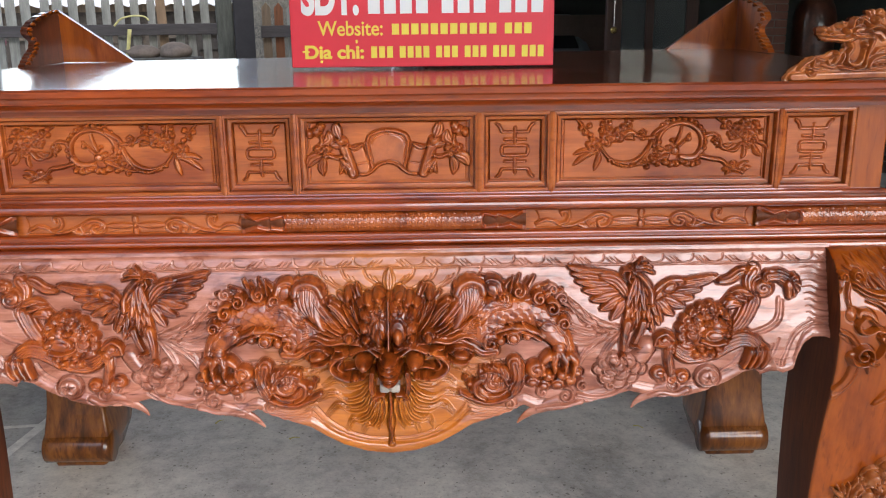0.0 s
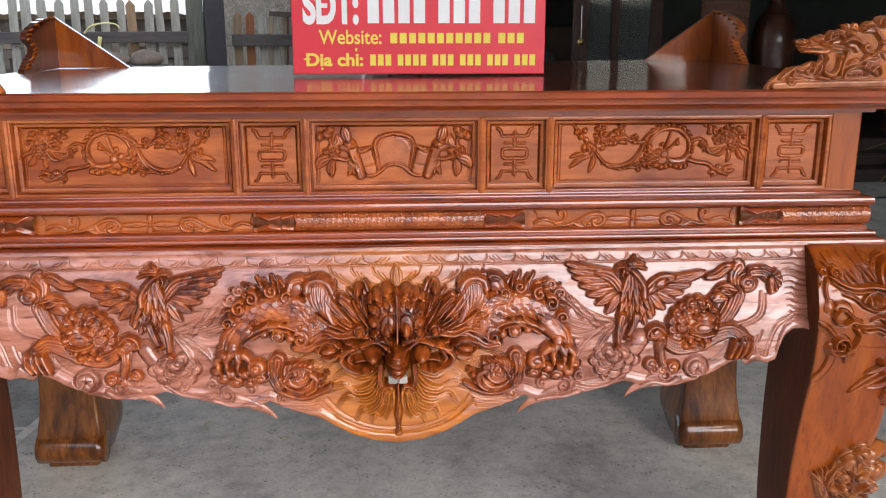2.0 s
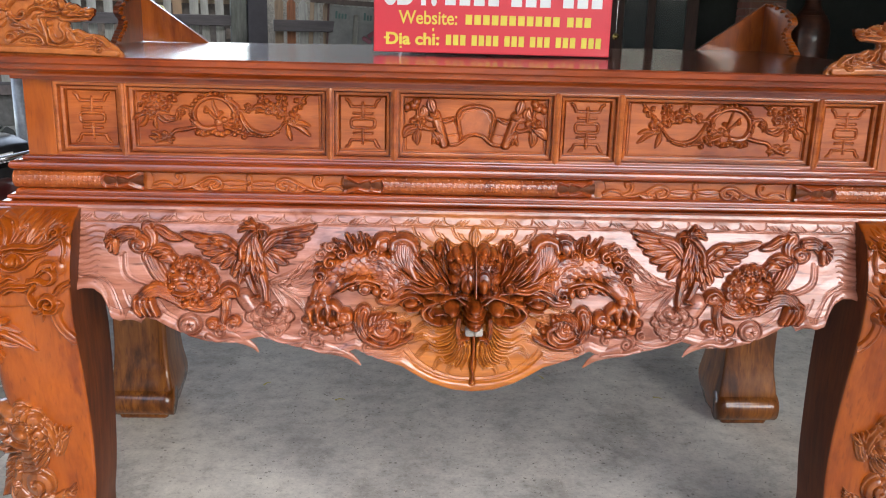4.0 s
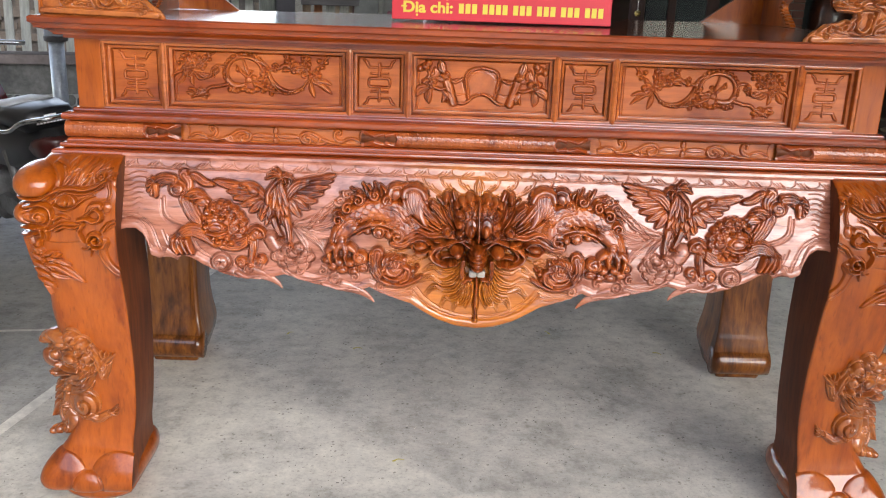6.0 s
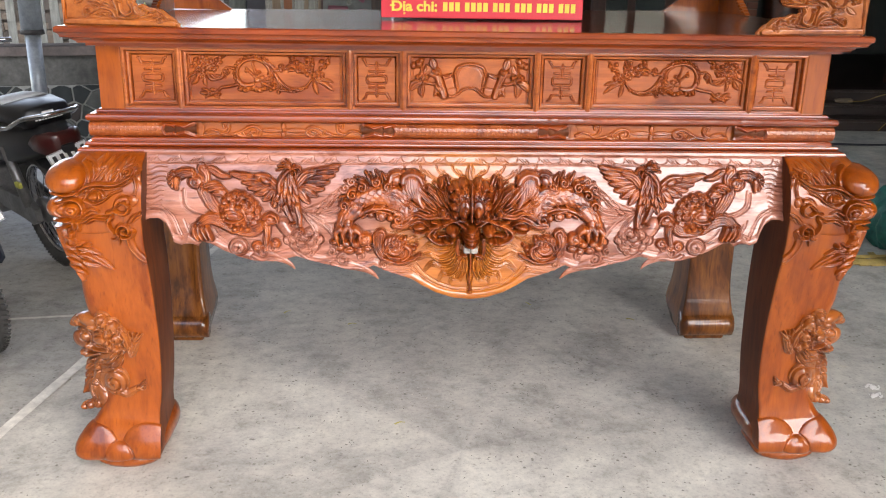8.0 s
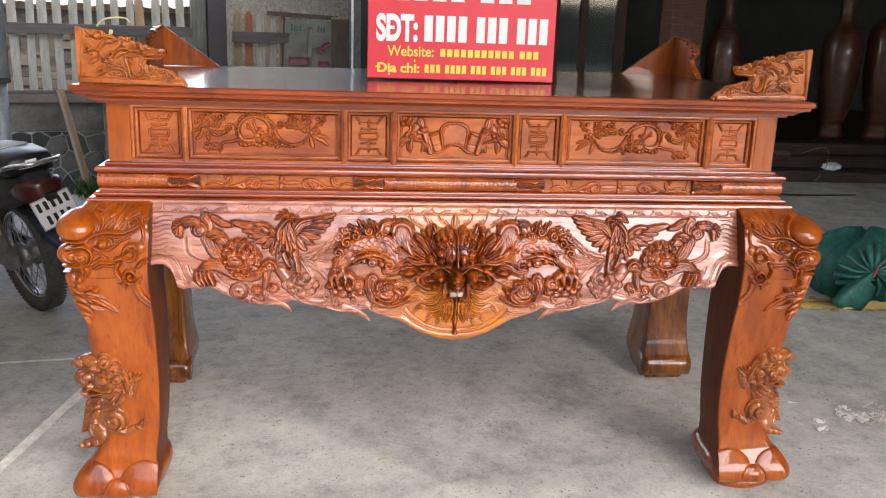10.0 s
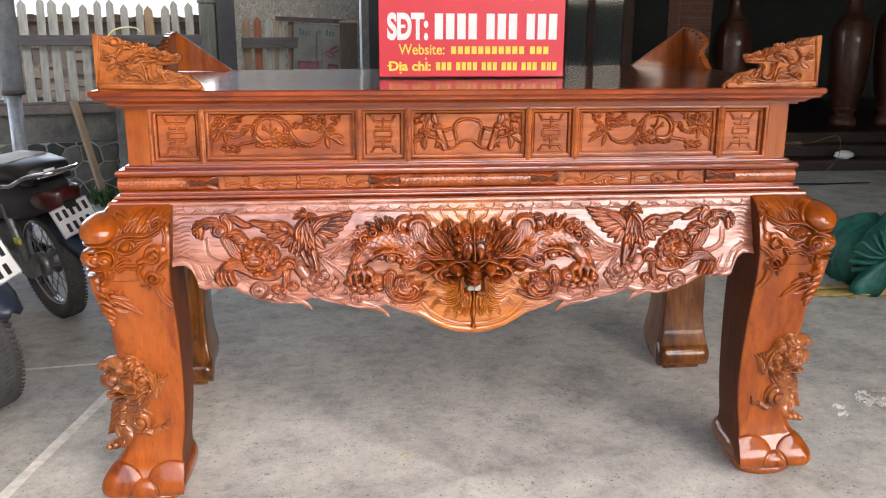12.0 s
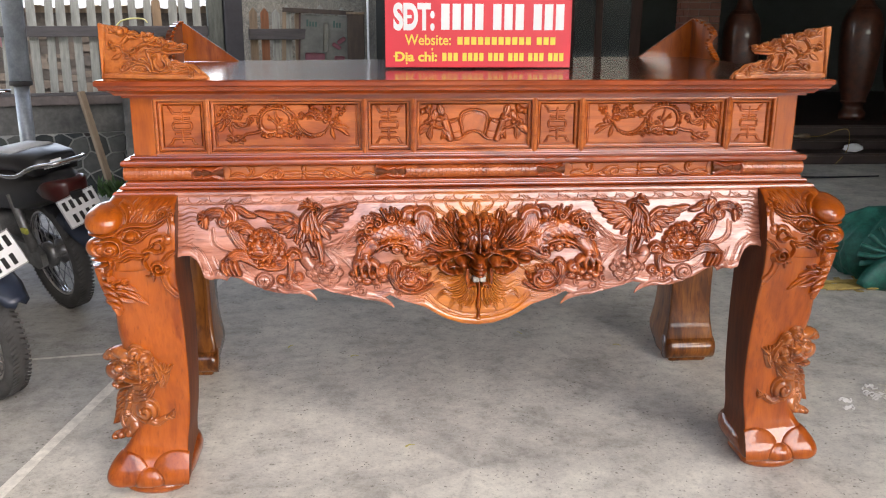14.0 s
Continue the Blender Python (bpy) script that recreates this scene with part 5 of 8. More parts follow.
def plum(f=None):
    f = f or Carve(-0.775, -0.34, 1.075, 1.21, 0.0011)
    rng = random.Random(3)
    def Q(*pts):
        return B(*[(316 + (a - 300) * 0.44, 257 + (b - 225) * 0.50) for a, b in pts])
    def q(n):
        return S(n * 0.41)
    # toothed ring, open below
    for k in range(22):
        a = radians(-35 + 13.5 * k)
        f.knob(*Q((295 + 97 * math.cos(a), 222 - 77 * math.sin(a)))[0], q(8.5), None, 0.006)
    ring = [(295 + 84 * math.cos(radians(-20 + 14 * k)), 222 - 64 * math.sin(radians(-20 + 14 * k))) for k in range(20)]
    f.stroke(Q(*ring), q(7.5), q(6), 0.007, per=3)
    f.stroke(Q((350, 165), (392, 190), (412, 235), (448, 272), (500, 288), (556, 276), (592, 240)), q(6), q(3), 0.007)
    f.stroke(Q((395, 205), (425, 262), (470, 298), (540, 290)), q(5), q(3), 0.007)
    for k in range(9):
        f.knob(*Q((425 + 17 * k, 276 + 22 * math.sin(0.35 * k + 0.2)))[0], q(6), None, 0.005)
    # knotted wood inside the ring, small twigs with buds
    for x, y, r in ((310, 250, 20), (335, 240, 18), (345, 268, 17), (365, 245, 14), (290, 275, 15), (322, 215, 12), (375, 222, 15), (395, 215, 12)):
        f.knob(*Q((x, y))[0], q(r * 0.7), q(r * 0.6), 0.006, rim=0.6)
    for k in range(7):
        f.knob(*Q((225 + 20 * k, 290 + 5 * math.sin(k * 1.7)))[0], q(13), q(11), 0.008)
    f.stroke(Q((215, 250), (235, 268), (268, 272), (290, 268)), q(9), q(7), 0.009, ribs=1)
    for pts in (((310, 225), (296, 196), (290, 172)), ((300, 235), (275, 215), (258, 196)), ((335, 262), (375, 278), (420, 292), (466, 295)), ((200, 200), (165, 196), (142, 214), (150, 240)), ((400, 205), (430, 205), (470, 195)),
                ((530, 190), (505, 165), (478, 148)), ((568, 200), (574, 170), (580, 144)), ((620, 218), (650, 182), (686, 143)), ((60, 185), (52, 165), (46, 145)), ((95, 190), (120, 165), (156, 144)), ((20, 205), (8, 180), (0, 160))):
        f.stroke(Q(*pts), q(5), q(2.5), 0.0055)
    for x, y, r in ((532, 196, 23), (572, 208, 23), (622, 232, 25), (48, 190, 26), (18, 218, 20), (92, 196, 19), (40, 232, 15), (155, 215, 14), (436, 190, 11)):
        f.flower(*Q((x, y))[0], q(r * 1.3), 0.009, 5, rng.uniform(0, 72))
    for x, y in ((495, 148), (515, 168), (488, 168), (566, 156), (590, 158), (560, 178), (594, 180), (640, 164), (656, 188), (672, 170), (634, 196), (376, 292), (400, 270), (416, 302), (392, 284), (44, 150), (62, 158), (34, 166), (130, 152), (112, 162), (130, 172), (84, 168), (0, 176), (12, 160), (-14, 190), (436, 206), (262, 210)):
        f.knob(*Q((x, y))[0], q(9.5), None, 0.007)
    for a, c, b, w in (((512, 198), (486, 186), (460, 192), 10), ((505, 205), (480, 205), (470, 212), 9), ((600, 252), (604, 280), (616, 308), 12), ((610, 250), (650, 262), (696, 292), 12), ((625, 248), (660, 246), (694, 256), 10),
                       ((15, 232), (0, 256), (-20, 268), 12), ((50, 240), (46, 260), (52, 276), 10), ((80, 230), (105, 236), (126, 232), 12), ((60, 225), (80, 248), (108, 250), 9), ((-5, 225), (-26, 230), (-40, 244), 9)):
        f.leaf(Q(a, c, b), q(w * 0.8), 0.0065, q(9))
    f.stroke(Q((90, 235), (115, 245), (136, 236), (140, 218)), q(6), q(4), 0.007)
    # root at the foot
    f.stroke(Q((215, 268), (170, 278), (130, 284), (104, 306)), q(6), q(5), 0.007)
    for x, y, r in ((96, 304, 17), (76, 312, 15), (58, 306, 14), (84, 294, 12), (40, 312, 12), (112, 314, 11)):
        f.knob(*Q((x, y))[0], q(r), q(r * 0.7), 0.007, rim=0.6)
    for x, y, x2, y2 in ((60, 300, 30, 290), (46, 312, 20, 308), (66, 318, 44, 328), (96, 320, 110, 330)):
        f.stroke(Q((x, y), ((x + x2) / 2, (y + y2) / 2 - 3), (x2, y2)), q(6), q(2), 0.006)
    return f


def scroll_book(f=None):
    f = f or Carve(-0.168, 0.168, 1.078, 1.208, 0.0011)
    bow = S(8) * (f.u / S(33)) ** 2  # curved sheet of the scroll
    top_z, low_z = B((801, 234))[0][1], B((801, 284))[0][1]
    sheet = (np.abs(f.u) < S(34)) & (f.v < top_z - bow) & (f.v > low_z - bow)
    f.h = np.where(sheet, np.maximum(f.h, 0.0035), f.h)
    for s in (-1, 1):
        def L(*pts):
            return [(-s * p[0], p[1]) for p in B(*pts)]
        f.stroke(L((766, 252), (771, 238), (786, 231), (801, 229)), S(2.6), S(2.6), 0.006)
        f.stroke(L((773, 254), (778, 243), (789, 237), (801, 235)), S(1.2), S(1.2), 0.0016, cut=True)
        f.stroke(L((766, 250), (770, 272), (774, 292)), S(2.4), S(2.4), 0.006)
        f.stroke(L((750, 264), (758, 292)), S(12), S(12), 0.008, flat=6)
        f.stroke(L((728, 252), (744, 258), (758, 252)), S(3), S(2), 0.010)
        f.stroke(L((744, 300), (762, 301), (774, 295), (786, 285), (801, 281)), S(2.2), S(2.2), 0.008)
        f.stroke(L((738, 286), (758, 282), (772, 280)), S(2), S(2), 0.003, cut=True)
        f.stroke(L((724, 246), (733, 272), (742, 300)), S(8.5), S(8), 0.013, ribs=1, rib=0.2)
        f.knob(*L((723, 246))[0], S(10), S(7), 0.014)
        f.leaf(L((722, 241), (717, 230), (714, 217)), S(8), 0.013, S(5))
        f.flower(*L((692, 262))[0], S(15), 0.012, 5, 20)
        f.leaf(L((694, 250), (704, 244), (702, 232)), S(8), 0.009, S(6))
        f.knob(*L((684, 230))[0], S(9), S(8), 0.010)
        f.knob(*L((672, 234))[0], S(6), S(7), 0.008)
        f.knob(*L((690, 222))[0], S(6), S(6), 0.008)
        f.stroke(L((690, 238), (692, 250)), S(2), S(2), 0.006)
        f.leaf(L((690, 270), (674, 276), (666, 288)), S(9), 0.010, S(5))
        f.leaf(L((694, 274), (690, 288), (692, 302)), S(7), 0.009, S(5))
        f.leaf(L((706, 252), (718, 254), (726, 250)), S(5), 0.007, S(5))
        f.stroke(L((702, 270), (716, 274), (730, 270)), S(3), S(2), 0.007)
        for k in range(3):
            f.leaf(L((722, 276), (726 + 4 * k, 288), (720 + 10 * k, 300)), S(5), 0.009, S(5))
    f.stroke(B((801, 238), (801, 262)), S(2), S(2), 0.0015)
    f.stroke(B((792, 248), (810, 248)), S(2), S(2), 0.0015)
    return f


def frieze():
    plum_f, book_f = plum(), scroll_book()
    edges = [-b for b in reversed(BARS)] + list(BARS)
    for i, (a, b) in enumerate(zip(edges, edges[1:])):
        f = panel_board(a, b)
        g = Carve(a, b, 1.058, 1.224, 0.0014)
        if i in (0, 2, 4, 6):
            fret((a + b) / 2, 1.141, 0.0385, 0.0575, g)
        elif i == 3:
            scroll_book(g)
        else:
            g.u = -np.abs(g.u)
            plum(g)
        f.h -= 0.004 * np.clip(1 - np.abs(g.h + 0.0010) / (0.0013 if b - a < 0.16 else 0.0019), 0, 1)
        w = 0.020 if b - a < 0.16 else 0.026
        d = np.minimum(np.minimum(f.u - a, b - f.u) - w, np.minimum(f.v - 1.0812, 1.2022 - f.v))
        f.h -= 0.004 * np.clip(1 - np.abs(d) / 0.0020, 0, 1)
        p = put("panel", f.mesh("panel", on_face, shell=False), WOOD_PANEL, table, smooth=False)
        if i in (0, 2, 4, 6):
            put("emblem", fret((a + b) / 2, 1.141, 0.0385, 0.0575).mesh("emblem", on_field, smooth_by=1), WOOD_RELIEF, p, "long-life fret emblem in raised lines")
        elif i == 3:
            put("scroll_carving", book_f.mesh("scroll", on_field), WOOD_RELIEF, p, "carved open scroll between blossoms")
        else:
            put("plum_branch", plum_f.mesh("plum", on_field, mirror=(i == 5)), WOOD_RELIEF, p, "carved plum branch with blossoms and a toothed ring")
    for e in edges[1:-1]:  # pointed half-round bars between the panels
        secs = []
        for z, r in ((1.049, 0.0005), (1.056, 0.005), (1.064, 0.0065), (1.214, 0.0065), (1.2215, 0.0062)):
            secs.append([(e - r, 0.001, z), (e - r * 0.7, -0.8 * r, z), (e, -1.15 * r, z), (e + r * 0.7, -0.8 * r, z), (e + r, 0.001, z), (e, 0.012, z)])
        part("bar", skin("bar", secs), WOOD_PANEL, table)
    for z0, z1 in ((1.222, 1.231), (1.0535, 1.0605)):
        part("rail", boxed(-0.94, 0.94, -0.006, 0.01, z0, z1, 0.003, 2), WOOD_X, table)


frieze()


# ---------------------------------------------------------------- waist: fish-scale rolls, knuckles and scrolls
ZW, RW = 1.005, 0.0205


def roll(u0, u1, name="scale_roll"):
    f = Carve(u0, u1, -1.0, 1.0, 0.0013)
    f.nv = 48
    f.u, ang = np.meshgrid(np.linspace(u0, u1, f.nu), np.linspace(-1.55, 1.55, f.nv))
    f.v = ang
    f.h = np.zeros(f.u.shape)
    a, b = f.u / 0.024, ang * RW / 0.0185
    best = np.full(f.u.shape, 9.0)
    for sh in (0, 0.5):
        ca, cb = np.round(a - sh) + sh, np.round(b - sh) + sh
        best = np.minimum(best, np.hypot((a - ca) / 0.62, (b - cb) / 0.62))
    f.h = 0.0030 * np.exp(-((best - 0.80) / 0.13) ** 2) + 0.0016 * np.exp(-(best / 0.24) ** 2) + 0.0010 * np.exp(-((best - 0.42) / 0.07) ** 2)
    return put(name, f.mesh("roll", lambda u, v, h: (u, -0.010 - (RW + h) * np.cos(v), ZW + (RW + h) * np.sin(v)), shell=False), WOOD_CARVE_LIGHT, table, "round moulding carved with fish-scale rosettes")


def knuckle(u, s):
    """A roll's end with two dark heart-shaped hollows, opening into a pointed collar; s is the way it points."""
    t = new("roll_end")
    t.parent = table
    f = Carve(0.0, 0.092, -1.0, 1.0, 0.0010)
    f.nv = 48
    f.u, f.v = np.meshgrid(np.linspace(0.0, 0.092, f.nu), np.linspace(-1.55, 1.55, f.nv))
    w = f.v * RW
    def heart(d, r):  # rounded towards the roll, drawn to a point away from it
        q = np.clip((f.u - d + r) / (2.3 * r), 0, 1)
        half = r * 0.95 * np.sqrt(np.clip(q * 6, 0, 1)) * np.clip(1.15 - q, 0, 1) ** 0.55
        return np.where((q > 0) & (q < 1), half - np.abs(w), -1.0)
    open_ = np.where(f.u > 0.050, 0.002 + 0.020 * np.clip((f.u - 0.050) / 0.036, 0, 1) ** 1.4 - np.abs(w), -1.0)
    inside = np.maximum(np.maximum(heart(0.018, 0.0155), heart(0.043, 0.0135)), open_)
    f.h = 0.0016 - 0.0095 * np.clip(inside / 0.0016, 0, 1) + 0.0016 * np.exp(-((inside + 0.0016) / 0.0012) ** 2)
    sh = put("shell", f.mesh("shell", lambda a, v, h: (u + s * a, -0.010 - (RW + h) * np.cos(v), ZW + (RW + h) * np.sin(v)), shell=False), WOOD_X, t)
    sh.data.materials.append(WOOD_SHADED_BROWN)
    # floors of the recesses take the dark wood, so their shade is painted in
    deep = (inside > 0.0004).reshape(-1)
    for p in sh.data.polygons:
        p.material_index = int(all(deep[v] for v in p.vertices))
    for d, r in ((0.0175, 0.0135), (0.0425, 0.0115)):
        bm = bmesh.new()
        bmesh.ops.create_uvsphere(bm, u_segments=16, v_segments=10, radius=1, matrix=Matrix.Translation((u + s * d, -0.0195, ZW)) @ Matrix.Diagonal((r, 0.0045, r * 0.92, 1)))
        part("bead", bm, WOOD_SHADED_BROWN, t, smooth=True)


roll(-0.205, 0.185)
for sx in (-1, 1):
    knuckle(sx * 0.195 - 0.010, sx)
    roll(*sorted((sx * 0.838, sx * 1.030)))
    knuckle(sx * 0.838, -sx)
    bm = bmesh.new()
    bmesh.ops.create_uvsphere(bm, u_segments=14, v_segments=8, radius=1, matrix=Matrix.Translation((sx * 1.030, -0.010, ZW)) @ Matrix.Diagonal((0.006, 0.022, 0.022, 1)))
    part("roll_cap", bm, WOOD_CARVE_LIGHT, table, smooth=True)
    # roll returning along the side of the table
    part("side_roll", tube([(sx * 1.012, 0.0, ZW), (sx * 1.012, 0.25, ZW)], 0.0215, 0.0215, 14, 2), WOOD_CARVE_LIGHT, table, smooth=True)


def waist_scroll(f=None):
    f = f or Carve(-0.745, -0.285, 0.984, 1.026, 0.0012)
    mid_ = 378
    for s in (-1, 1):
        def L(*pts):
            return B(*[(mid_ + s * (a - mid_), b) for a, b in pts])
        f.stroke(L((202, 384), (216, 378), (230, 380), (244, 388), (262, 388), (284, 380), (302, 370), (318, 370), (327, 378), (322, 388), (310, 390), (306, 382), (313, 379)), S(2.22), S(2.96), 0.007, per=9)
        f.stroke(L((240, 386), (252, 382), (257, 372), (253, 363), (244, 364), (246, 371)), S(2.96), S(1.92), 0.007)
        f.stroke(L((272, 386), (284, 391), (300, 393)), S(3.7), S(0.74), 0.006, form="leaf")
        f.stroke(L((286, 380), (292, 390), (300, 386), (302, 394)), S(2.52), S(0.888), 0.006)
        f.stroke(L((330, 378), (350, 378), (374, 378)), S(5.18), S(1.11), 0.007, form="leaf", ribs=1, rib=0.3)
    for s in (-1, 1):
        f.stroke(B((378, 378 + s * 2), (378, 378 + s * 9), (378, 378 + s * 17)), S(5.18), S(1.11), 0.007, form="leaf", ribs=1)
    f.knob(*B((378, 378))[0], S(4.07), None, 0.010, rim=0.6)
    return f


wf = waist_scroll()
plate = Carve(-0.745, -0.285, 0.984, 1.026, 0.0014)
mark = Carve(-0.745, -0.285, 0.984, 1.026, 0.0014)
waist_scroll(mark)
plate.h = -0.0016 * np.clip(1 - np.abs(mark.h + 0.001) / 0.0028, 0, 1)
rim = np.minimum(np.minimum(plate.u + 0.738 - 0.012 * np.cos((plate.v - 1.005) / 0.016), -0.292 - 0.012 * np.cos((plate.v - 1.005) / 0.016) - plate.u), np.minimum(plate.v - 0.9865, 1.0235 - plate.v))
plate.h -= 0.003 * np.clip(1 - np.abs(rim) / 0.0016, 0, 1)
for m in (False, True):
    put("waist_panel", plate.mesh("waist_panel", lambda u, v, h: (u, -0.0075 - h, v), mirror=m, shell=False), WOOD_PANEL, table, smooth=False)
    put("waist_scroll", wf.mesh("waist_scroll", lambda u, v, h: (u, -0.0075 - 0.8 * h, v), mirror=m, smooth_by=1), WOOD_RELIEF, table, "leafy scrolls carved on the waist")


# ---------------------------------------------------------------- carving on the legs
def on_leg(sx, k=1.0):
    line = np.array([tuple(p) for p in leg_line()])[::-1]
    def place(u, v, h):
        xi, xo, yf = (np.interp(v, line[:, 0], line[:, k]) for k in (1, 2, 3))
        rr = LEG_R
        front = xo - xi - rr
        arc = rr * math.pi / 2
        a = np.clip((u - front) / rr, 0, math.pi / 2)
        side = np.clip(u - front - arc, 0, None)
        x = np.where(u < front, xi + u, xo - rr + rr * np.sin(a)) + np.sin(a) * np.where(h > 0, k * h, h)
        y = np.where(u < front, yf, yf + rr - rr * np.cos(a)) + side - np.cos(a) * np.where(h > 0, k * h, h)
        return sx * x, y, v
    return place


def on_corner(sx):
    """Like on_leg, but figures that stand out at the corner are only half turned round it."""
    line = np.array([tuple(p) for p in leg_line()])[::-1]
    c, s = math.cos(radians(38)), math.sin(radians(38))
    def place(u, v, h):
        xi, xo, yf = (np.interp(v, line[:, 0], line[:, k]) for k in (1, 2, 3))
        front = xo - xi - 0.035
        over = np.clip(u - front, 0, None)
        a = np.clip(over / 0.03, 0, 1)
        up = np.where(h > 0, 0.85 * h, 0.0)
        down = np.where(h > 0, 0.0, 0.05)
        x = xi + np.minimum(u, front) + over * c + a * s * up
        y = yf + over * s - (1 - a * (1 - c)) * up + down
        x = np.where(h > 0, x, x - 0.6 * over)
        return sx * x, y, v
    return place


def leg_mask():
    """Beast mask, scrolls and hanging leaf of a knee."""
    f = Carve(-0.002, 0.33, 0.57, 0.953, 0.0014)
    def M(*pts):  # squares drawn on the left knee: 504 is the inner edge, 135 the corner
        return [((504 - a) * 0.49e-3 if a > 135 else 0.181 + (135 - a) * 0.75e-3, 0.969 - 0.535e-3 * b) for a, b in pts]
    q = 0.52e-3
    f.knob(*M((235, 240))[0], 0.150, 0.092, 0.005, flat=3)
    # flame leaves that rise from the brow to the top, leaning inwards
    for a, c, b, w in (((250, 150), (262, 100), (300, 34), 22), ((288, 150), (306, 104), (352, 36), 24), ((326, 152), (344, 110), (392, 40), 24), ((366, 152), (384, 112), (428, 44), 22), ((404, 142), (420, 104), (462, 48), 18)):
        f.stroke(M(a, c, b), w * q, 2.5 * q, 0.010, h1=0.005, form="leaf", ribs=1, rib=0.5)
    for a, c, b in (((268, 146), (292, 110), (316, 90)), ((344, 146), (362, 124), (384, 104)), ((420, 128), (440, 96), (478, 76))):
        f.stroke(M(a, c, b), 9 * q, 2 * q, 0.012, h1=0.006, form="leaf")
    f.stroke(M((196, 62), (234, 92), (246, 122), (240, 154)), 10 * q, 6 * q, 0.014)
    f.stroke(M((206, 48), (252, 66), (272, 96)), 8 * q, 3 * q, 0.012, h1=0.006)
    # brow: a thin double line ending in two small curls
    f.stroke(M((166, 212), (196, 186), (240, 166), (300, 160), (360, 164), (412, 150), (456, 124)), 10 * q, 6 * q, 0.017, h1=0.010)
    f.stroke(M((196, 210), (240, 186), (290, 180), (340, 184), (400, 172), (448, 146)), 5 * q, 4 * q, 0.012, h1=0.008)
    f.curl(*M((438, 108))[0], 20 * q, 1.3, 6.5 * q, 0.012, 0, 1)
    f.curl(*M((488, 110))[0], 17 * q, 1.3, 6 * q, 0.011, 180, -1)
    f.stroke(M((470, 128), (482, 170), (474, 216)), 7 * q, 3 * q, 0.008)
    # heavy-lidded eye
    f.knob(*M((268, 216))[0], 50 * q, 33 * q, 0.018, turn=6, rim=0.78)
    f.knob(*M((262, 214))[0], 26 * q, 24 * q, 0.023)
    f.stroke(M((214, 236), (262, 254), (314, 238), (356, 206), (404, 188)), 7 * q, 3 * q, 0.013, h1=0.008)
    # smooth bulging forehead at the corner
    f.knob(*M((112, 134))[0], 0.056, 0.041, 0.026, flat=2.3)
    f.stroke(M((54, 196), (100, 208), (152, 208), (184, 194)), 9 * q, 6 * q, 0.018)
    # snout and the ringed nostril
    f.knob(*M((76, 284))[0], 0.046, 0.031, 0.022)
    f.knob(*M((148, 286))[0], 48 * q, 40 * q, 0.018, curl=1.9)
    f.stroke(M((108, 246), (150, 232), (194, 248), (208, 286), (196, 320)), 9 * q, 6 * q, 0.016)
    f.stroke(M((214, 300), (248, 282), (286, 292)), 10 * q, 3 * q, 0.010)
    # lips, fangs
    f.stroke(M((24, 336), (70, 346), (120, 340), (168, 346), (206, 342), (246, 322), (292, 318), (334, 322)), 11 * q, 6 * q, 0.018, h1=0.010)
    f.stroke(M((40, 376), (84, 378), (130, 368)), 9 * q, 5 * q, 0.016)
    for x in (150, 178):
        f.stroke(M((x, 350), (x + 2, 372), (x - 8, 402)), 12 * q, 2 * q, 0.014, h1=0.006)
    # cheek scrolls
    f.stroke(M((222, 348), (262, 330), (306, 334), (344, 322), (362, 288), (392, 256), (420, 244)), 7 * q, 5 * q, 0.013)
    f.stroke(M((336, 300), (372, 292), (400, 304), (432, 298), (444, 272), (424, 250), (396, 250)), 10 * q, 6 * q, 0.014)
    f.stroke(M((372, 262), (394, 236), (432, 228), (440, 250)), 12 * q, 3 * q, 0.012, form="leaf", ribs=1)
    f.stroke(M((352, 322), (334, 350), (346, 386), (376, 414)), 9 * q, 7 * q, 0.013)
    f.curl(*M((414, 390))[0], 46 * q, 1.75, 9 * q, 0.014, 190, 1)
    f.stroke(M((376, 414), (384, 440), (374, 474)), 11 * q, 1.5 * q, 0.011, h1=0.005)
    f.stroke(M((380, 424), (356, 440), (334, 434)), 8 * q, 1.5 * q, 0.010, h1=0.005)
    f.stroke(M((444, 350), (472, 318), (506, 302)), 8 * q, 6 * q, 0.009)
    f.knob(*M((464, 240))[0], 22 * q, 26 * q, 0.006)
    # strap that hangs inside the arch
    f.stroke(M((452, 400), (436, 440), (452, 500), (500, 556)), 22 * q, 20 * q, 0.006, flat=4)
    f.stroke(M((428, 430), (438, 484), (474, 536), (504, 552)), 3 * q, 3 * q, 0.003, cut=True)
    # acanthus leaf that springs from the jaw and droops over the face
    f.stroke(M((138, 404), (134, 446), (150, 496), (186, 536)), 12 * q, 10 * q, 0.013)
    f.stroke(M((146, 512), (196, 520), (252, 556), (326, 606)), 26 * q, 1.5 * q, 0.014, h1=0.006, form="leaf", ribs=2, rib=0.45)
    f.stroke(M((144, 484), (190, 486), (230, 500), (272, 520)), 15 * q, 2 * q, 0.015, h1=0.008, form="leaf", ribs=1, rib=0.4)
    f.stroke(M((146, 470), (178, 460), (206, 468)), 10 * q, 8 * q, 0.014)
    f.knob(*M((212, 468))[0], 19 * q, 15 * q, 0.016, curl=1.2)
    f.stroke(M((158, 546), (206, 574), (262, 582)), 17 * q, 2 * q, 0.013, h1=0.006, form="leaf", ribs=1, rib=0.4)
    # serrated leaf and beard down the corner
    f.stroke(M((92, 392), (92, 460), (112, 540), (152, 668)), 36 * q, 4 * q, 0.014, h1=0.008, form="leaf", ribs=2, rib=0.4)
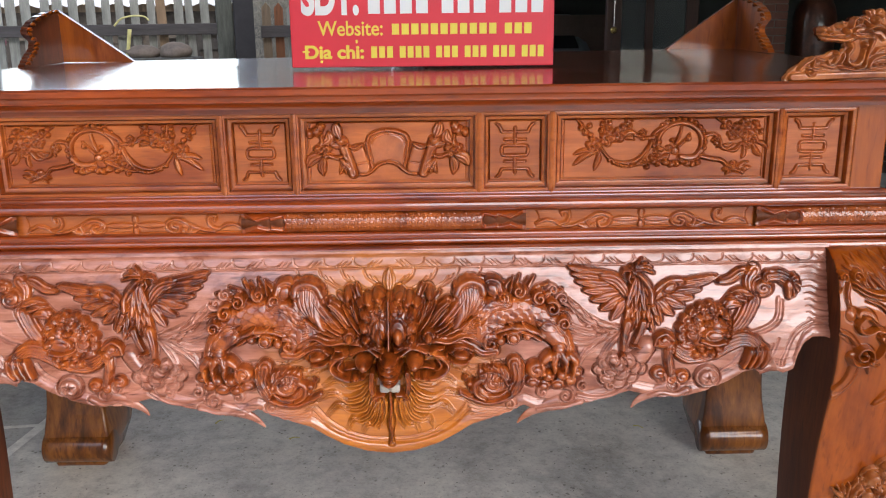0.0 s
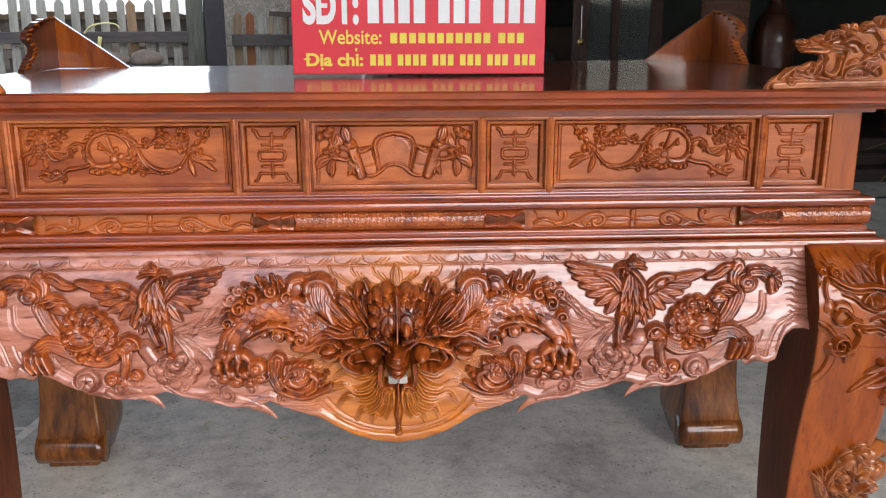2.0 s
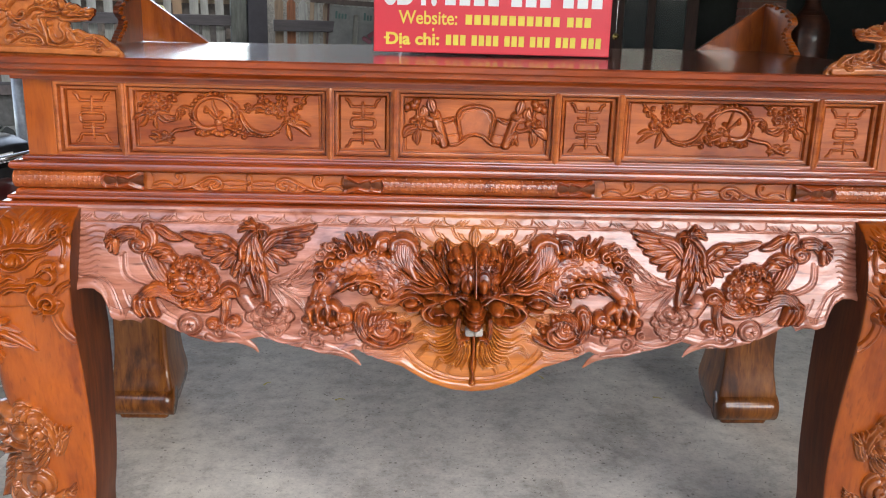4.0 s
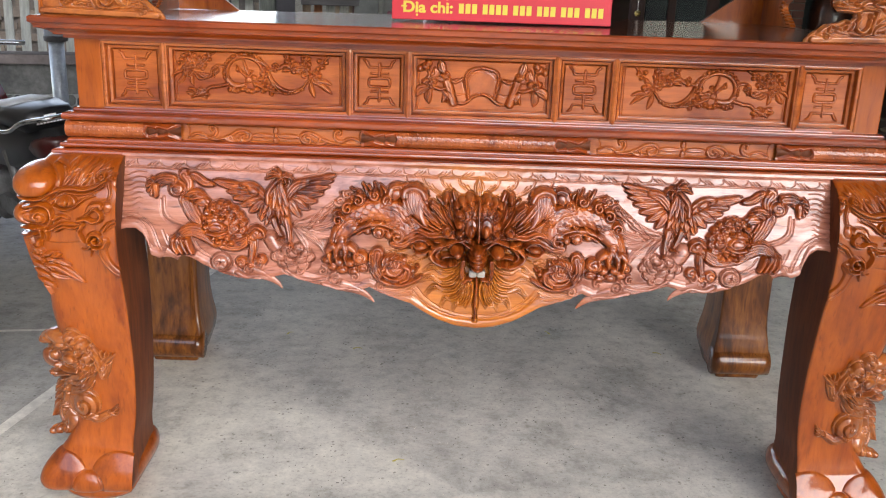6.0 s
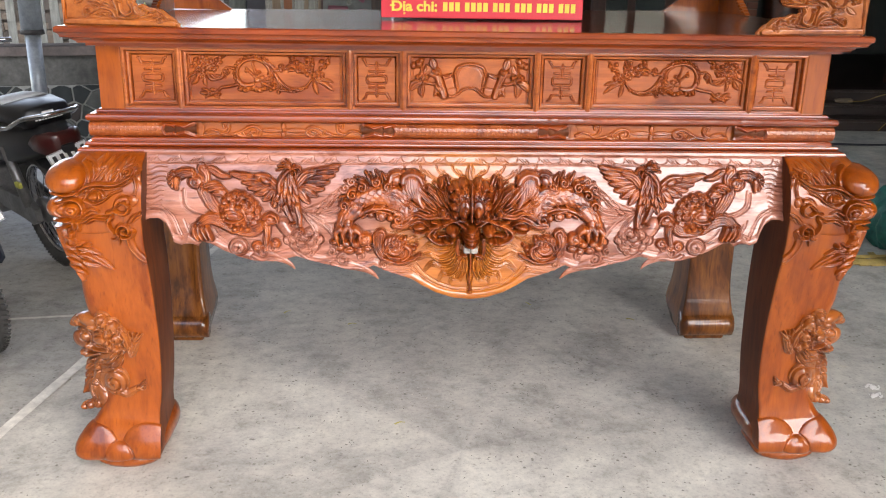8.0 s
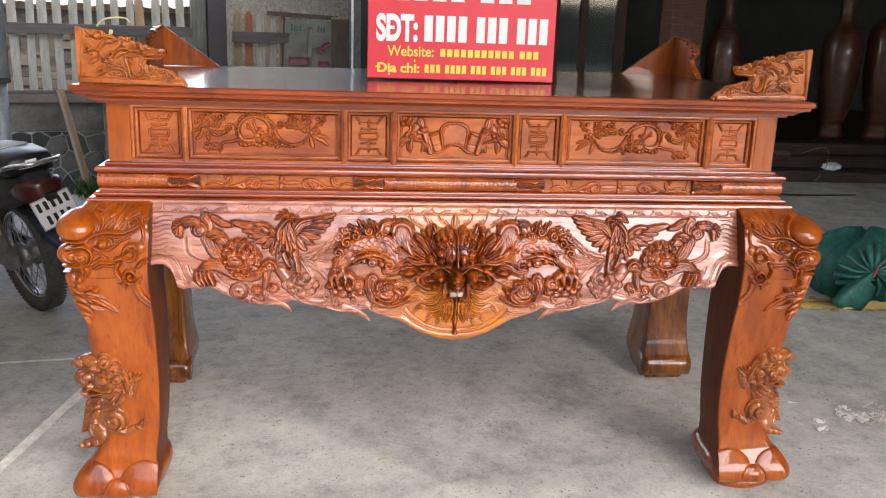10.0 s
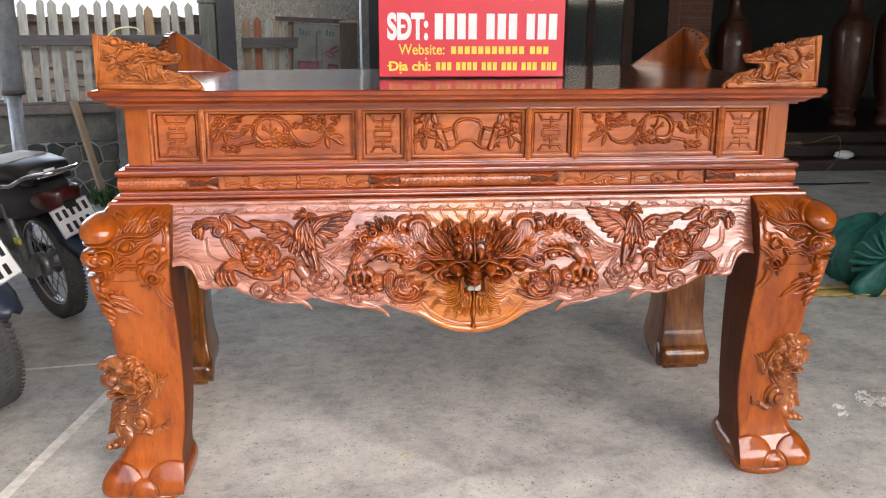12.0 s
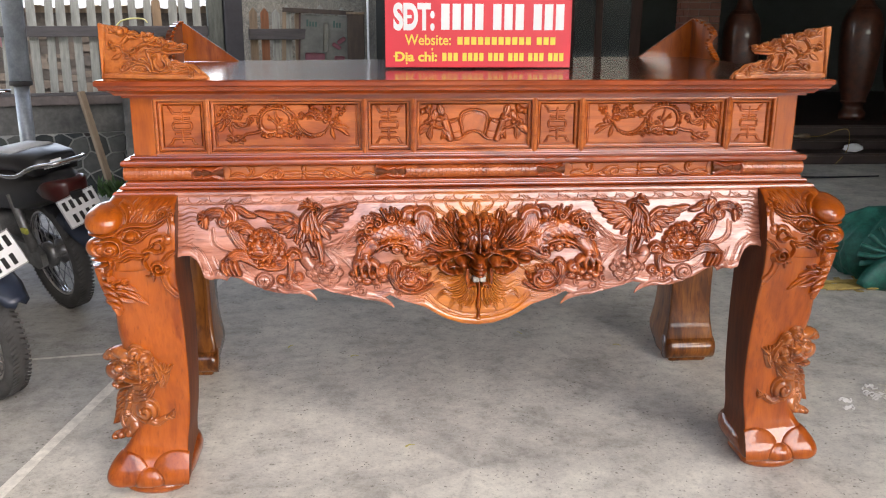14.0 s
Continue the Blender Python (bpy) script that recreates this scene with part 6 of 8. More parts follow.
    for k in range(5):
        f.stroke(M((118 - 4 * k, 420 + 40 * k), (142 + 3 * k, 452 + 40 * k), (150 + 6 * k, 494 + 36 * k)), 13 * q, 1.5 * q, 0.016, h1=0.007, form="leaf", ribs=1, rib=0.4)
    for k in range(4):
        f.stroke(M((40 - 6 * k, 396 + 30 * k), (44 - 4 * k, 440 + 34 * k), (74 + 8 * k, 500 + 34 * k)), 15 * q, 2 * q, 0.015, h1=0.008, form="leaf", ribs=1, rib=0.4)
    return f


def leg_lion():
    """Small lion that climbs the corner of a leg."""
    f = Carve(0.0, 0.37, 0.155, 0.53, 0.0014)
    def K(*pts):  # squares drawn on the left leg: 517 is the inner edge, 215 the start of the corner
        return [((517 - a) * 0.51e-3 if a > 215 else 0.154 + (215 - a) * 0.77e-3, 0.541 - 0.63e-3 * b - 0.20e-3 * max(0, 230 - a)) for a, b in pts]
    def ball(a, b, r, h, **kw):
        f.knob(*K((a, b))[0], r * (0.55e-3 if a > 215 else 0.66e-3), r * 0.63e-3, h, **kw)
    q = 0.62e-3
    # body with belly locks and the fringe down the back
    f.stroke(K((222, 286), (176, 360), (150, 446)), 78 * q, 70 * q, 0.030)
    for k in range(4):
        f.stroke(K((150 - 6 * k, 290 + 34 * k), (112 - 5 * k, 318 + 36 * k), (92 - 3 * k, 372 + 32 * k)), 27 * q, 5 * q, 0.032, h1=0.026, form="leaf", ribs=2, rib=0.3)
    for k in range(3):
        f.stroke(K((208 - 10 * k, 284 + 32 * k), (174 - 7 * k, 330 + 34 * k), (160 - 5 * k, 404 + 26 * k)), 28 * q, 6 * q, 0.037, h1=0.030, form="leaf", ribs=2, rib=0.3)
    for a, b, r in ((186, 330, 17), (162, 410, 19)):
        ball(a, b, r, 0.040, curl=1.0)
    # spiral haunch and the hind leg stretched over the face
    ball(262, 402, 76, 0.033, curl=2.3)
    f.stroke(K((300, 456), (334, 466), (372, 446), (400, 434)), 24 * q, 15 * q, 0.021, h1=0.016, ribs=2, rib=0.2)
    for k in range(4):
        f.stroke(K((394, 434), (412, 416 + 9 * k), (430 - 3 * abs(k - 1.5), 402 + 14 * k)), 8 * q, 4.5 * q, 0.016)
    # standing foot
    f.stroke(K((168, 446), (190, 490), (172, 520)), 34 * q, 26 * q, 0.026)
    for a, b, r in ((166, 516, 26), (126, 522, 24), (96, 528, 20)):
        ball(a, b, r, 0.030, curl=1.0)
    # ribbed wing leaf, upper arm and the raised hand
    f.stroke(K((334, 232), (276, 262), (208, 344)), 42 * q, 10 * q, 0.036, h1=0.030, form="leaf", ribs=6, rib=0.35)
    f.stroke(K((302, 136), (338, 180), (366, 262)), 30 * q, 16 * q, 0.028, ribs=3, rib=0.3)
    f.stroke(K((366, 264), (386, 222), (396, 182)), 17 * q, 17 * q, 0.023, ribs=3, rib=0.3)
    for k in range(4):
        f.stroke(K((384 + 4 * k, 190), (368 + 18 * k, 168), (362 + 23 * k, 146 + 5 * k)), 8 * q, 4.5 * q, 0.023, h1=0.018)
    # head: skull, snout ball, ringed eyes, curls, mouth and tuft
    f.knob(*K((178, 186))[0], 0.084, 0.058, 0.030)
    f.knob(*K((196, 250))[0], 0.056, 0.034, 0.028)
    for a, b, r in ((228, 84, 46), (276, 116, 46), (292, 174, 38), (184, 116, 28), (254, 152, 22), (252, 214, 26), (286, 222, 22)):
        ball(a, b, r, 0.040, rim=0.8, curl=1.2)
    f.stroke(K((176, 90), (136, 72), (96, 78), (72, 92)), 38 * q, 30 * q, 0.036)
    ball(112, 84, 34, 0.042, curl=1.4)
    ball(74, 94, 26, 0.038)
    f.stroke(K((96, 246), (130, 236), (160, 224), (204, 238), (246, 236)), 17 * q, 11 * q, 0.038)
    f.stroke(K((108, 272), (150, 266), (196, 258)), 16 * q, 10 * q, 0.034)
    ball(104, 256, 16, 0.040)
    ball(96, 180, 58, 0.044, rim=0.86)
    ball(148, 164, 38, 0.047, rim=0.66)
    ball(214, 178, 36, 0.045, rim=0.66)
    ball(152, 212, 18, 0.046)
    return f


def toes():
    """Two broad toe lobes on the front of a foot and a small arched one between them."""
    f = Carve(-0.004, 0.30, 0.040, 0.20, 0.0020)
    for u in (0.034, 0.194):
        f.knob(u, 0.092, 0.074, 0.062, 0.014, flat=2.1)
    f.knob(0.114, 0.056, 0.040, 0.050, 0.017, flat=2.2)
    return f


mask_f, lion_f, toe_f = leg_mask(), leg_lion(), toes()
mask_f.h = np.where(mask_f.h > 0, 1.3 * mask_f.h, mask_f.h)
mask_f.h -= 0.9 * np.clip(0.592 - mask_f.v, 0, 1)  # carving runs out into the shaft
for sx in (-1, 1):
    lg = LEGS[sx]
    flip = sx < 0
    for nm, f, mat, lab in (("beast_mask", mask_f, WOOD_Z, "glossy carved beast mask with scrolls and leaf"), ("climbing_lion", lion_f, WOOD_LION, "small glossy carved lion"), ("toe_cap", toe_f, WOOD_TOE, "cloud-shaped toe caps")):
        me = f.mesh(nm, on_corner(sx) if nm == "climbing_lion" else on_leg(sx, 1.3 if nm == "beast_mask" else 1.0), smooth_by=0)
        if flip:
            me.flip_normals()
        put(nm, me, mat, lg, lab)


# ---------------------------------------------------------------- boards on the tabletop
def end_board():
    """Carved dragon board that stands on the front edge, rising towards the corner."""
    f = Carve(0.755, 1.058, 1.279, 1.448, 0.0012)
    def D(*pts):  # squares of the right-hand board
        return [(0.741 + 0.378e-3 * a + 0.04e-3 * b, 1.4468 - 0.365e-3 * b) for a, b in pts]
    q = 0.37e-3
    # uneven upper edge, the snout standing free over the gap
    a = (f.u - 0.741 - 0.01) / 0.378e-3
    b = (1.4468 - f.v) / 0.365e-3
    top = np.interp(a, (40, 75, 110, 150, 184, 190, 204, 230, 258, 284, 320, 350, 368, 400, 430, 446, 466, 490, 512, 526, 560, 592, 640, 664, 744, 830), (445, 400, 376, 340, 332, 206, 188, 178, 186, 164, 155, 160, 142, 132, 126, 98, 94, 112, 90, 122, 112, 84, 66, 52, 44, 26))
    gap = (a < 338) & (b > np.interp(a, (186, 225, 290, 330, 338), (214, 254, 260, 264, 292))) & (b < np.interp(a, (186, 240, 280, 320, 338), (332, 326, 304, 308, 292)))
    f.h = np.where((b < top) | gap | (f.u > 1.0565) | (a < 42), -0.02, 0.003)
    # foot rail and corner stile of the frame
    f.stroke(D((60, 438), (400, 430), (836, 424)), 19 * q, 19 * q, 0.009, flat=6)
    f.stroke(D((812, 430), (812, 240), (812, 40)), 25 * q, 25 * q, 0.008, flat=8)
    # lower vine with curls, on the slope
    f.stroke(D((96, 398), (130, 366), (176, 344), (214, 352), (246, 346), (288, 322)), 10 * q, 8 * q, 0.010)
    f.curl(*D((148, 414))[0], 24 * q, 1.4, 6 * q, 0.011, 120, -1)
    f.stroke(D((176, 352), (166, 384), (204, 392)), 8 * q, 5 * q, 0.009)
    f.stroke(D((206, 376), (246, 380), (296, 396)), 13 * q, 2 * q, 0.009, form="leaf", ribs=1)
    f.stroke(D((238, 350), (248, 372), (272, 366), (286, 340)), 7 * q, 7 * q, 0.010)
    f.knob(*D((290, 318))[0], 18 * q, 15 * q, 0.013)
    f.stroke(D((296, 390), (330, 396), (376, 402)), 11 * q, 3 * q, 0.010, form="leaf")
    # neck: a deep open loop
    f.stroke(D((350, 254), (362, 290), (338, 326), (342, 362), (378, 378), (412, 350), (424, 308), (432, 276)), 13 * q, 12 * q, 0.012)
    f.knob(*D((430, 272))[0], 18 * q, 17 * q, 0.014)
    f.stroke(D((476, 236), (458, 284), (436, 344), (428, 386), (390, 398)), 15 * q, 8 * q, 0.011)
    f.stroke(D((300, 372), (318, 350), (326, 318)), 8 * q, 4 * q, 0.010)
    # head: parted jaws, ringed eye, nose balls, horn and whiskers
    f.stroke(D((208, 214), (262, 220), (316, 222), (372, 208)), 13 * q, 12 * q, 0.013, h1=0.015)
    f.stroke(D((224, 244), (280, 246), (330, 250), (384, 232)), 9 * q, 12 * q, 0.011)
    f.knob(*D((214, 196))[0], 23 * q, 15 * q, 0.016)
    f.knob(*D((252, 206))[0], 14 * q, 12 * q, 0.017)
    f.knob(*D((310, 176))[0], 25 * q, 16 * q, 0.016)
    f.knob(*D((338, 204))[0], 20 * q, 17 * q, 0.019, rim=0.62)
    f.stroke(D((366, 212), (392, 196), (430, 196), (474, 206)), 11 * q, 4 * q, 0.014, form="leaf", ribs=1)
    f.stroke(D((376, 226), (420, 236), (474, 238)), 9 * q, 4 * q, 0.013)
    f.stroke(D((362, 180), (372, 150), (398, 140), (430, 152), (450, 172)), 12 * q, 7 * q, 0.013)
    f.curl(*D((392, 158))[0], 18 * q, 1.2, 6 * q, 0.013, 60, -1)
    f.stroke(D((430, 200), (480, 180), (530, 196), (546, 226)), 13 * q, 4 * q, 0.014, form="leaf", ribs=2)
    f.stroke(D((464, 214), (504, 216), (524, 250)), 12 * q, 3 * q, 0.012, form="leaf", ribs=1)
    # bud with pointed petals on the upper edge
    for x, y in ((446, 104), (466, 98), (510, 94), (528, 124)):
        f.stroke(D((486, 150), ((486 + x) / 2, (150 + y) / 2 - 6), (x, y)), 14 * q, 2 * q, 0.013, h1=0.008, form="leaf", ribs=1)
    f.knob(*D((488, 150))[0], 26 * q, 20 * q, 0.016, rim=0.7)
    # large vine curling down from the blossom
    f.stroke(D((548, 120), (596, 116), (636, 150), (660, 196), (648, 236), (606, 252), (572, 246), (560, 222), (578, 212), (594, 226)), 14 * q, 8 * q, 0.012)
    f.stroke(D((556, 104), (590, 96), (622, 104)), 15 * q, 4 * q, 0.013, form="leaf", ribs=2)
    f.stroke(D((560, 140), (588, 128), (614, 140)), 13 * q, 3 * q, 0.013, form="leaf", ribs=1)
    f.knob(*D((676, 90))[0], 36 * q, 32 * q, 0.019, rim=0.82)
    f.stroke(D((636, 96), (640, 70), (668, 54)), 12 * q, 4 * q, 0.014)
    for x, y in ((744, 70), (756, 100), (734, 52), (770, 52)):
        f.stroke(D((706, 92), ((706 + x) / 2 + 4, (92 + y) / 2 - 6), (x, y)), 13 * q, 2 * q, 0.013, h1=0.008, form="leaf", ribs=1)
    f.stroke(D((660, 200), (696, 190), (726, 204), (752, 186)), 10 * q, 7 * q, 0.012)
    for x, y, r in ((728, 196, 18), (752, 212, 15), (716, 222, 13), (744, 174, 13)):
        f.knob(*D((x, y))[0], r * q, r * q, 0.013, rim=0.6)
    # leaves on the flat ground
    f.stroke(D((548, 302), (586, 278), (640, 284)), 17 * q, 2 * q, 0.010, form="leaf", ribs=2)
    f.stroke(D((596, 276), (626, 254), (654, 246)), 10 * q, 2 * q, 0.010, form="leaf")
    f.stroke(D((664, 252), (692, 280), (726, 300)), 16 * q, 1.5 * q, 0.007, form="leaf", ribs=1)
    f.stroke(D((470, 326), (500, 296), (530, 290)), 11 * q, 2 * q, 0.010, form="leaf")
    # low arch with beads under it
    f.stroke(D((446, 390), (470, 352), (516, 330), (566, 334), (606, 358), (640, 382)), 11 * q, 8 * q, 0.011)
    f.stroke(D((606, 358), (626, 336), (654, 340), (660, 372), (640, 388)), 9 * q, 5 * q, 0.011)
    f.stroke(D((556, 332), (574, 312), (600, 316)), 9 * q, 2 * q, 0.010, form="leaf")
    for k in range(4):
        f.knob(*D((488 + 30 * k, 380 - 2 * k))[0], 12 * q, 9 * q, 0.009)
    f.h = np.where((a > 760) & (b < np.interp(a, (744, 830), (44, 26))), -0.02, f.h)
    return f


eb = end_board()
for m in (False, True):
    b = new("end_board")
    b.parent = table
    b["label"] = "carved openwork dragon board standing on the tabletop edge"
    put("carved_face", eb.mesh("carved_face", lambda u, v, h: (u, -0.042 - 1.4 * h, v), mirror=m), WOOD_BOARD, b)
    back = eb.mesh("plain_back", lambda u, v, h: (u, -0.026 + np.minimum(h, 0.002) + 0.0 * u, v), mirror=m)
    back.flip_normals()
    put("plain_back", back, WOOD_SHADED_BOARD, b)
    sx = -1 if m else 1
    part("edge", boxed(*sorted((sx * 1.050, sx * 1.0575)), -0.050, -0.024, 1.279, 1.433, 0.002), WOOD_Z, b)


def back_corner(sx):
    b = new("back_board")
    b.parent = table
    b["label"] = "plain triangular corner boards with a scalloped front edge"
    y1 = DEPTH + 0.052
    zt = 1.281 + 0.009 * sx * 1.06
    bm = bmesh.new()
    prof = [(0.825, 0.0), (1.058, 0.0), (1.058, 0.158), (1.045, 0.158), (0.90, 0.055)]
    a = [bm.verts.new((sx * x, y1 - 0.02, zt + z)) for x, z in prof]
    c = [bm.verts.new((sx * x, y1, zt + z)) for x, z in prof]
    bm.faces.new(a)
    bm.faces.new(list(reversed(c)))
    for i in range(5):
        j = (i + 1) % 5
        bm.faces.new((a[i], a[j], c[j], c[i]))
    part("board", bm, WOOD_Z, b)
    # side board: scallops step down towards the front
    ctrl = [(0.0, 0.155), (0.07, 0.152), (0.15, 0.138), (0.215, 0.116), (0.235, 0.094), (0.195, 0.070), (0.205, 0.050), (0.236, 0.034), (0.262, 0.018), (0.285, 0.0)]
    line = curve_points([(y1 - 0.02 - a, b) for a, b in ctrl], 5)
    pts = [(y1 - 0.02, 0.0)]
    for k, (y, z) in enumerate(line):
        e = 0.0010 * math.sin(2.1 * k)
        pts.append((y - e, max(0.0, z + e)))
    bm = bmesh.new()
    a = [bm.verts.new((sx * 1.040, y, zt + z)) for y, z in pts]
    c = [bm.verts.new((sx * 1.058, y, zt + z)) for y, z in pts]
    bm.faces.new(a)
    bm.faces.new(list(reversed(c)))
    for i in range(len(pts)):
        j = (i + 1) % len(pts)
        bm.faces.new((a[i], a[j], c[j], c[i]))
    # left board faces away from the light: darker wood stands for its shade
    part("side_board", bm, WOOD_SHADED_BOARD if sx < 0 else WOOD_Z, b)
    for k in range(2, len(line) - 2, 3):  # small carved leaf curls along the edge
        y, z = line[k]
        part("leaf_curl", tube([(sx * 1.037, y + 0.012, zt + z - 0.004), (sx * 1.034, y + 0.002, zt + z + 0.001), (sx * 1.038, y - 0.006, zt + z - 0.004)], 0.0070, 0.004, 10, 5, 0.6), WOOD_Z, b, smooth=True)


for sx in (-1, 1):
    back_corner(sx)

# ---------------------------------------------------------------- sign on the table
def letters(text, size, at, mat, parent, width=None, bold=0.0, name="lettering"):
    cu = bpy.data.curves.new(name, "FONT")
    cu.body, cu.size, cu.extrude, cu.offset = text, size, 0.0006, bold
    ob = bpy.data.objects.new(name, cu)
    scene.collection.objects.link(ob)
    dg = bpy.context.evaluated_depsgraph_get()
    me = bpy.data.meshes.new_from_object(ob.evaluated_get(dg))
    bpy.data.objects.remove(ob)
    xs = [v.co.x for v in me.vertices]
    k = (width / (max(xs) - min(xs))) if width else 1.0
    x0 = min(xs)
    for v in me.vertices:
        v.co = Vector((at[0] + (v.co.x - x0) * k, at[1] - v.co.z, at[2] + v.co.y))
    return put(name, me, mat, parent, smooth=False)


def bars(words, x0, x1, z0, z1, y, mat, parent, name="bar"):
    """Plain bars in place of words: one bar for each sign of a word of that many signs."""
    total = sum(words) + 0.6 * (len(words) - 1)
    k, x = (x1 - x0) / total, x0
    for w in words:
        for i in range(w):
            part(name, boxed(x + 0.12 * k, x + 0.86 * k, y - 0.0012, y, z0, z1), mat, parent)
            x += k
        x += 0.6 * k


def sign_board():
    t = thing("sign_board", "red shop sign with white and yellow lettering on the tabletop", "sign", (0.056, 0.497, 1.283))
    part("panel", boxed(-0.326, 0.324, 0.0, 0.012, 0.0, 0.47, 0.002), SIGN_RED, t)
    y = -0.0006
    letters("SDT:", 0.118, (-0.297, y, 0.131), SIGN_WHITE, t, 0.142, 0.0055)
    part("letter_stroke", boxed(-0.258, -0.234, y - 0.0012, y, 0.166, 0.177), SIGN_WHITE, t)
    bars((4, 3, 3), -0.137, 0.302, 0.128, 0.215, y, SIGN_WHITE, t, "number_bar")
    letters("Website:", 0.050, (-0.258, y, 0.077), SIGN_YELLOW, t, 0.160, 0.0006)
    bars((11, 3), -0.078, 0.272, 0.078, 0.104, y, SIGN_YELLOW, t, "name_bar")
    letters("Dia chi:", 0.044, (-0.292, y, 0.022), SIGN_YELLOW, t, 0.146, 0.0014)
    part("letter_stroke", boxed(-0.298, -0.281, y - 0.0012, y, 0.036, 0.0405), SIGN_YELLOW, t)
    part("letter_dot", boxed(-0.2545, -0.2485, y - 0.0012, y, 0.011, 0.017, 0.001), SIGN_YELLOW, t)
    part("letter_hook", boxed(-0.1655, -0.1605, y - 0.0012, y, 0.058, 0.066, 0.001), SIGN_YELLOW, t)
    bars((3, 4, 3, 3, 3, 3), -0.130, 0.302, 0.022, 0.050, y, SIGN_YELLOW, t, "address_bar")
    bars((4, 3), -0.24, 0.24, 0.262, 0.350, y, SIGN_WHITE, t, "name_bar")
    part("prop", tube([(0.0, 0.012, 0.36), (0.0, 0.18, 0.002)], 0.008, 0.008, 8, 2), DARK_WOOD, t)
    return t


sign_board()


# ---------------------------------------------------------------- motorbikes
SILVER = plain("dull_alloy", (0.22, 0.22, 0.22), 0.45, 0.8, 0.3, 14, 0.1)
SEAT_TOP = plain("grey_seat_vinyl", (0.58, 0.60, 0.63), 0.45, 0, 0.1, 10, 0.05)
NAVY = plain("dark_blue_plastic", (0.018, 0.026, 0.045), 0.4, 0, 0.2, 10, 0.05)
TAIL_RED = plain("tail_lens", (0.050, 0.006, 0.005), 0.3, 0, 0.2, 10, 0.0, 0.3)
LEVER = plain("yellow_cap", (0.5, 0.5, 0.08), 0.5, 0, 0.2, 10, 0.0)


def wheel(parent, at, R0=0.295, w=0.044):
    """A spoked wheel in the plane of the bike (x forward)."""
    h = new("wheel")
    h.parent = parent
    h.location = at
    def ring_bm(r_mid, prof, n=48):
        secs = []
        for i in range(n):
            a = 2 * math.pi * i / n
            secs.append([((r_mid + dr) * math.cos(a), dy, (r_mid + dr) * math.sin(a)) for dr, dy in prof])
        secs.append(secs[0])
        return skin("ring", secs, close_ends=False)
    tyre = [(0.045 * math.cos(b) * (1 if math.cos(b) > 0 else 0.6), w * math.sin(b)) for b in (2 * math.pi * k / 12 for k in range(12))]
    part("tyre", ring_bm(R0 - 0.045, tyre), RUBBER, h, smooth=True)
    bm = bmesh.new()
    n = 84
    for i in range(n):  # tread blocks
        a = 2 * math.pi * i / n
        for s in (-1, 1):
            m = Matrix.Rotation(-a, 4, "Y") @ Matrix.Translation((R0 - 0.004, s * w * 0.5, 0)) @ Matrix.Rotation(s * 0.5, 4, "X")
            vs = bmesh.ops.create_cube(bm, size=1.0, matrix=m @ Matrix.Diagonal((0.0035, w * 0.7, 0.011, 1)))
    part("tread", bm, RUBBER, h)
    part("rim", ring_bm(R0 - 0.075, [(0.012, -0.022), (-0.008, -0.024), (-0.012, -0.012), (-0.012, 0.012), (-0.008, 0.024), (0.012, 0.022)]), CHROME, h, smooth=True)
    bm = bmesh.new()
    for i in range(28):
        a = 2 * math.pi * i / 28
        b = a + (0.5 if i % 2 else -0.5)
        s = 1 if i % 4 < 2 else -1
        tube_bm(bm, [(0.05 * math.cos(b), s * 0.03, 0.05 * math.sin(b)), ((R0 - 0.085) * math.cos(a), s * 0.006, (R0 - 0.085) * math.sin(a))], 0.0022, 0.0022, 5, 1)
    part("spokes", bm, SILVER, h)
    hub = lathe([(0.02, -0.055), (0.062, -0.05), (0.066, -0.02), (0.045, 0.0), (0.066, 0.02), (0.062, 0.05), (0.02, 0.055)], 24)
    bmesh.ops.rotate(hub, verts=hub.verts, cent=(0, 0, 0), matrix=Matrix.Rotation(radians(90), 3, "X"))
    part("hub", hub, SILVER, h, smooth=True)
    return h


def plate(parent, at, tilt):
    p = new("number_plate")
    p.parent = parent
    p.matrix_basis = pose(*at, -9, tilt, 0)
    part("plate_sheet", boxed(-0.002, 0.002, -0.095, 0.095, -0.07, 0.07, 0.0015), PLATE_WHITE, p)
    for z0, z1, n in ((0.012, 0.054, 5), (-0.054, -0.012, 4)):
        for k in range(n):
            c = (k - (n - 1) / 2) * 0.034
            part("bar", boxed(-0.0032, -0.002, c - 0.0085, c + 0.0085, z0, z1, 0.002), INK, p)
    for y0, y1, z0, z1 in ((-0.093, 0.093, 0.066, 0.068), (-0.093, 0.093, -0.068, -0.066), (-0.093, -0.091, -0.066, 0.066), (0.091, 0.093, -0.066, 0.066)):
        part("rim_line", boxed(-0.003, -0.002, y0, y1, z0, z1), INK, p)


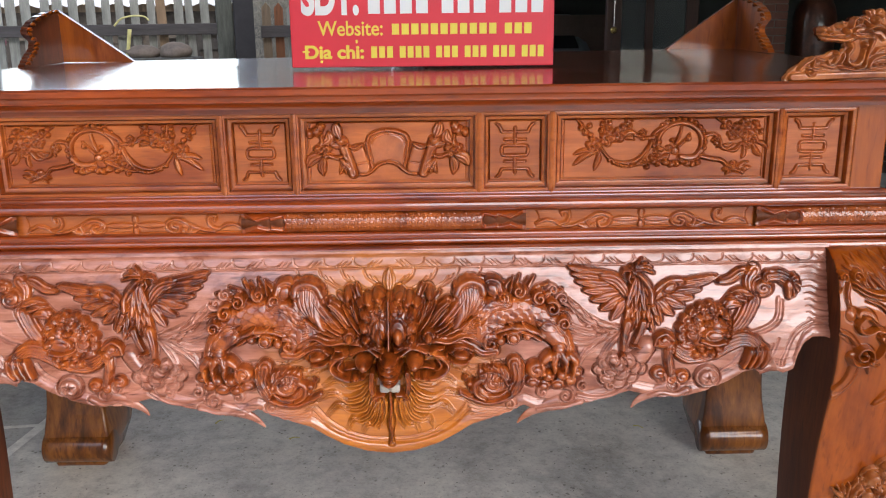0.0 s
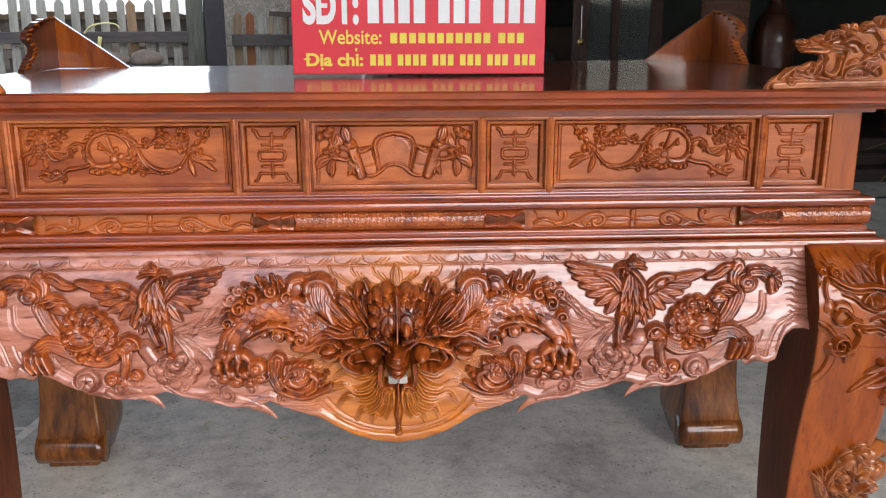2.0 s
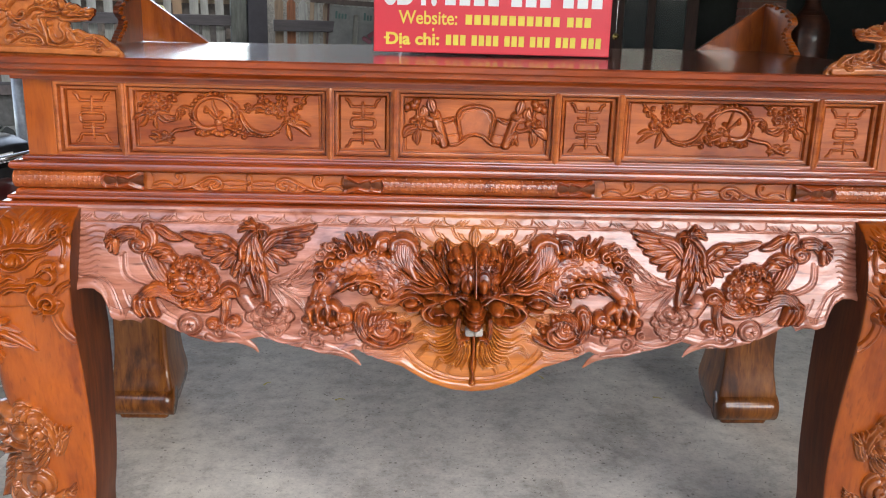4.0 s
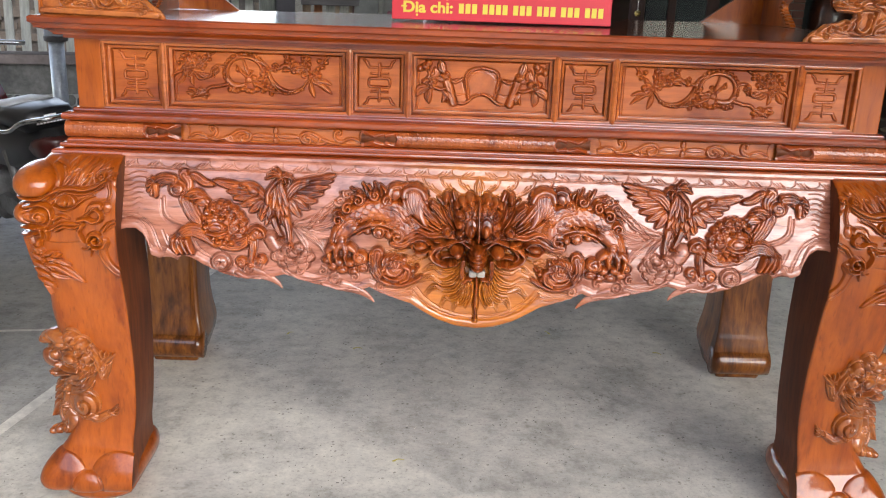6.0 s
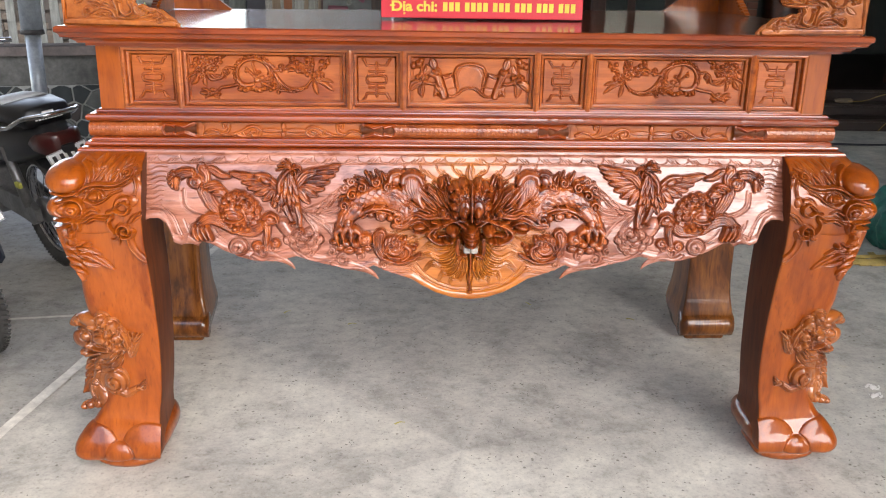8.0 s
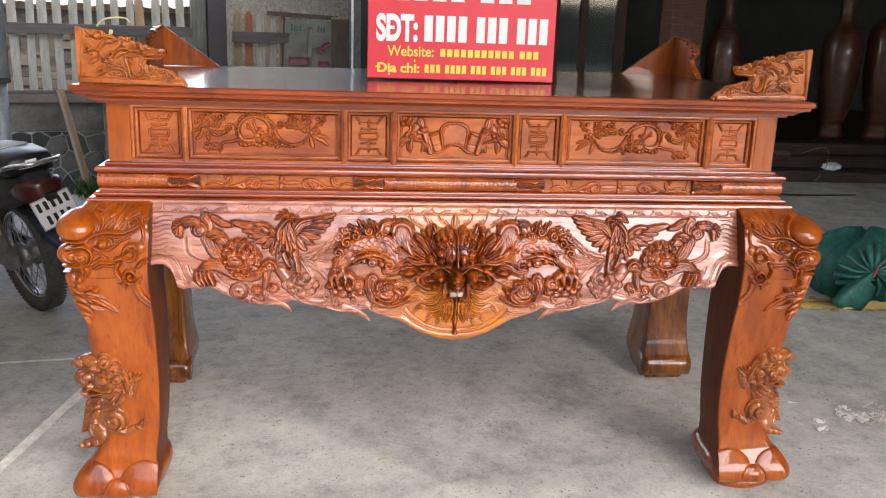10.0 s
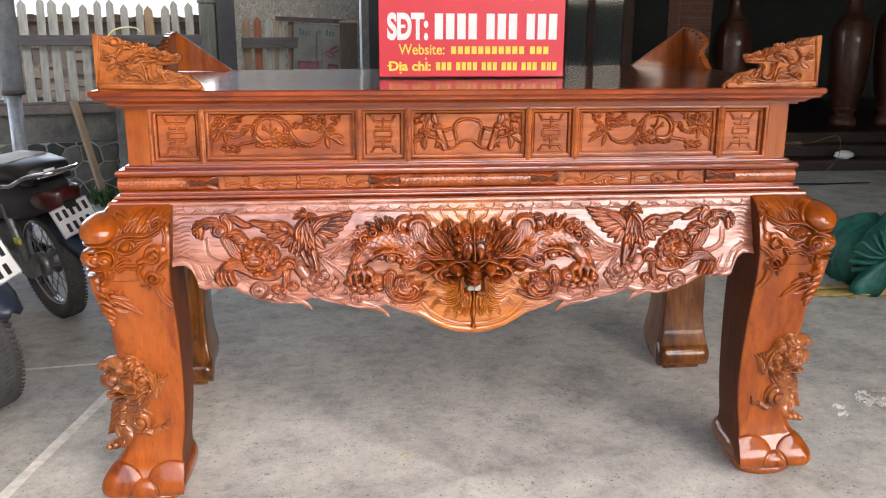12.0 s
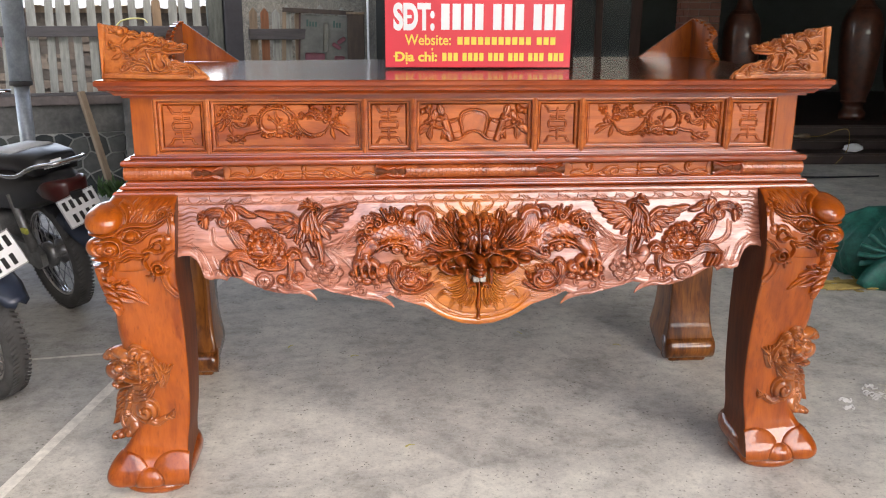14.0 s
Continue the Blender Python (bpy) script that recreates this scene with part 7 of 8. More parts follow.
def motorbike(at, heading, lean, body, label, fwd=0.0, rise=0.0):
    """A small motorbike; x is forward from the rear axle, at is where the rear wheel stands."""
    t = thing("motorbike", label, "motorbike", at)
    t.rotation_euler = (radians(lean), 0, radians(heading))
    wheel(t, (0, 0, 0.295))
    wheel(t, (1.22, 0, 0.295))
    # mudguard over the rear wheel and its flap
    secs = []
    for i in range(15):
        a = radians(60 + 80 * i / 14)
        r = 0.335 + (0.03 if i > 11 else 0)
        c = (r * math.cos(a), 0.295 + r * math.sin(a))
        secs.append([(c[0], y, c[1] - 0.10 * (abs(y) / 0.06) ** 2 * 0.25) for y in (-0.062, -0.04, 0.0, 0.04, 0.062)])
    part("mudguard", skin("guard", secs, close_ends=False, closed=False), BLACK, t, smooth=True)
    flap = []
    for x, z, w in ((-0.26, 0.555, 0.07), (-0.34, 0.525, 0.076), (-0.42, 0.48, 0.07), (-0.49, 0.435, 0.045), (-0.505, 0.425, 0.02)):
        x, z = x + fwd, z + rise
        flap.append([(x, -w, z - 0.02), (x, -w * 0.7, z), (x, 0, z + 0.012), (x, w * 0.7, z), (x, w, z - 0.02), (x + 0.01, 0, z - 0.006)])
    part("mud_flap", skin("flap", flap), NAVY, t, smooth=True)
    # frame, tail cowl, seat
    cowl = []
    for x, w, z0, z1 in ((-0.36, 0.05, 0.665, 0.735), (-0.30, 0.085, 0.63, 0.755), (-0.15, 0.11, 0.58, 0.765), (0.05, 0.12, 0.53, 0.765), (0.3, 0.11, 0.50, 0.74), (0.5, 0.09, 0.48, 0.68)):
        x += fwd
        cowl.append([(x, -w, z0 + 0.03), (x, -w * 0.6, z0), (x, w * 0.6, z0), (x, w, z0 + 0.03), (x, w * 0.95, z1 - 0.03), (x, w * 0.6, z1), (x, -w * 0.6, z1), (x, -w * 0.95, z1 - 0.03)])
    part("tail_cowl", skin("cowl", cowl), BLACK, t, smooth=True)
    seat_s, top_s = [], []
    for x, w, z0, z1 in ((-0.265, 0.092, 0.752, 0.832), (-0.245, 0.108, 0.750, 0.842), (-0.05, 0.125, 0.76, 0.845), (0.2, 0.125, 0.74, 0.825), (0.42, 0.10, 0.70, 0.785), (0.52, 0.06, 0.68, 0.74)):
        x += fwd
        seat_s.append([(x, -w, z0), (x, w, z0), (x, w * 1.02, (z0 + z1) / 2), (x, w * 0.9, z1 - 0.008), (x, 0, z1 - 0.002), (x, -w * 0.9, z1 - 0.008), (x, -w * 1.02, (z0 + z1) / 2)])
        if x > fwd - 0.1:
            top_s.append([(x + 0.01, -w * 0.86, z1 - 0.008), (x + 0.01, w * 0.86, z1 - 0.008), (x + 0.01, w * 0.7, z1 + 0.004), (x + 0.01, -w * 0.7, z1 + 0.004)])
    st = part("seat", skin("seat", seat_s), BLACK, t, smooth=True)
    part("seat_top", skin("seat_top", top_s), SEAT_TOP, st, "pale grey seat vinyl", smooth=True)
    for k in range(9):  # lettering across the end of the seat, under an emblem
        part("logo_bar", boxed(fwd - 0.2675, fwd - 0.2645, 0.014 * k - 0.061, 0.014 * k - 0.051, 0.776, 0.790), SIGN_WHITE, st)
    part("emblem", boxed(fwd - 0.2675, fwd - 0.2645, -0.026, 0.026, 0.797, 0.813, 0.0012), SIGN_WHITE, st)
    lamp = []
    for x, wd, z0, z1 in ((-0.22, 0.104, 0.664, 0.690), (-0.27, 0.104, 0.642, 0.722), (-0.34, 0.088, 0.632, 0.734), (-0.385, 0.058, 0.640, 0.730), (-0.395, 0.030, 0.655, 0.720)):
        x, z0, z1 = x + fwd, z0 + rise * 0.4, z1 + rise * 0.4
        lamp.append([(x, -wd, z0 + 0.01), (x, -wd * 0.85, z0), (x, wd * 0.85, z0), (x, wd, z0 + 0.01), (x, wd, z1 - 0.01), (x, wd * 0.8, z1), (x, -wd * 0.8, z1), (x, -wd, z1 - 0.01)])
    part("tail_light", skin("tail_light", lamp), TAIL_RED, t, "dark red tail light", smooth=True)
    part("grab_rail", tube([(x + 1.5 * fwd, y, z - 0.2 * fwd) for x, y, z in ((0.10, 0.135, 0.72), (-0.12, 0.14, 0.745), (-0.28, 0.125, 0.80), (-0.37, 0.07, 0.815), (-0.385, 0.0, 0.817), (-0.37, -0.07, 0.815), (-0.28, -0.125, 0.80), (-0.12, -0.14, 0.745), (0.10, -0.135, 0.72))], 0.011, 0.011, 8, 5), CHROME, t, smooth=True)
    part("plate_bracket", boxed(-0.405 + fwd, -0.33 + fwd, -0.03, 0.03, 0.52 + rise, 0.68 + rise, 0.006), BLACK, t)
    plate(t, (-0.42 + fwd, 0, 0.60 + 0.6 * rise), 22)
    # swing arm, chain case, shock absorbers, engine, exhaust
    part("chain_case", skin("case", [[(x, 0.075, z - h), (x, 0.105, z - h), (x, 0.105, z + h), (x, 0.075, z + h)] for x, z, h in ((-0.06, 0.295, 0.03), (0.0, 0.30, 0.062), (0.12, 0.305, 0.055), (0.36, 0.31, 0.05), (0.44, 0.31, 0.03))]), SILVER, t)
    for s in (-1, 1):
        part("swing_arm", tube([(0.0, s * 0.085, 0.295), (0.45, s * 0.075, 0.33)], 0.017, 0.02, 8, 2), BLACK, t, smooth=True)
        part("shock_absorber", tube([(0.0, s * 0.10, 0.33), (0.10, s * 0.105, 0.62)], 0.026, 0.022, 10, 2), SILVER, t, smooth=True)
    part("engine", boxed(0.42, 0.78, -0.12, 0.12, 0.20, 0.46, 0.05, 3), SILVER, t, smooth=True)
    part("frame_tube", tube([(0.1, 0, 0.62), (0.45, 0, 0.56), (0.8, 0, 0.62), (1.0, 0, 0.9)], 0.045, 0.035, 10, 5), body, t, smooth=True)
    part("leg_shield", skin("shield", [[(x, -w, z), (x, w, z), (x + 0.05, w * 0.7, z), (x + 0.05, -w * 0.7, z)] for x, w, z in ((0.78, 0.15, 0.36), (0.86, 0.2, 0.6), (0.95, 0.16, 0.85))]), body, t, smooth=True)
    part("exhaust", tube([(0.5, -0.14, 0.24), (0.4, -0.15, 0.235), (0.26, -0.155, 0.24), (0.16, -0.158, 0.245)], 0.03, 0.04, 12, 5), CHROME, t, smooth=True)
    part("fork", tube([(1.22, 0.07, 0.295), (1.05, 0.07, 0.88)], 0.02, 0.02, 8, 2), SILVER, t)
    part("fork", tube([(1.22, -0.07, 0.295), (1.05, -0.07, 0.88)], 0.02, 0.02, 8, 2), SILVER, t)
    part("handlebar", tube([(0.92, 0.34, 0.98), (1.0, 0.15, 1.0), (1.03, 0, 0.95), (1.0, -0.15, 1.0), (0.92, -0.34, 0.98)], 0.014, 0.014, 8, 5), CHROME, t, smooth=True)
    part("side_stand", tube([(0.5, 0.12, 0.22), (0.48, 0.24, 0.01)], 0.011, 0.011, 8, 2), BLACK, t)
    part("oil_cap", boxed(-0.02, 0.04, 0.11, 0.13, 0.43, 0.46, 0.01, 2), LEVER, t)
    return t


motorbike((-1.90, 1.78, 0), 134, -8, RED_PAINT, "dark red and black motorbike with pale seat on its stand")
motorbike((-1.825, 0.685, 0), 142, -8, BLACK, "black motorbike with dark blue mudguard on its stand", 0.12, 0.06)


# ---------------------------------------------------------------- steel pole and leaning timber
def steel_pole():
    t = thing("steel_pole", "galvanised steel porch pole with a wider upper sleeve", "pole", (-3.05, 4.4, 0))
    part("lower_pipe", lathe([(0.055, 0.0), (0.055, 0.92)], 20), STEEL, t, smooth=True)
    part("collar", lathe([(0.062, 0.90), (0.084, 0.905), (0.084, 0.935), (0.078, 0.94)], 20), RAIL_DARK, t, smooth=True)
    part("upper_pipe", lathe([(0.078, 0.935), (0.078, ROOF)], 20), STEEL, t, smooth=True)
    part("base_plate", boxed(-0.1, 0.1, -0.1, 0.1, 0.0, 0.012, 0.003), STEEL, t)


steel_pole()
TIMBER = plain("weathered_brown_timber", (0.19, 0.135, 0.085), 0.75, 0, 0.3, 5, 0.2, 0, (5, 5, 0.6))
bm = boxed(-0.036, 0.036, -0.02, 0.02, 0, 1.14, 0.004)
ob = tagged(part("timber_prop", bm, TIMBER), "brown squared timber leaning against the low wall", "timber")
ob.matrix_world = look((-2.97, 6.20, -0.40), (-3.275, 6.40, 0.68)) @ pose(0, 0, 0, 180, 0, 0)


# ---------------------------------------------------------------- things round the house
def cloth_bag():
    """A knotted green sack: a squat body with gathered folds, a tied neck and a loose corner."""
    t = thing("green_sack", "knotted dark green fabric sack lying on straw", "sack", (2.62, 2.12, 0.0))
    n, secs = 96, []
    prof = ((0.10, 0.0), (0.24, 0.012), (0.30, 0.08), (0.315, 0.16), (0.29, 0.25), (0.22, 0.32), (0.12, 0.365), (0.03, 0.375))
    for r, z in prof:
        loop = []
        for j in range(n):
            a = 2 * math.pi * j / n
            fold = 1.10 - 0.13 * abs(math.sin(5 * a + 5 * z)) - 0.09 * abs(math.sin(8.5 * a - 7 * z)) + 0.03 * math.sin(29 * a + 20 * z)
            loop.append((r * fold * 1.05 * math.cos(a), r * fold * 0.9 * math.sin(a), max(0.0, z * (1 + 0.08 * math.sin(3 * a)))))
        secs.append(loop)
    part("sack_body", skin("sack", secs), GREEN_BAG, t, smooth=True)
    knot = Vector((-0.10, -0.285, 0.215))
    bm = bmesh.new()
    bmesh.ops.create_uvsphere(bm, u_segments=14, v_segments=10, radius=0.03, matrix=Matrix.Translation(knot))
    part("knot", bm, GREEN_BAG, t, smooth=True)
    rng = random.Random(8)
    for k in range(15):  # gathers that run to the knot
        a = 2 * math.pi * k / 15
        end = knot + Vector((0.19 * math.cos(a), 0.055 + 0.03 * math.sin(2 * a), 0.15 * math.sin(a)))
        mid_ = knot + Vector((0.10 * math.cos(a + 0.15), 0.004, 0.08 * math.sin(a + 0.15)))
        part("gather", tube([knot, mid_, end], 0.012, 0.024, 6, 4, 0.55), GREEN_BAG, t, smooth=True)
    flap = []
    for q in range(7):
        u = q / 6
        c = knot + Vector((-0.02 - 0.13 * u, -0.03 + 0.01 * u, -0.20 * u))
        w = 0.02 + 0.075 * math.sin(u * 2.2)
        flap.append([tuple(c + Vector((-w, 0.012 * math.sin(5 * u), 0.03 * u))), tuple(c + Vector((-w * 0.3, -0.016, 0))), tuple(c + Vector((w * 0.3, 0.004, 0))), tuple(c + Vector((w, -0.014, -0.03 * u))), tuple(c + Vector((0, 0.02, 0)))])
    part("loose_corner", skin("flap", flap), GREEN_BAG, t, smooth=True)
    part("tie", tube([knot + Vector((-0.012, -0.03, -0.02)), knot + Vector((0.0, -0.034, 0.02)), knot + Vector((0.02, -0.028, 0.06))], 0.007, 0.004, 6, 4), plain("pink_tie", (0.45, 0.07, 0.09), 0.6, 0, 0.2, 20, 0.0), t)


cloth_bag()


def loose(name, label, category, n, centre, spread, size, mat, seed, flat=0.25, kind="stuff", lift=0.0):
    """Many small uneven scraps on the ground as one object."""
    rng = random.Random(seed)
    bm = bmesh.new()
    for _ in range(n):
        x, y = rng.gauss(centre[0], spread[0]), rng.gauss(centre[1], spread[1])
        l, w = size * rng.uniform(0.5, 1.6), size * rng.uniform(0.2, 0.5)
        h = w * flat
        a = rng.uniform(0, math.pi)
        m = Matrix.Translation((x, y, lift + h / 2)) @ Matrix.Rotation(a, 4, "Z") @ Matrix.Rotation(rng.uniform(-0.12, 0.12), 4, "Y")
        pts = [(-l, -w * rng.uniform(0.3, 1), 0), (l, -w * rng.uniform(0.3, 1), 0), (l * rng.uniform(0.7, 1), w, 0), (-l * rng.uniform(0.7, 1), w * rng.uniform(0.4, 1), 0)]
        lo = [bm.verts.new(m @ Vector((p[0], p[1], -h / 2))) for p in pts]
        hi = [bm.verts.new(m @ Vector((p[0] * 0.8, p[1] * 0.8, h / 2))) for p in pts]
        bm.faces.new(list(reversed(lo)))
        bm.faces.new(hi)
        for i in range(4):
            bm.faces.new((lo[i], lo[(i + 1) % 4], hi[(i + 1) % 4], hi[i]))
    return tagged(part(name, bm, mat), label, category, kind=kind)


SHAVING = plain("pale_wood_shavings", (0.62, 0.58, 0.48), 0.8, 0, 0.2, 20, 0.1)
STRAW = plain("straw", (0.42, 0.30, 0.09), 0.8, 0, 0.3, 20, 0.1)
GRIT = plain("dark_grit", (0.10, 0.095, 0.085), 0.9, 0, 0.3, 20, 0.1)
loose("wood_shavings", "pale wood shavings scattered on the concrete", "shavings", 50, (1.80, 0.42), (0.12, 0.12), 0.012, SHAVING, 21, 0.5)


def curled_shavings(name, label, spots, seed):
    """Crumpled pale ribbons of planed wood lying together on the ground."""
    rng = random.Random(seed)
    bm = bmesh.new()
    for x, y, n, reach in spots:
        for _ in range(n):
            cx, cy = x + rng.uniform(-reach, reach), y + rng.uniform(-reach, reach) * 0.6
            a, r, turn, w = rng.uniform(0, 6.28), rng.uniform(0.006, 0.018), rng.uniform(1.5, 4.0), rng.uniform(0.006, 0.012)
            run, last = rng.uniform(0.01, 0.05), None
            for i in range(13):
                q = i / 12
                px = cx + run * (q - 0.5) * math.cos(a) + r * math.cos(a + turn * q)
                py = cy + run * (q - 0.5) * math.sin(a) + r * math.sin(a + turn * q)
                z = 0.0012 + 0.004 * (1 + math.sin(turn * q * 1.6 + a))
                lean = w * 0.5 * math.cos(a + 2 * q)
                top = ((px, py, z), (px + lean, py + w * 0.9, z + w * 0.25))
                ring = [bm.verts.new((a_, b_, c_ + dz)) for dz in (0.0, 0.0014) for a_, b_, c_ in (top if dz else top[::-1])]
                if last:
                    for j in range(4):
                        bm.faces.new((last[j], last[(j + 1) % 4], ring[(j + 1) % 4], ring[j]))
                else:
                    bm.faces.new(ring)
                last = ring
            bm.faces.new(last[::-1])
    bmesh.ops.recalc_face_normals(bm, faces=bm.faces[:])
    return tagged(part(name, bm, SHAVING_WHITE), label, "shavings", kind="stuff")


SHAVING_WHITE = plain("white_wood_shavings", (0.82, 0.80, 0.75), 0.8, 0, 0.08, 20, 0.0)
curled_shavings("wood_shavings", "heap of curled white wood shavings on the concrete", ((1.677, 0.545, 5, 0.02), (1.615, 0.47, 4, 0.03), (1.68, 0.46, 14, 0.05), (1.516, 0.438, 6, 0.02), (1.499, 0.357, 5, 0.014), (1.80, 0.46, 12, 0.07)), 31)


def slivers(n, centre, spread, seed):
    """Split lengths of pale waste wood lying crosswise in a small heap."""
    rng = random.Random(seed)
    bm = bmesh.new()
    for k in range(n):
        l, w = rng.uniform(0.03, 0.085), rng.uniform(0.003, 0.007)
        m = pose(rng.gauss(centre[0], spread[0]), rng.gauss(centre[1], spread[1]), 0.004 + 0.0006 * k, rng.uniform(-8, 8), rng.uniform(-5, 5), rng.uniform(0, 180))
        bmesh.ops.create_cube(bm, size=1.0, matrix=m @ Matrix.Diagonal((l, w, 0.003, 1)))
    tagged(part("wood_slivers", bm, SHAVING), "pale split wood slivers lying among the shavings", "slivers", kind="stuff")


slivers(34, (1.80, 0.47), (0.055, 0.04), 41)
loose("floor_grit", "fine dark grit scattered over the concrete", "grit", 1500, (0.1, 0.3), (1.0, 0.8), 0.0030, GRIT, 23, 0.5)
loose("sawdust", "tiny pale chips under the table", "sawdust", 160, (-0.2, 0.5), (0.5, 0.4), 0.0035, SHAVING, 24, 0.5)
loose("straw", "loose yellow straw beside the sack", "straw", 70, (2.45, 1.92), (0.28, 0.06), 0.05, STRAW, 25, 0.25)


def straw_mat():
    bm = bmesh.new()
    rng = random.Random(4)
    for k in range(26):
        y = 1.86 + rng.uniform(-0.05, 0.12)
        x = 2.05 + rng.uniform(0, 0.5)
        tube_bm(bm, [(x, y, 0.008), (x + 0.4, y + rng.uniform(-0.03, 0.03), 0.016), (x + 0.9, y + rng.uniform(-0.05, 0.05), 0.008)], 0.006, 0.004, 5, 2)
    tagged(part("straw_bundle", bm, STRAW), "thin bundle of yellow straw under the sack", "straw", kind="stuff")


straw_mat()


def curled_leaf(at, turn, size, name="fallen_leaf"):
    bm = bmesh.new()
    tube_bm(bm, [(-size, 0, 0.004), (0, size * 0.15, 0.007), (size, 0, 0.004)], size * 0.22, size * 0.1, 6, 3, 0.4)
    ob = tagged(part(name, bm, plain("dry_yellow_leaf", (0.5, 0.44, 0.10), 0.7, 0, 0.2, 20, 0.0), smooth=True), "small dry yellow leaf on the concrete", "leaf", "fallen leaves")
    ob.matrix_world = pose(*at, 0, 0, turn)
    return ob


first = curled_leaf((0.772, 1.069, 0.0), -30, 0.018)
for x, y, r in ((-0.71, 1.13, 50), (-0.42, 1.0, 10), (1.55, 1.0, 80), (0.35, 1.25, 120), (-0.2, 0.16, 20)):
    copy_thing(first, pose(x, y, 0, 0, 0, r))

tagged(part("ground_stick", tube([(3.45, 5.12, 0.012), (3.8, 5.08, 0.014), (4.3, 5.14, 0.012)], 0.012, 0.006, 6, 4), BLACK, smooth=True), "thin dark stick lying before the house steps", "stick")

# rumpled white bag, wire and rag on the steps
bm = bmesh.new()
bmesh.ops.create_icosphere(bm, subdivisions=3, radius=1.0)
for v in bm.verts:
    k = 1 + 0.35 * noise.noise(v.co * 2.2) + 0.12 * noise.noise(v.co * 6)
    v.co = Vector((v.co.x * 0.095 * k, v.co.y * 0.06 * k, max(-0.035, v.co.z * 0.045 * k)))
ob = tagged(part("white_bag", bm, SIGN_WHITE, smooth=True), "crumpled white plastic bag on a house step", "bag")
ob.location = (4.50, 6.0, 0.14)
tagged(part("wire", tube([(4.05, 6.22, 0.235), (4.18, 6.1, 0.25), (4.34, 6.04, 0.32), (4.42, 6.0, 0.325), (4.43, 5.97, 0.22), (4.36, 5.88, 0.115), (4.22, 5.80, 0.008)], 0.0035, 0.0035, 6, 5), STRAW, smooth=True), "thin yellowish wire looping over the steps", "wire")
bm = bmesh.new()
bmesh.ops.create_icosphere(bm, subdivisions=2, radius=1.0)
for v in bm.verts:
    k = 1 + 0.4 * noise.noise(v.co * 2.0 + Vector((3, 0, 0)))
    v.co = Vector((v.co.x * 0.10 * k, v.co.y * 0.06 * k, max(-0.02, v.co.z * 0.03 * k)))
ob = tagged(part("rag", bm, TIMBER, smooth=True), "brown rag dropped on a house step", "rag")
ob.location = (4.06, 6.24, 0.23)


def big_vase(at, h, r, label):
    t = thing("floor_vase", label, "vase", at, "tall turned vases on the porch")
    prof = [(0.62, 0.0), (0.66, 0.02), (0.66, 0.05), (0.52, 0.07), (0.50, 0.10), (0.60, 0.115), (0.60, 0.13), (0.60, 0.14), (0.84, 0.25), (0.97, 0.42), (1.0, 0.56), (0.99, 0.64), (0.86, 0.705), (0.74, 0.732), (0.70, 0.738), (0.56, 0.76), (0.50, 0.77), (0.40, 0.80), (0.36, 0.86), (0.40, 0.93), (0.56, 0.985), (0.60, 1.0), (0.50, 1.0)]
    part("body", lathe([(r * a, h * b) for a, b in prof], 40), TERRACOTTA, t, smooth=True)
    for z in (0.735, 0.76, 0.125):
        rr = r * {0.735: 0.72, 0.76: 0.57, 0.125: 0.61}[z]
        part("ring", lathe([(rr, h * z - 0.006), (rr + 0.008, h * z), (rr, h * z + 0.006)], 40), TERRACOTTA, t, smooth=True)
    return t


big_vase((3.55, 6.80, 0.315), 1.55, 0.195, "tall dark brown glazed wooden vase beside the brick column")
big_vase((4.98, 7.0, 0.315), 1.62, 0.215, "tall dark brown glossy vase on the porch")
big_vase((5.50, 6.95, 0.315), 1.72, 0.245, "tallest dark brown glossy vase on the porch")


def glass_door():
    """Dark wooden door leaf with glass beside the column, a clock with a pendulum on its stile."""
    t = thing("door_1", "dark wooden glazed door of the house, closed", "door", (2.05, 7.3, 0.315), kind="structure")
    for x0, x1 in ((-0.33, -0.22), (0.02, 0.10), (0.42, 0.54)):
        part("stile", boxed(x0, x1, -0.03, 0.03, 0, 2.3, 0.006), DARK_WOOD, t)
    for z0, z1 in ((0, 0.5), (1.55, 1.60), (2.2, 2.3)):
        part("rail", boxed(-0.22, 0.42, -0.028, 0.028, z0, z1, 0.006), DARK_WOOD, t)
    glass = bpy.data.materials.new("door_glass")
    glass.use_nodes = True
    g = glass.node_tree.nodes["Principled BSDF"]
    g.inputs["Base Color"].default_value = (0.14, 0.19, 0.18, 1)
    g.inputs["Transmission Weight"].default_value = 0.9
    g.inputs["Roughness"].default_value = 0.05
    for x0, x1 in ((-0.22, 0.02), (0.10, 0.42)):
        part("pane", boxed(x0, x1, -0.004, 0.004, 0.5, 2.2), glass, t)
    c = thing("wall_clock", "tall dark wooden wall clock with a brass pendulum", "clock", (1.74, 7.24, 1.0))
    part("case", boxed(-0.075, 0.075, -0.06, 0.03, 0.0, 0.75, 0.01), DARK_WOOD, c)
    bm = lathe([(0.001, 0.0), (0.034, 0.004), (0.034, 0.010), (0.001, 0.014)], 20)
    bmesh.ops.rotate(bm, verts=bm.verts, cent=(0, 0, 0), matrix=Matrix.Rotation(radians(90), 3, "X"))
    bmesh.ops.translate(bm, verts=bm.verts, vec=(0, -0.062, 0.20))
    part("pendulum", bm, plain("brass", (0.45, 0.33, 0.12), 0.25, 0.9, 0.1, 10, 0.0), c, smooth=True)
    part("pendulum_rod", tube([(0, -0.066, 0.22), (0, -0.066, 0.55)], 0.004, 0.004, 6, 2), CHROME, c)


glass_door()

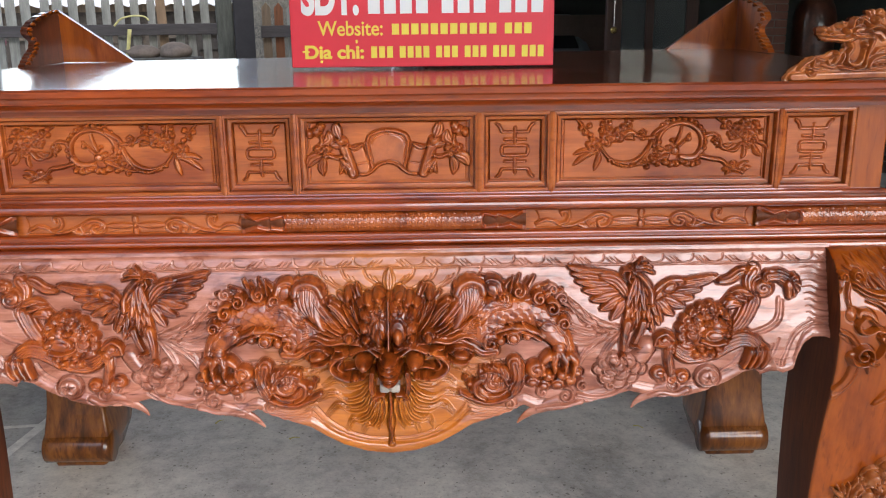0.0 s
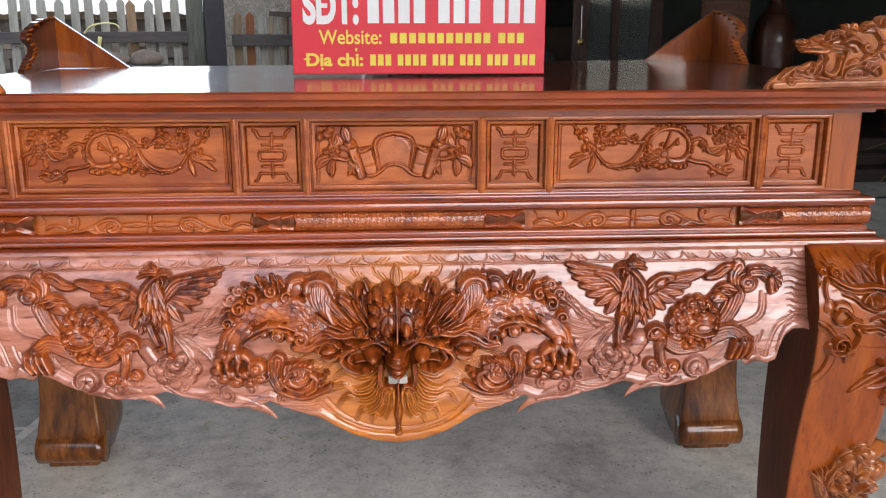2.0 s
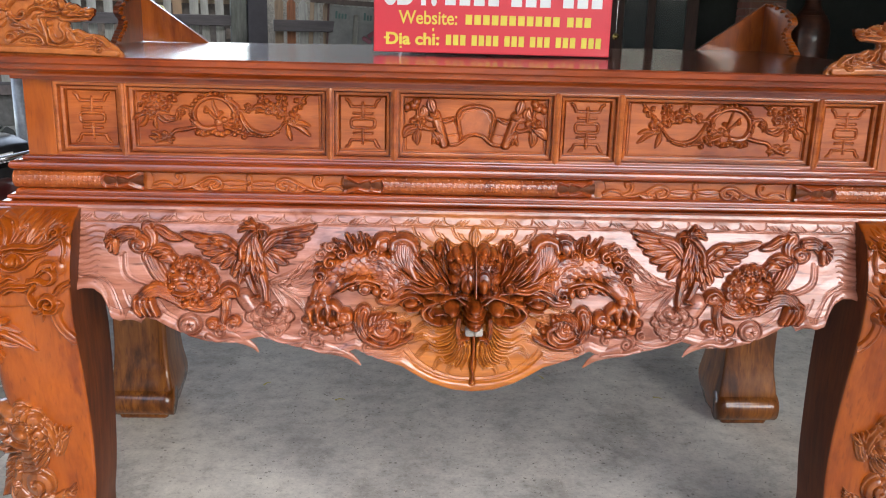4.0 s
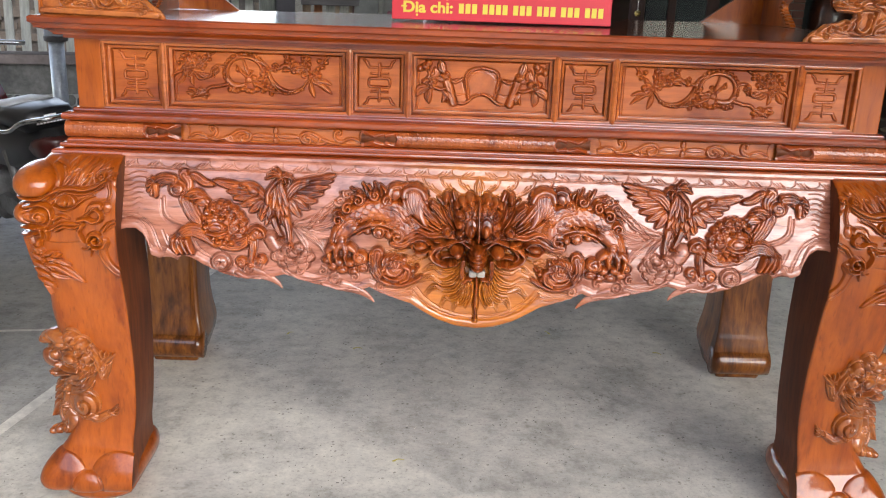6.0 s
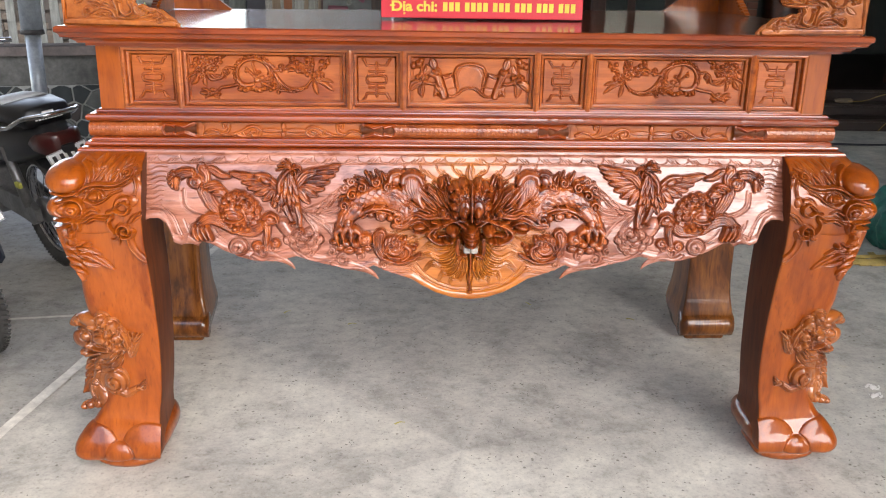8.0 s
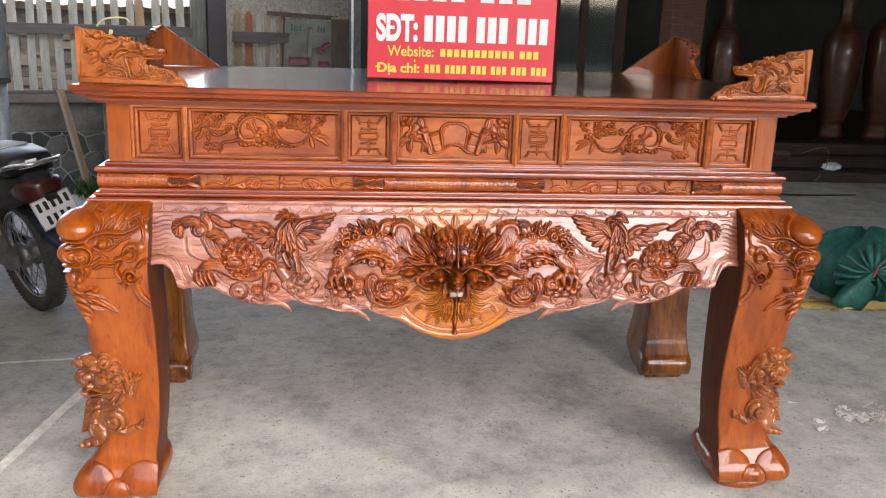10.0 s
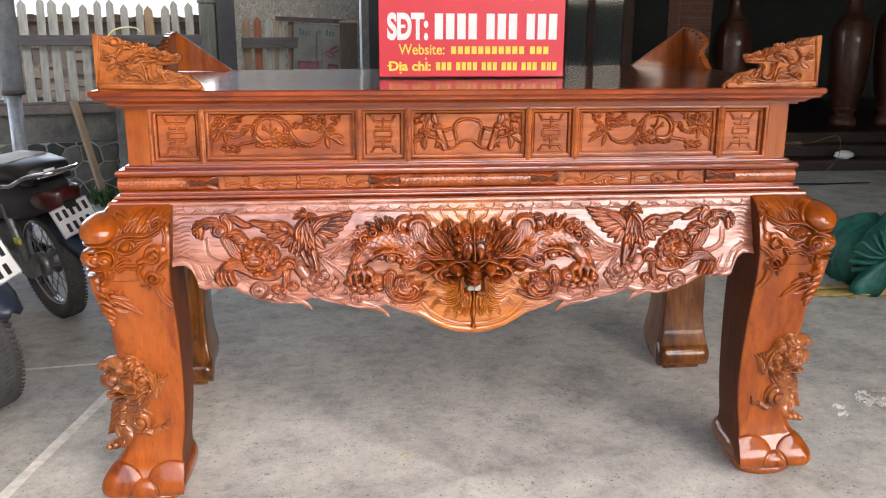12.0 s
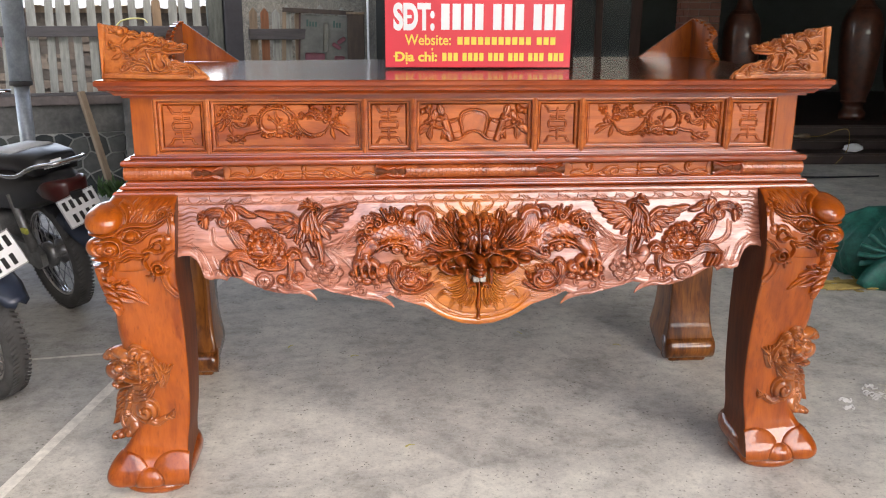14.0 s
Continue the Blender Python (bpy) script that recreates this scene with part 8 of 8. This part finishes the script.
# plywood sheet and violet cloth leaning inside the porch
ob = tagged(part("plywood_sheet", boxed(-0.55, 0.5, -0.01, 0.01, 0, 1.35, 0.002), plain("dim_plywood", (0.10, 0.065, 0.045), 0.6, 0, 0.2, 5, 0.1)), "brown plywood sheet leaning inside the dim porch", "sheet")
ob.matrix_world = pose(1.62, 8.9, 0.0, -10, 0, 0)
secs = []
for z, w, o in ((1.25, 0.03, 0.0), (1.1, 0.05, 0.01), (0.8, 0.075, 0.0), (0.4, 0.095, -0.01), (0.02, 0.11, 0.0)):
    secs.append([(o + w * math.cos(2 * math.pi * j / 20) * (1 + 0.18 * math.sin(5 * 2 * math.pi * j / 20)), 0.05 * math.sin(2 * math.pi * j / 20) * (1 + 0.2 * math.sin(4 * j)), z) for j in range(20)])
ob = tagged(part("hanging_cloth", skin("cloth", secs), plain("violet_cloth", (0.035, 0.015, 0.10), 0.8, 0, 0.3, 12, 0.1), smooth=True), "violet cloth hanging in folds inside the porch", "cloth")
ob.location = (2.06, 8.72, 0.0)


def far_car():
    """The rear of a pale car parked at the back of the porch."""
    t = thing("car", "pale silver car parked in the dim porch", "car", (1.0, 8.9, 0.0))
    paint = plain("silver_car_paint", (0.25, 0.29, 0.30), 0.25, 0.3, 0.05, 4, 0.0, 0.9)
    secs = []
    for z, w, y0 in ((0.25, 0.80, 0.0), (0.45, 0.84, -0.06), (0.80, 0.84, -0.06), (0.92, 0.80, 0.02), (1.18, 0.70, 0.28), (1.34, 0.60, 0.5), (1.38, 0.5, 0.7)):
        secs.append([(-w, y0 + 0.06, z), (-w * 0.9, y0, z), (w * 0.9, y0, z), (w, y0 + 0.06, z), (w, y0 + 1.2, z), (-w, y0 + 1.2, z)])
    part("body", skin("car", secs), paint, t, smooth=False)
    glass = plain("dark_car_glass", (0.015, 0.02, 0.024), 0.08, 0, 0.1, 4, 0.0, 1.0)
    part("rear_window", skin("glass", [[(-w, y0, z), (w, y0, z), (w, y0 + 0.02, z), (-w, y0 + 0.02, z)] for z, w, y0 in ((0.95, 0.66, 0.045), (1.15, 0.60, 0.235), (1.30, 0.52, 0.43))]), glass, t)
    for s in (-1, 1):
        part("tail_lamp", boxed(*sorted((s * 0.80, s * 0.62)), -0.075, 0.0, 0.66, 0.82, 0.02, 2), TAIL_RED, t)
        w = wheel_disc = lathe([(0.05, -0.1), (0.29, -0.1), (0.31, -0.06), (0.31, 0.06), (0.29, 0.1), (0.05, 0.1)], 24)
        bmesh.ops.rotate(w, verts=w.verts, cent=(0, 0, 0), matrix=Matrix.Rotation(radians(90), 3, "Y"))
        bmesh.ops.translate(w, verts=w.verts, vec=(s * 0.72, 0.5, 0.31))
        part("wheel", w, RUBBER, t, smooth=True)


far_car()


# ---------------------------------------------------------------- beyond the fence
POST_BROWN = plain("dark_post_timber", (0.05, 0.034, 0.024), 0.8, 0, 0.3, 5, 0.2, 0, (5, 5, 0.6))


def side_fence():
    """Second stretch of pickets behind the gate post, with a framed poster leaning on it."""
    at = FB + FDIR * 0.26
    t = thing("picket_fence", "short weathered picket fence with a dark rail beside the gate", "fence", at)
    t.rotation_euler.z = radians(FTURN)
    part("rail", boxed(0, 1.1, -0.05, -0.01, 1.17, 1.28, 0.004), RAIL_DARK, t)
    part("rail", boxed(0, 1.1, -0.05, -0.01, 0.55, 0.66, 0.004), RAIL_DARK, t)
    rng = random.Random(9)
    red = plain("rusty_paling", (0.20, 0.075, 0.03), 0.8, 0, 0.35, 5, 0.2, 0, (6, 6, 0.6))
    for k in range(9):
        ob = part("paling", paling(0.082, 1.5 + rng.uniform(-0.03, 0.03), 0.026, 0.05), red if k == 1 else (TIMBER if k in (0, 4) else BOARD_GREY), t)
        ob.location = (0.06 + 0.118 * k, 0, 0)
    p = thing("poster_board", "faded pale poster in a dark frame leaning by the fence", "poster", (-1.20, 6.98, 0.0))
    p.rotation_euler = (radians(-2), radians(2.5), radians(2))
    part("sheet", boxed(0, 0.52, 0, 0.012, 0.45, 1.43), plain("faded_poster_paper", (0.115, 0.115, 0.10), 0.7, 0, 0.3, 4, 0.05), p)
    part("frame", boxed(-0.19, 0.55, -0.02, 0.02, 1.445, 1.49), POST_BROWN, p)
    part("frame", boxed(-0.19, -0.15, -0.02, 0.02, 0.0, 1.445), TIMBER, p)
    part("frame", boxed(-0.02, 0.0, -0.01, 0.016, 0.4, 1.445), DARK_WOOD, p)
    part("frame", boxed(0.52, 0.54, -0.01, 0.016, 0.4, 1.445), DARK_WOOD, p)
    ink = plain("poster_pink", (0.17, 0.055, 0.07), 0.7, 0, 0.2, 8, 0.0)
    for x0, x1, z0, z1 in ((0.05, 0.26, 0.96, 1.04), (0.36, 0.47, 0.95, 1.02)):
        part("print_patch", boxed(x0, x1, -0.003, 0.0, z0, z1, 0.02, 2), ink, p)
    for x, z, a in ((0.38, 1.12, 30), (0.43, 1.18, -35)):  # two printed petals
        bm = boxed(-0.05, 0.05, -0.003, 0.0, -0.022, 0.022, 0.018, 2)
        bmesh.ops.rotate(bm, verts=bm.verts, cent=(0, 0, 0), matrix=Matrix.Rotation(radians(a), 3, "Y"))
        bmesh.ops.translate(bm, verts=bm.verts, vec=(x, 0, z))
        part("print_patch", bm, ink, p)
    part("print_patch", boxed(0.24, 0.29, -0.003, 0.0, 1.05, 1.36, 0.02, 2), plain("poster_cream", (0.15, 0.145, 0.12), 0.7, 0, 0.2, 8, 0.0), p)
    green = plain("poster_green_ink", (0.03, 0.07, 0.055), 0.7, 0, 0.2, 8, 0.0)
    for x0, word in ((0.06, 4), (0.34, 3)):
        for k in range(word):
            part("bar", boxed(x0 + 0.03 * k, x0 + 0.03 * k + 0.02, -0.003, 0.0, 1.31, 1.36 + (0.02 if k == 0 else 0)), green, p)
    q = thing("timber_post", "squared dark brown timber post with a weathered top", "post", (-0.565, 7.02, 0))
    part("shaft", boxed(-0.09, 0.09, -0.08, 0.08, 0, 1.43, 0.008, 2), POST_BROWN, q)
    part("cap", boxed(-0.095, 0.095, -0.085, 0.085, 1.43, 1.455, 0.006, 2), TIMBER, q)
    part("conduit", lathe([(0.012, 0), (0.012, 2.6)], 10, 0.13, -0.05), SIGN_WHITE, q)


side_fence()


def thatch():
    """A heap of dry grey-brown brushwood behind the fence."""
    rng = random.Random(6)
    verts, faces = [], []
    for _ in range(15000):
        x, z = rng.uniform(-2.1, -0.1), 0
        z = rng.uniform(0.9, 2.6)
        y = 8.0 + 0.5 * rng.random() + 0.25 * (z - 1.2)
        l = rng.uniform(0.03, 0.11)
        a, b = rng.uniform(0, 6.28), rng.gauss(-0.5, 0.7)
        d = Vector((math.cos(a) * math.cos(b), 0.35 * math.sin(a), math.sin(b))) * l
        w = Vector((-d.z, 0.0, d.x)).normalized() * rng.uniform(0.002, 0.005)
        p = Vector((x, y, z))
        i = len(verts)
        verts += [tuple(p - w), tuple(p + w), tuple(p + d)]
        faces.append((i, i + 1, i + 2))
    me = raw("brushwood", verts, faces)
    tagged(put("brushwood", me, plain("dry_brush", (0.24, 0.22, 0.175), 0.9, 0, 0.35, 8, 0.0), None, smooth=False), "heap of dry grey-brown brushwood behind the fence", "brushwood", kind="stuff")
    tagged(part("dark_shed", boxed(-2.3, -0.2, 8.7, 8.9, 0, 3.2), plain("dark_shed_wall", (0.15, 0.14, 0.12), 0.9, 0, 0.3, 3, 0.2)), "dark shed wall behind the brushwood", "wall", kind="structure")


thatch()


def neighbour():
    """A low brown outbuilding beyond the fence with a pale wavy roof edge."""
    t = thing("outbuilding", "low brown brick outbuilding with pale corrugated roof edge", "building", (-6.0, 9.6, 0))
    t.rotation_euler.z = radians(FTURN)
    part("wall", boxed(-3.0, 3.75, 0, 0.2, 0, 1.5), plain("brown_rubble_wall", (0.08, 0.066, 0.055), 0.9, 0, 0.5, 5, 0.4), t)
    rng = random.Random(14)
    tones = [plain("rubble_brick_%d" % i, c, 0.9, 0, 0.3, 14, 0.2) for i, c in enumerate(((0.115, 0.092, 0.070), (0.085, 0.066, 0.050), (0.055, 0.046, 0.038)))]
    for r in range(9):
        x = -2.6 + rng.uniform(0, 0.2)
        while x < 3.6:
            w = rng.uniform(0.18, 0.32)
            z = 0.02 + 0.13 * r + rng.uniform(-0.03, 0.03)
            ob = part("brick", boxed(x, x + w - 0.005, -0.015 - rng.uniform(0, 0.06), 0.01, max(0.0, z), z + rng.uniform(0.08, 0.15)), tones[rng.randrange(3)], t)
            ob.rotation_euler.y = radians(rng.uniform(-1.5, 1.5)) / max(1.0, abs(x))
            x += w
    part("eave_beam", boxed(-3.1, 3.8, -0.12, -0.02, 1.42, 1.52), TIMBER, t)
    secs = []
    for i in range(140):
        x = -3.2 + 7.1 * i / 139
        z = 0.025 * math.sin(i * 0.9)
        secs.append([(x, -0.35, 1.50 + z), (x, 1.6, 2.05 + z), (x, 1.6, 2.06 + z), (x, -0.35, 1.512 + z)])
    part("roof", skin("roof", secs), plain("pale_roof_sheet", (0.62, 0.60, 0.58), 0.6, 0, 0.15, 3, 0.05), t)


neighbour()

# stones on the wall behind the table, a bent yellow leaf
def boulder(at, s, seed, label):
    bm = bmesh.new()
    bmesh.ops.create_icosphere(bm, subdivisions=3, radius=1.0)
    off = Vector((seed * 3.1, seed * 1.7, 0))
    for v in bm.verts:
        k = 1 + 0.25 * noise.noise(v.co * 1.3 + off) + 0.08 * noise.noise(v.co * 4 + off)
        v.co = Vector((v.co.x * s[0] * k, v.co.y * s[1] * k, max(-0.5 * s[2], v.co.z * s[2] * k) + 0.5 * s[2]))
    ob = tagged(part("stone", bm, plain("brown_rock_%d" % seed, (0.16, 0.125, 0.10), 0.85, 0, 0.35, 7, 0.3), smooth=True), label, "stone", "stones by the fence")
    ob.location = at


tagged(part("rendered_pier", boxed(-2.85, -2.15, 6.30, 6.55, -0.4, 1.02, 0.01), PLASTER_DARK), "dark rendered block pier beside the fence", "pier")
boulder((-2.66, 6.42, 1.02), (0.16, 0.10, 0.07), 1, "rough brown stone on the pier by the fence")
boulder((-2.36, 6.42, 1.02), (0.14, 0.10, 0.085), 2, "lumpy brown stone on the pier by the fence")
YEL = plain("yellow_strap", (0.62, 0.56, 0.22), 0.6, 0, 0.15, 10, 0.0)
tagged(part("yellow_strap", tube([(-2.86, 6.32, 1.30), (-2.80, 6.33, 1.36), (-2.70, 6.34, 1.385), (-2.60, 6.36, 1.38), (-2.56, 6.36, 1.345)], 0.022, 0.014, 8, 6, 0.4), YEL, smooth=True), "bent yellow plastic strap hung on the fence rail", "strap")
tagged(part("yellow_strap", tube([(-2.80, 6.36, 0.95), (-2.77, 6.36, 1.10), (-2.74, 6.36, 1.27)], 0.014, 0.018, 8, 4, 0.4), YEL, smooth=True), "straight yellow plastic strap below the fence rail", "strap")

# low weeds at the foot of the stone wall
def weeds():
    rng = random.Random(12)
    verts, faces = [], []
    for _ in range(110):
        c = Vector((rng.gauss(-2.42, 0.10), rng.gauss(4.5, 0.04), 0))
        l, a = rng.uniform(0.06, 0.20), rng.uniform(0, 6.28)
        d = Vector((0.5 * math.cos(a), 0.5 * math.sin(a), 1)).normalized() * l
        s = Vector((-math.sin(a), math.cos(a), 0)) * 0.018
        i = len(verts)
        verts += [tuple(c), tuple(c + d * 0.6 + s), tuple(c + d), tuple(c + d * 0.6 - s)]
        faces.append((i, i + 1, i + 2, i + 3))
    me = raw("weeds", verts, faces)
    tagged(put("weeds", me, plain("weed_green", (0.05, 0.11, 0.025), 0.7, 0, 0.4, 12, 0.0), None, smooth=False), "low green weeds growing by the stone wall", "weeds", kind="stuff")


weeds()

# unseen walls added behind and beside the viewer to block and shape the light
BLOCKER_WALL = plain("blocker_render", (0.22, 0.20, 0.17), 0.85, 0, 0.3, 2, 0.1)
tagged(part("light_block_south", boxed(3.0, 14, -15.2, -15.0, 0, 2.1), BLOCKER_WALL), "unseen low wall added to darken low reflections", "wall", kind="structure")
# added occluder for the left and middle reflections; cream, to fill the table front
tagged(part("light_block_opposite", boxed(-14, 3.0, -15.4, -15.0, 0, 6.6), plain("cream_blocker_render", (0.62, 0.60, 0.56), 0.8, 0, 0.1, 2, 0.1)), "unseen tall cream wall added to block sky reflections and bounce light", "wall", kind="structure")
tagged(part("light_block_west", boxed(-4.4, -4.2, -15.0, 3.6, 0, 4.8), BLOCKER_WALL), "unseen high wall added to block light from the west", "wall", kind="structure")

bm = bmesh.new()
bmesh.ops.create_icosphere(bm, subdivisions=2, radius=1.0)
for v in bm.verts:
    k = 1 + 0.5 * noise.noise(v.co * 2.4)
    v.co = Vector((v.co.x * 0.075 * k, v.co.y * 0.03 * k, v.co.z * 0.06 * k))
ob = tagged(part("pink_cloth", bm, plain("pink_cloth", (0.55, 0.26, 0.27), 0.8, 0, 0.2, 12, 0.1), smooth=True), "small pink cloth tucked behind the fence palings", "cloth")
ob.location = (-3.93, 6.34, 1.17)
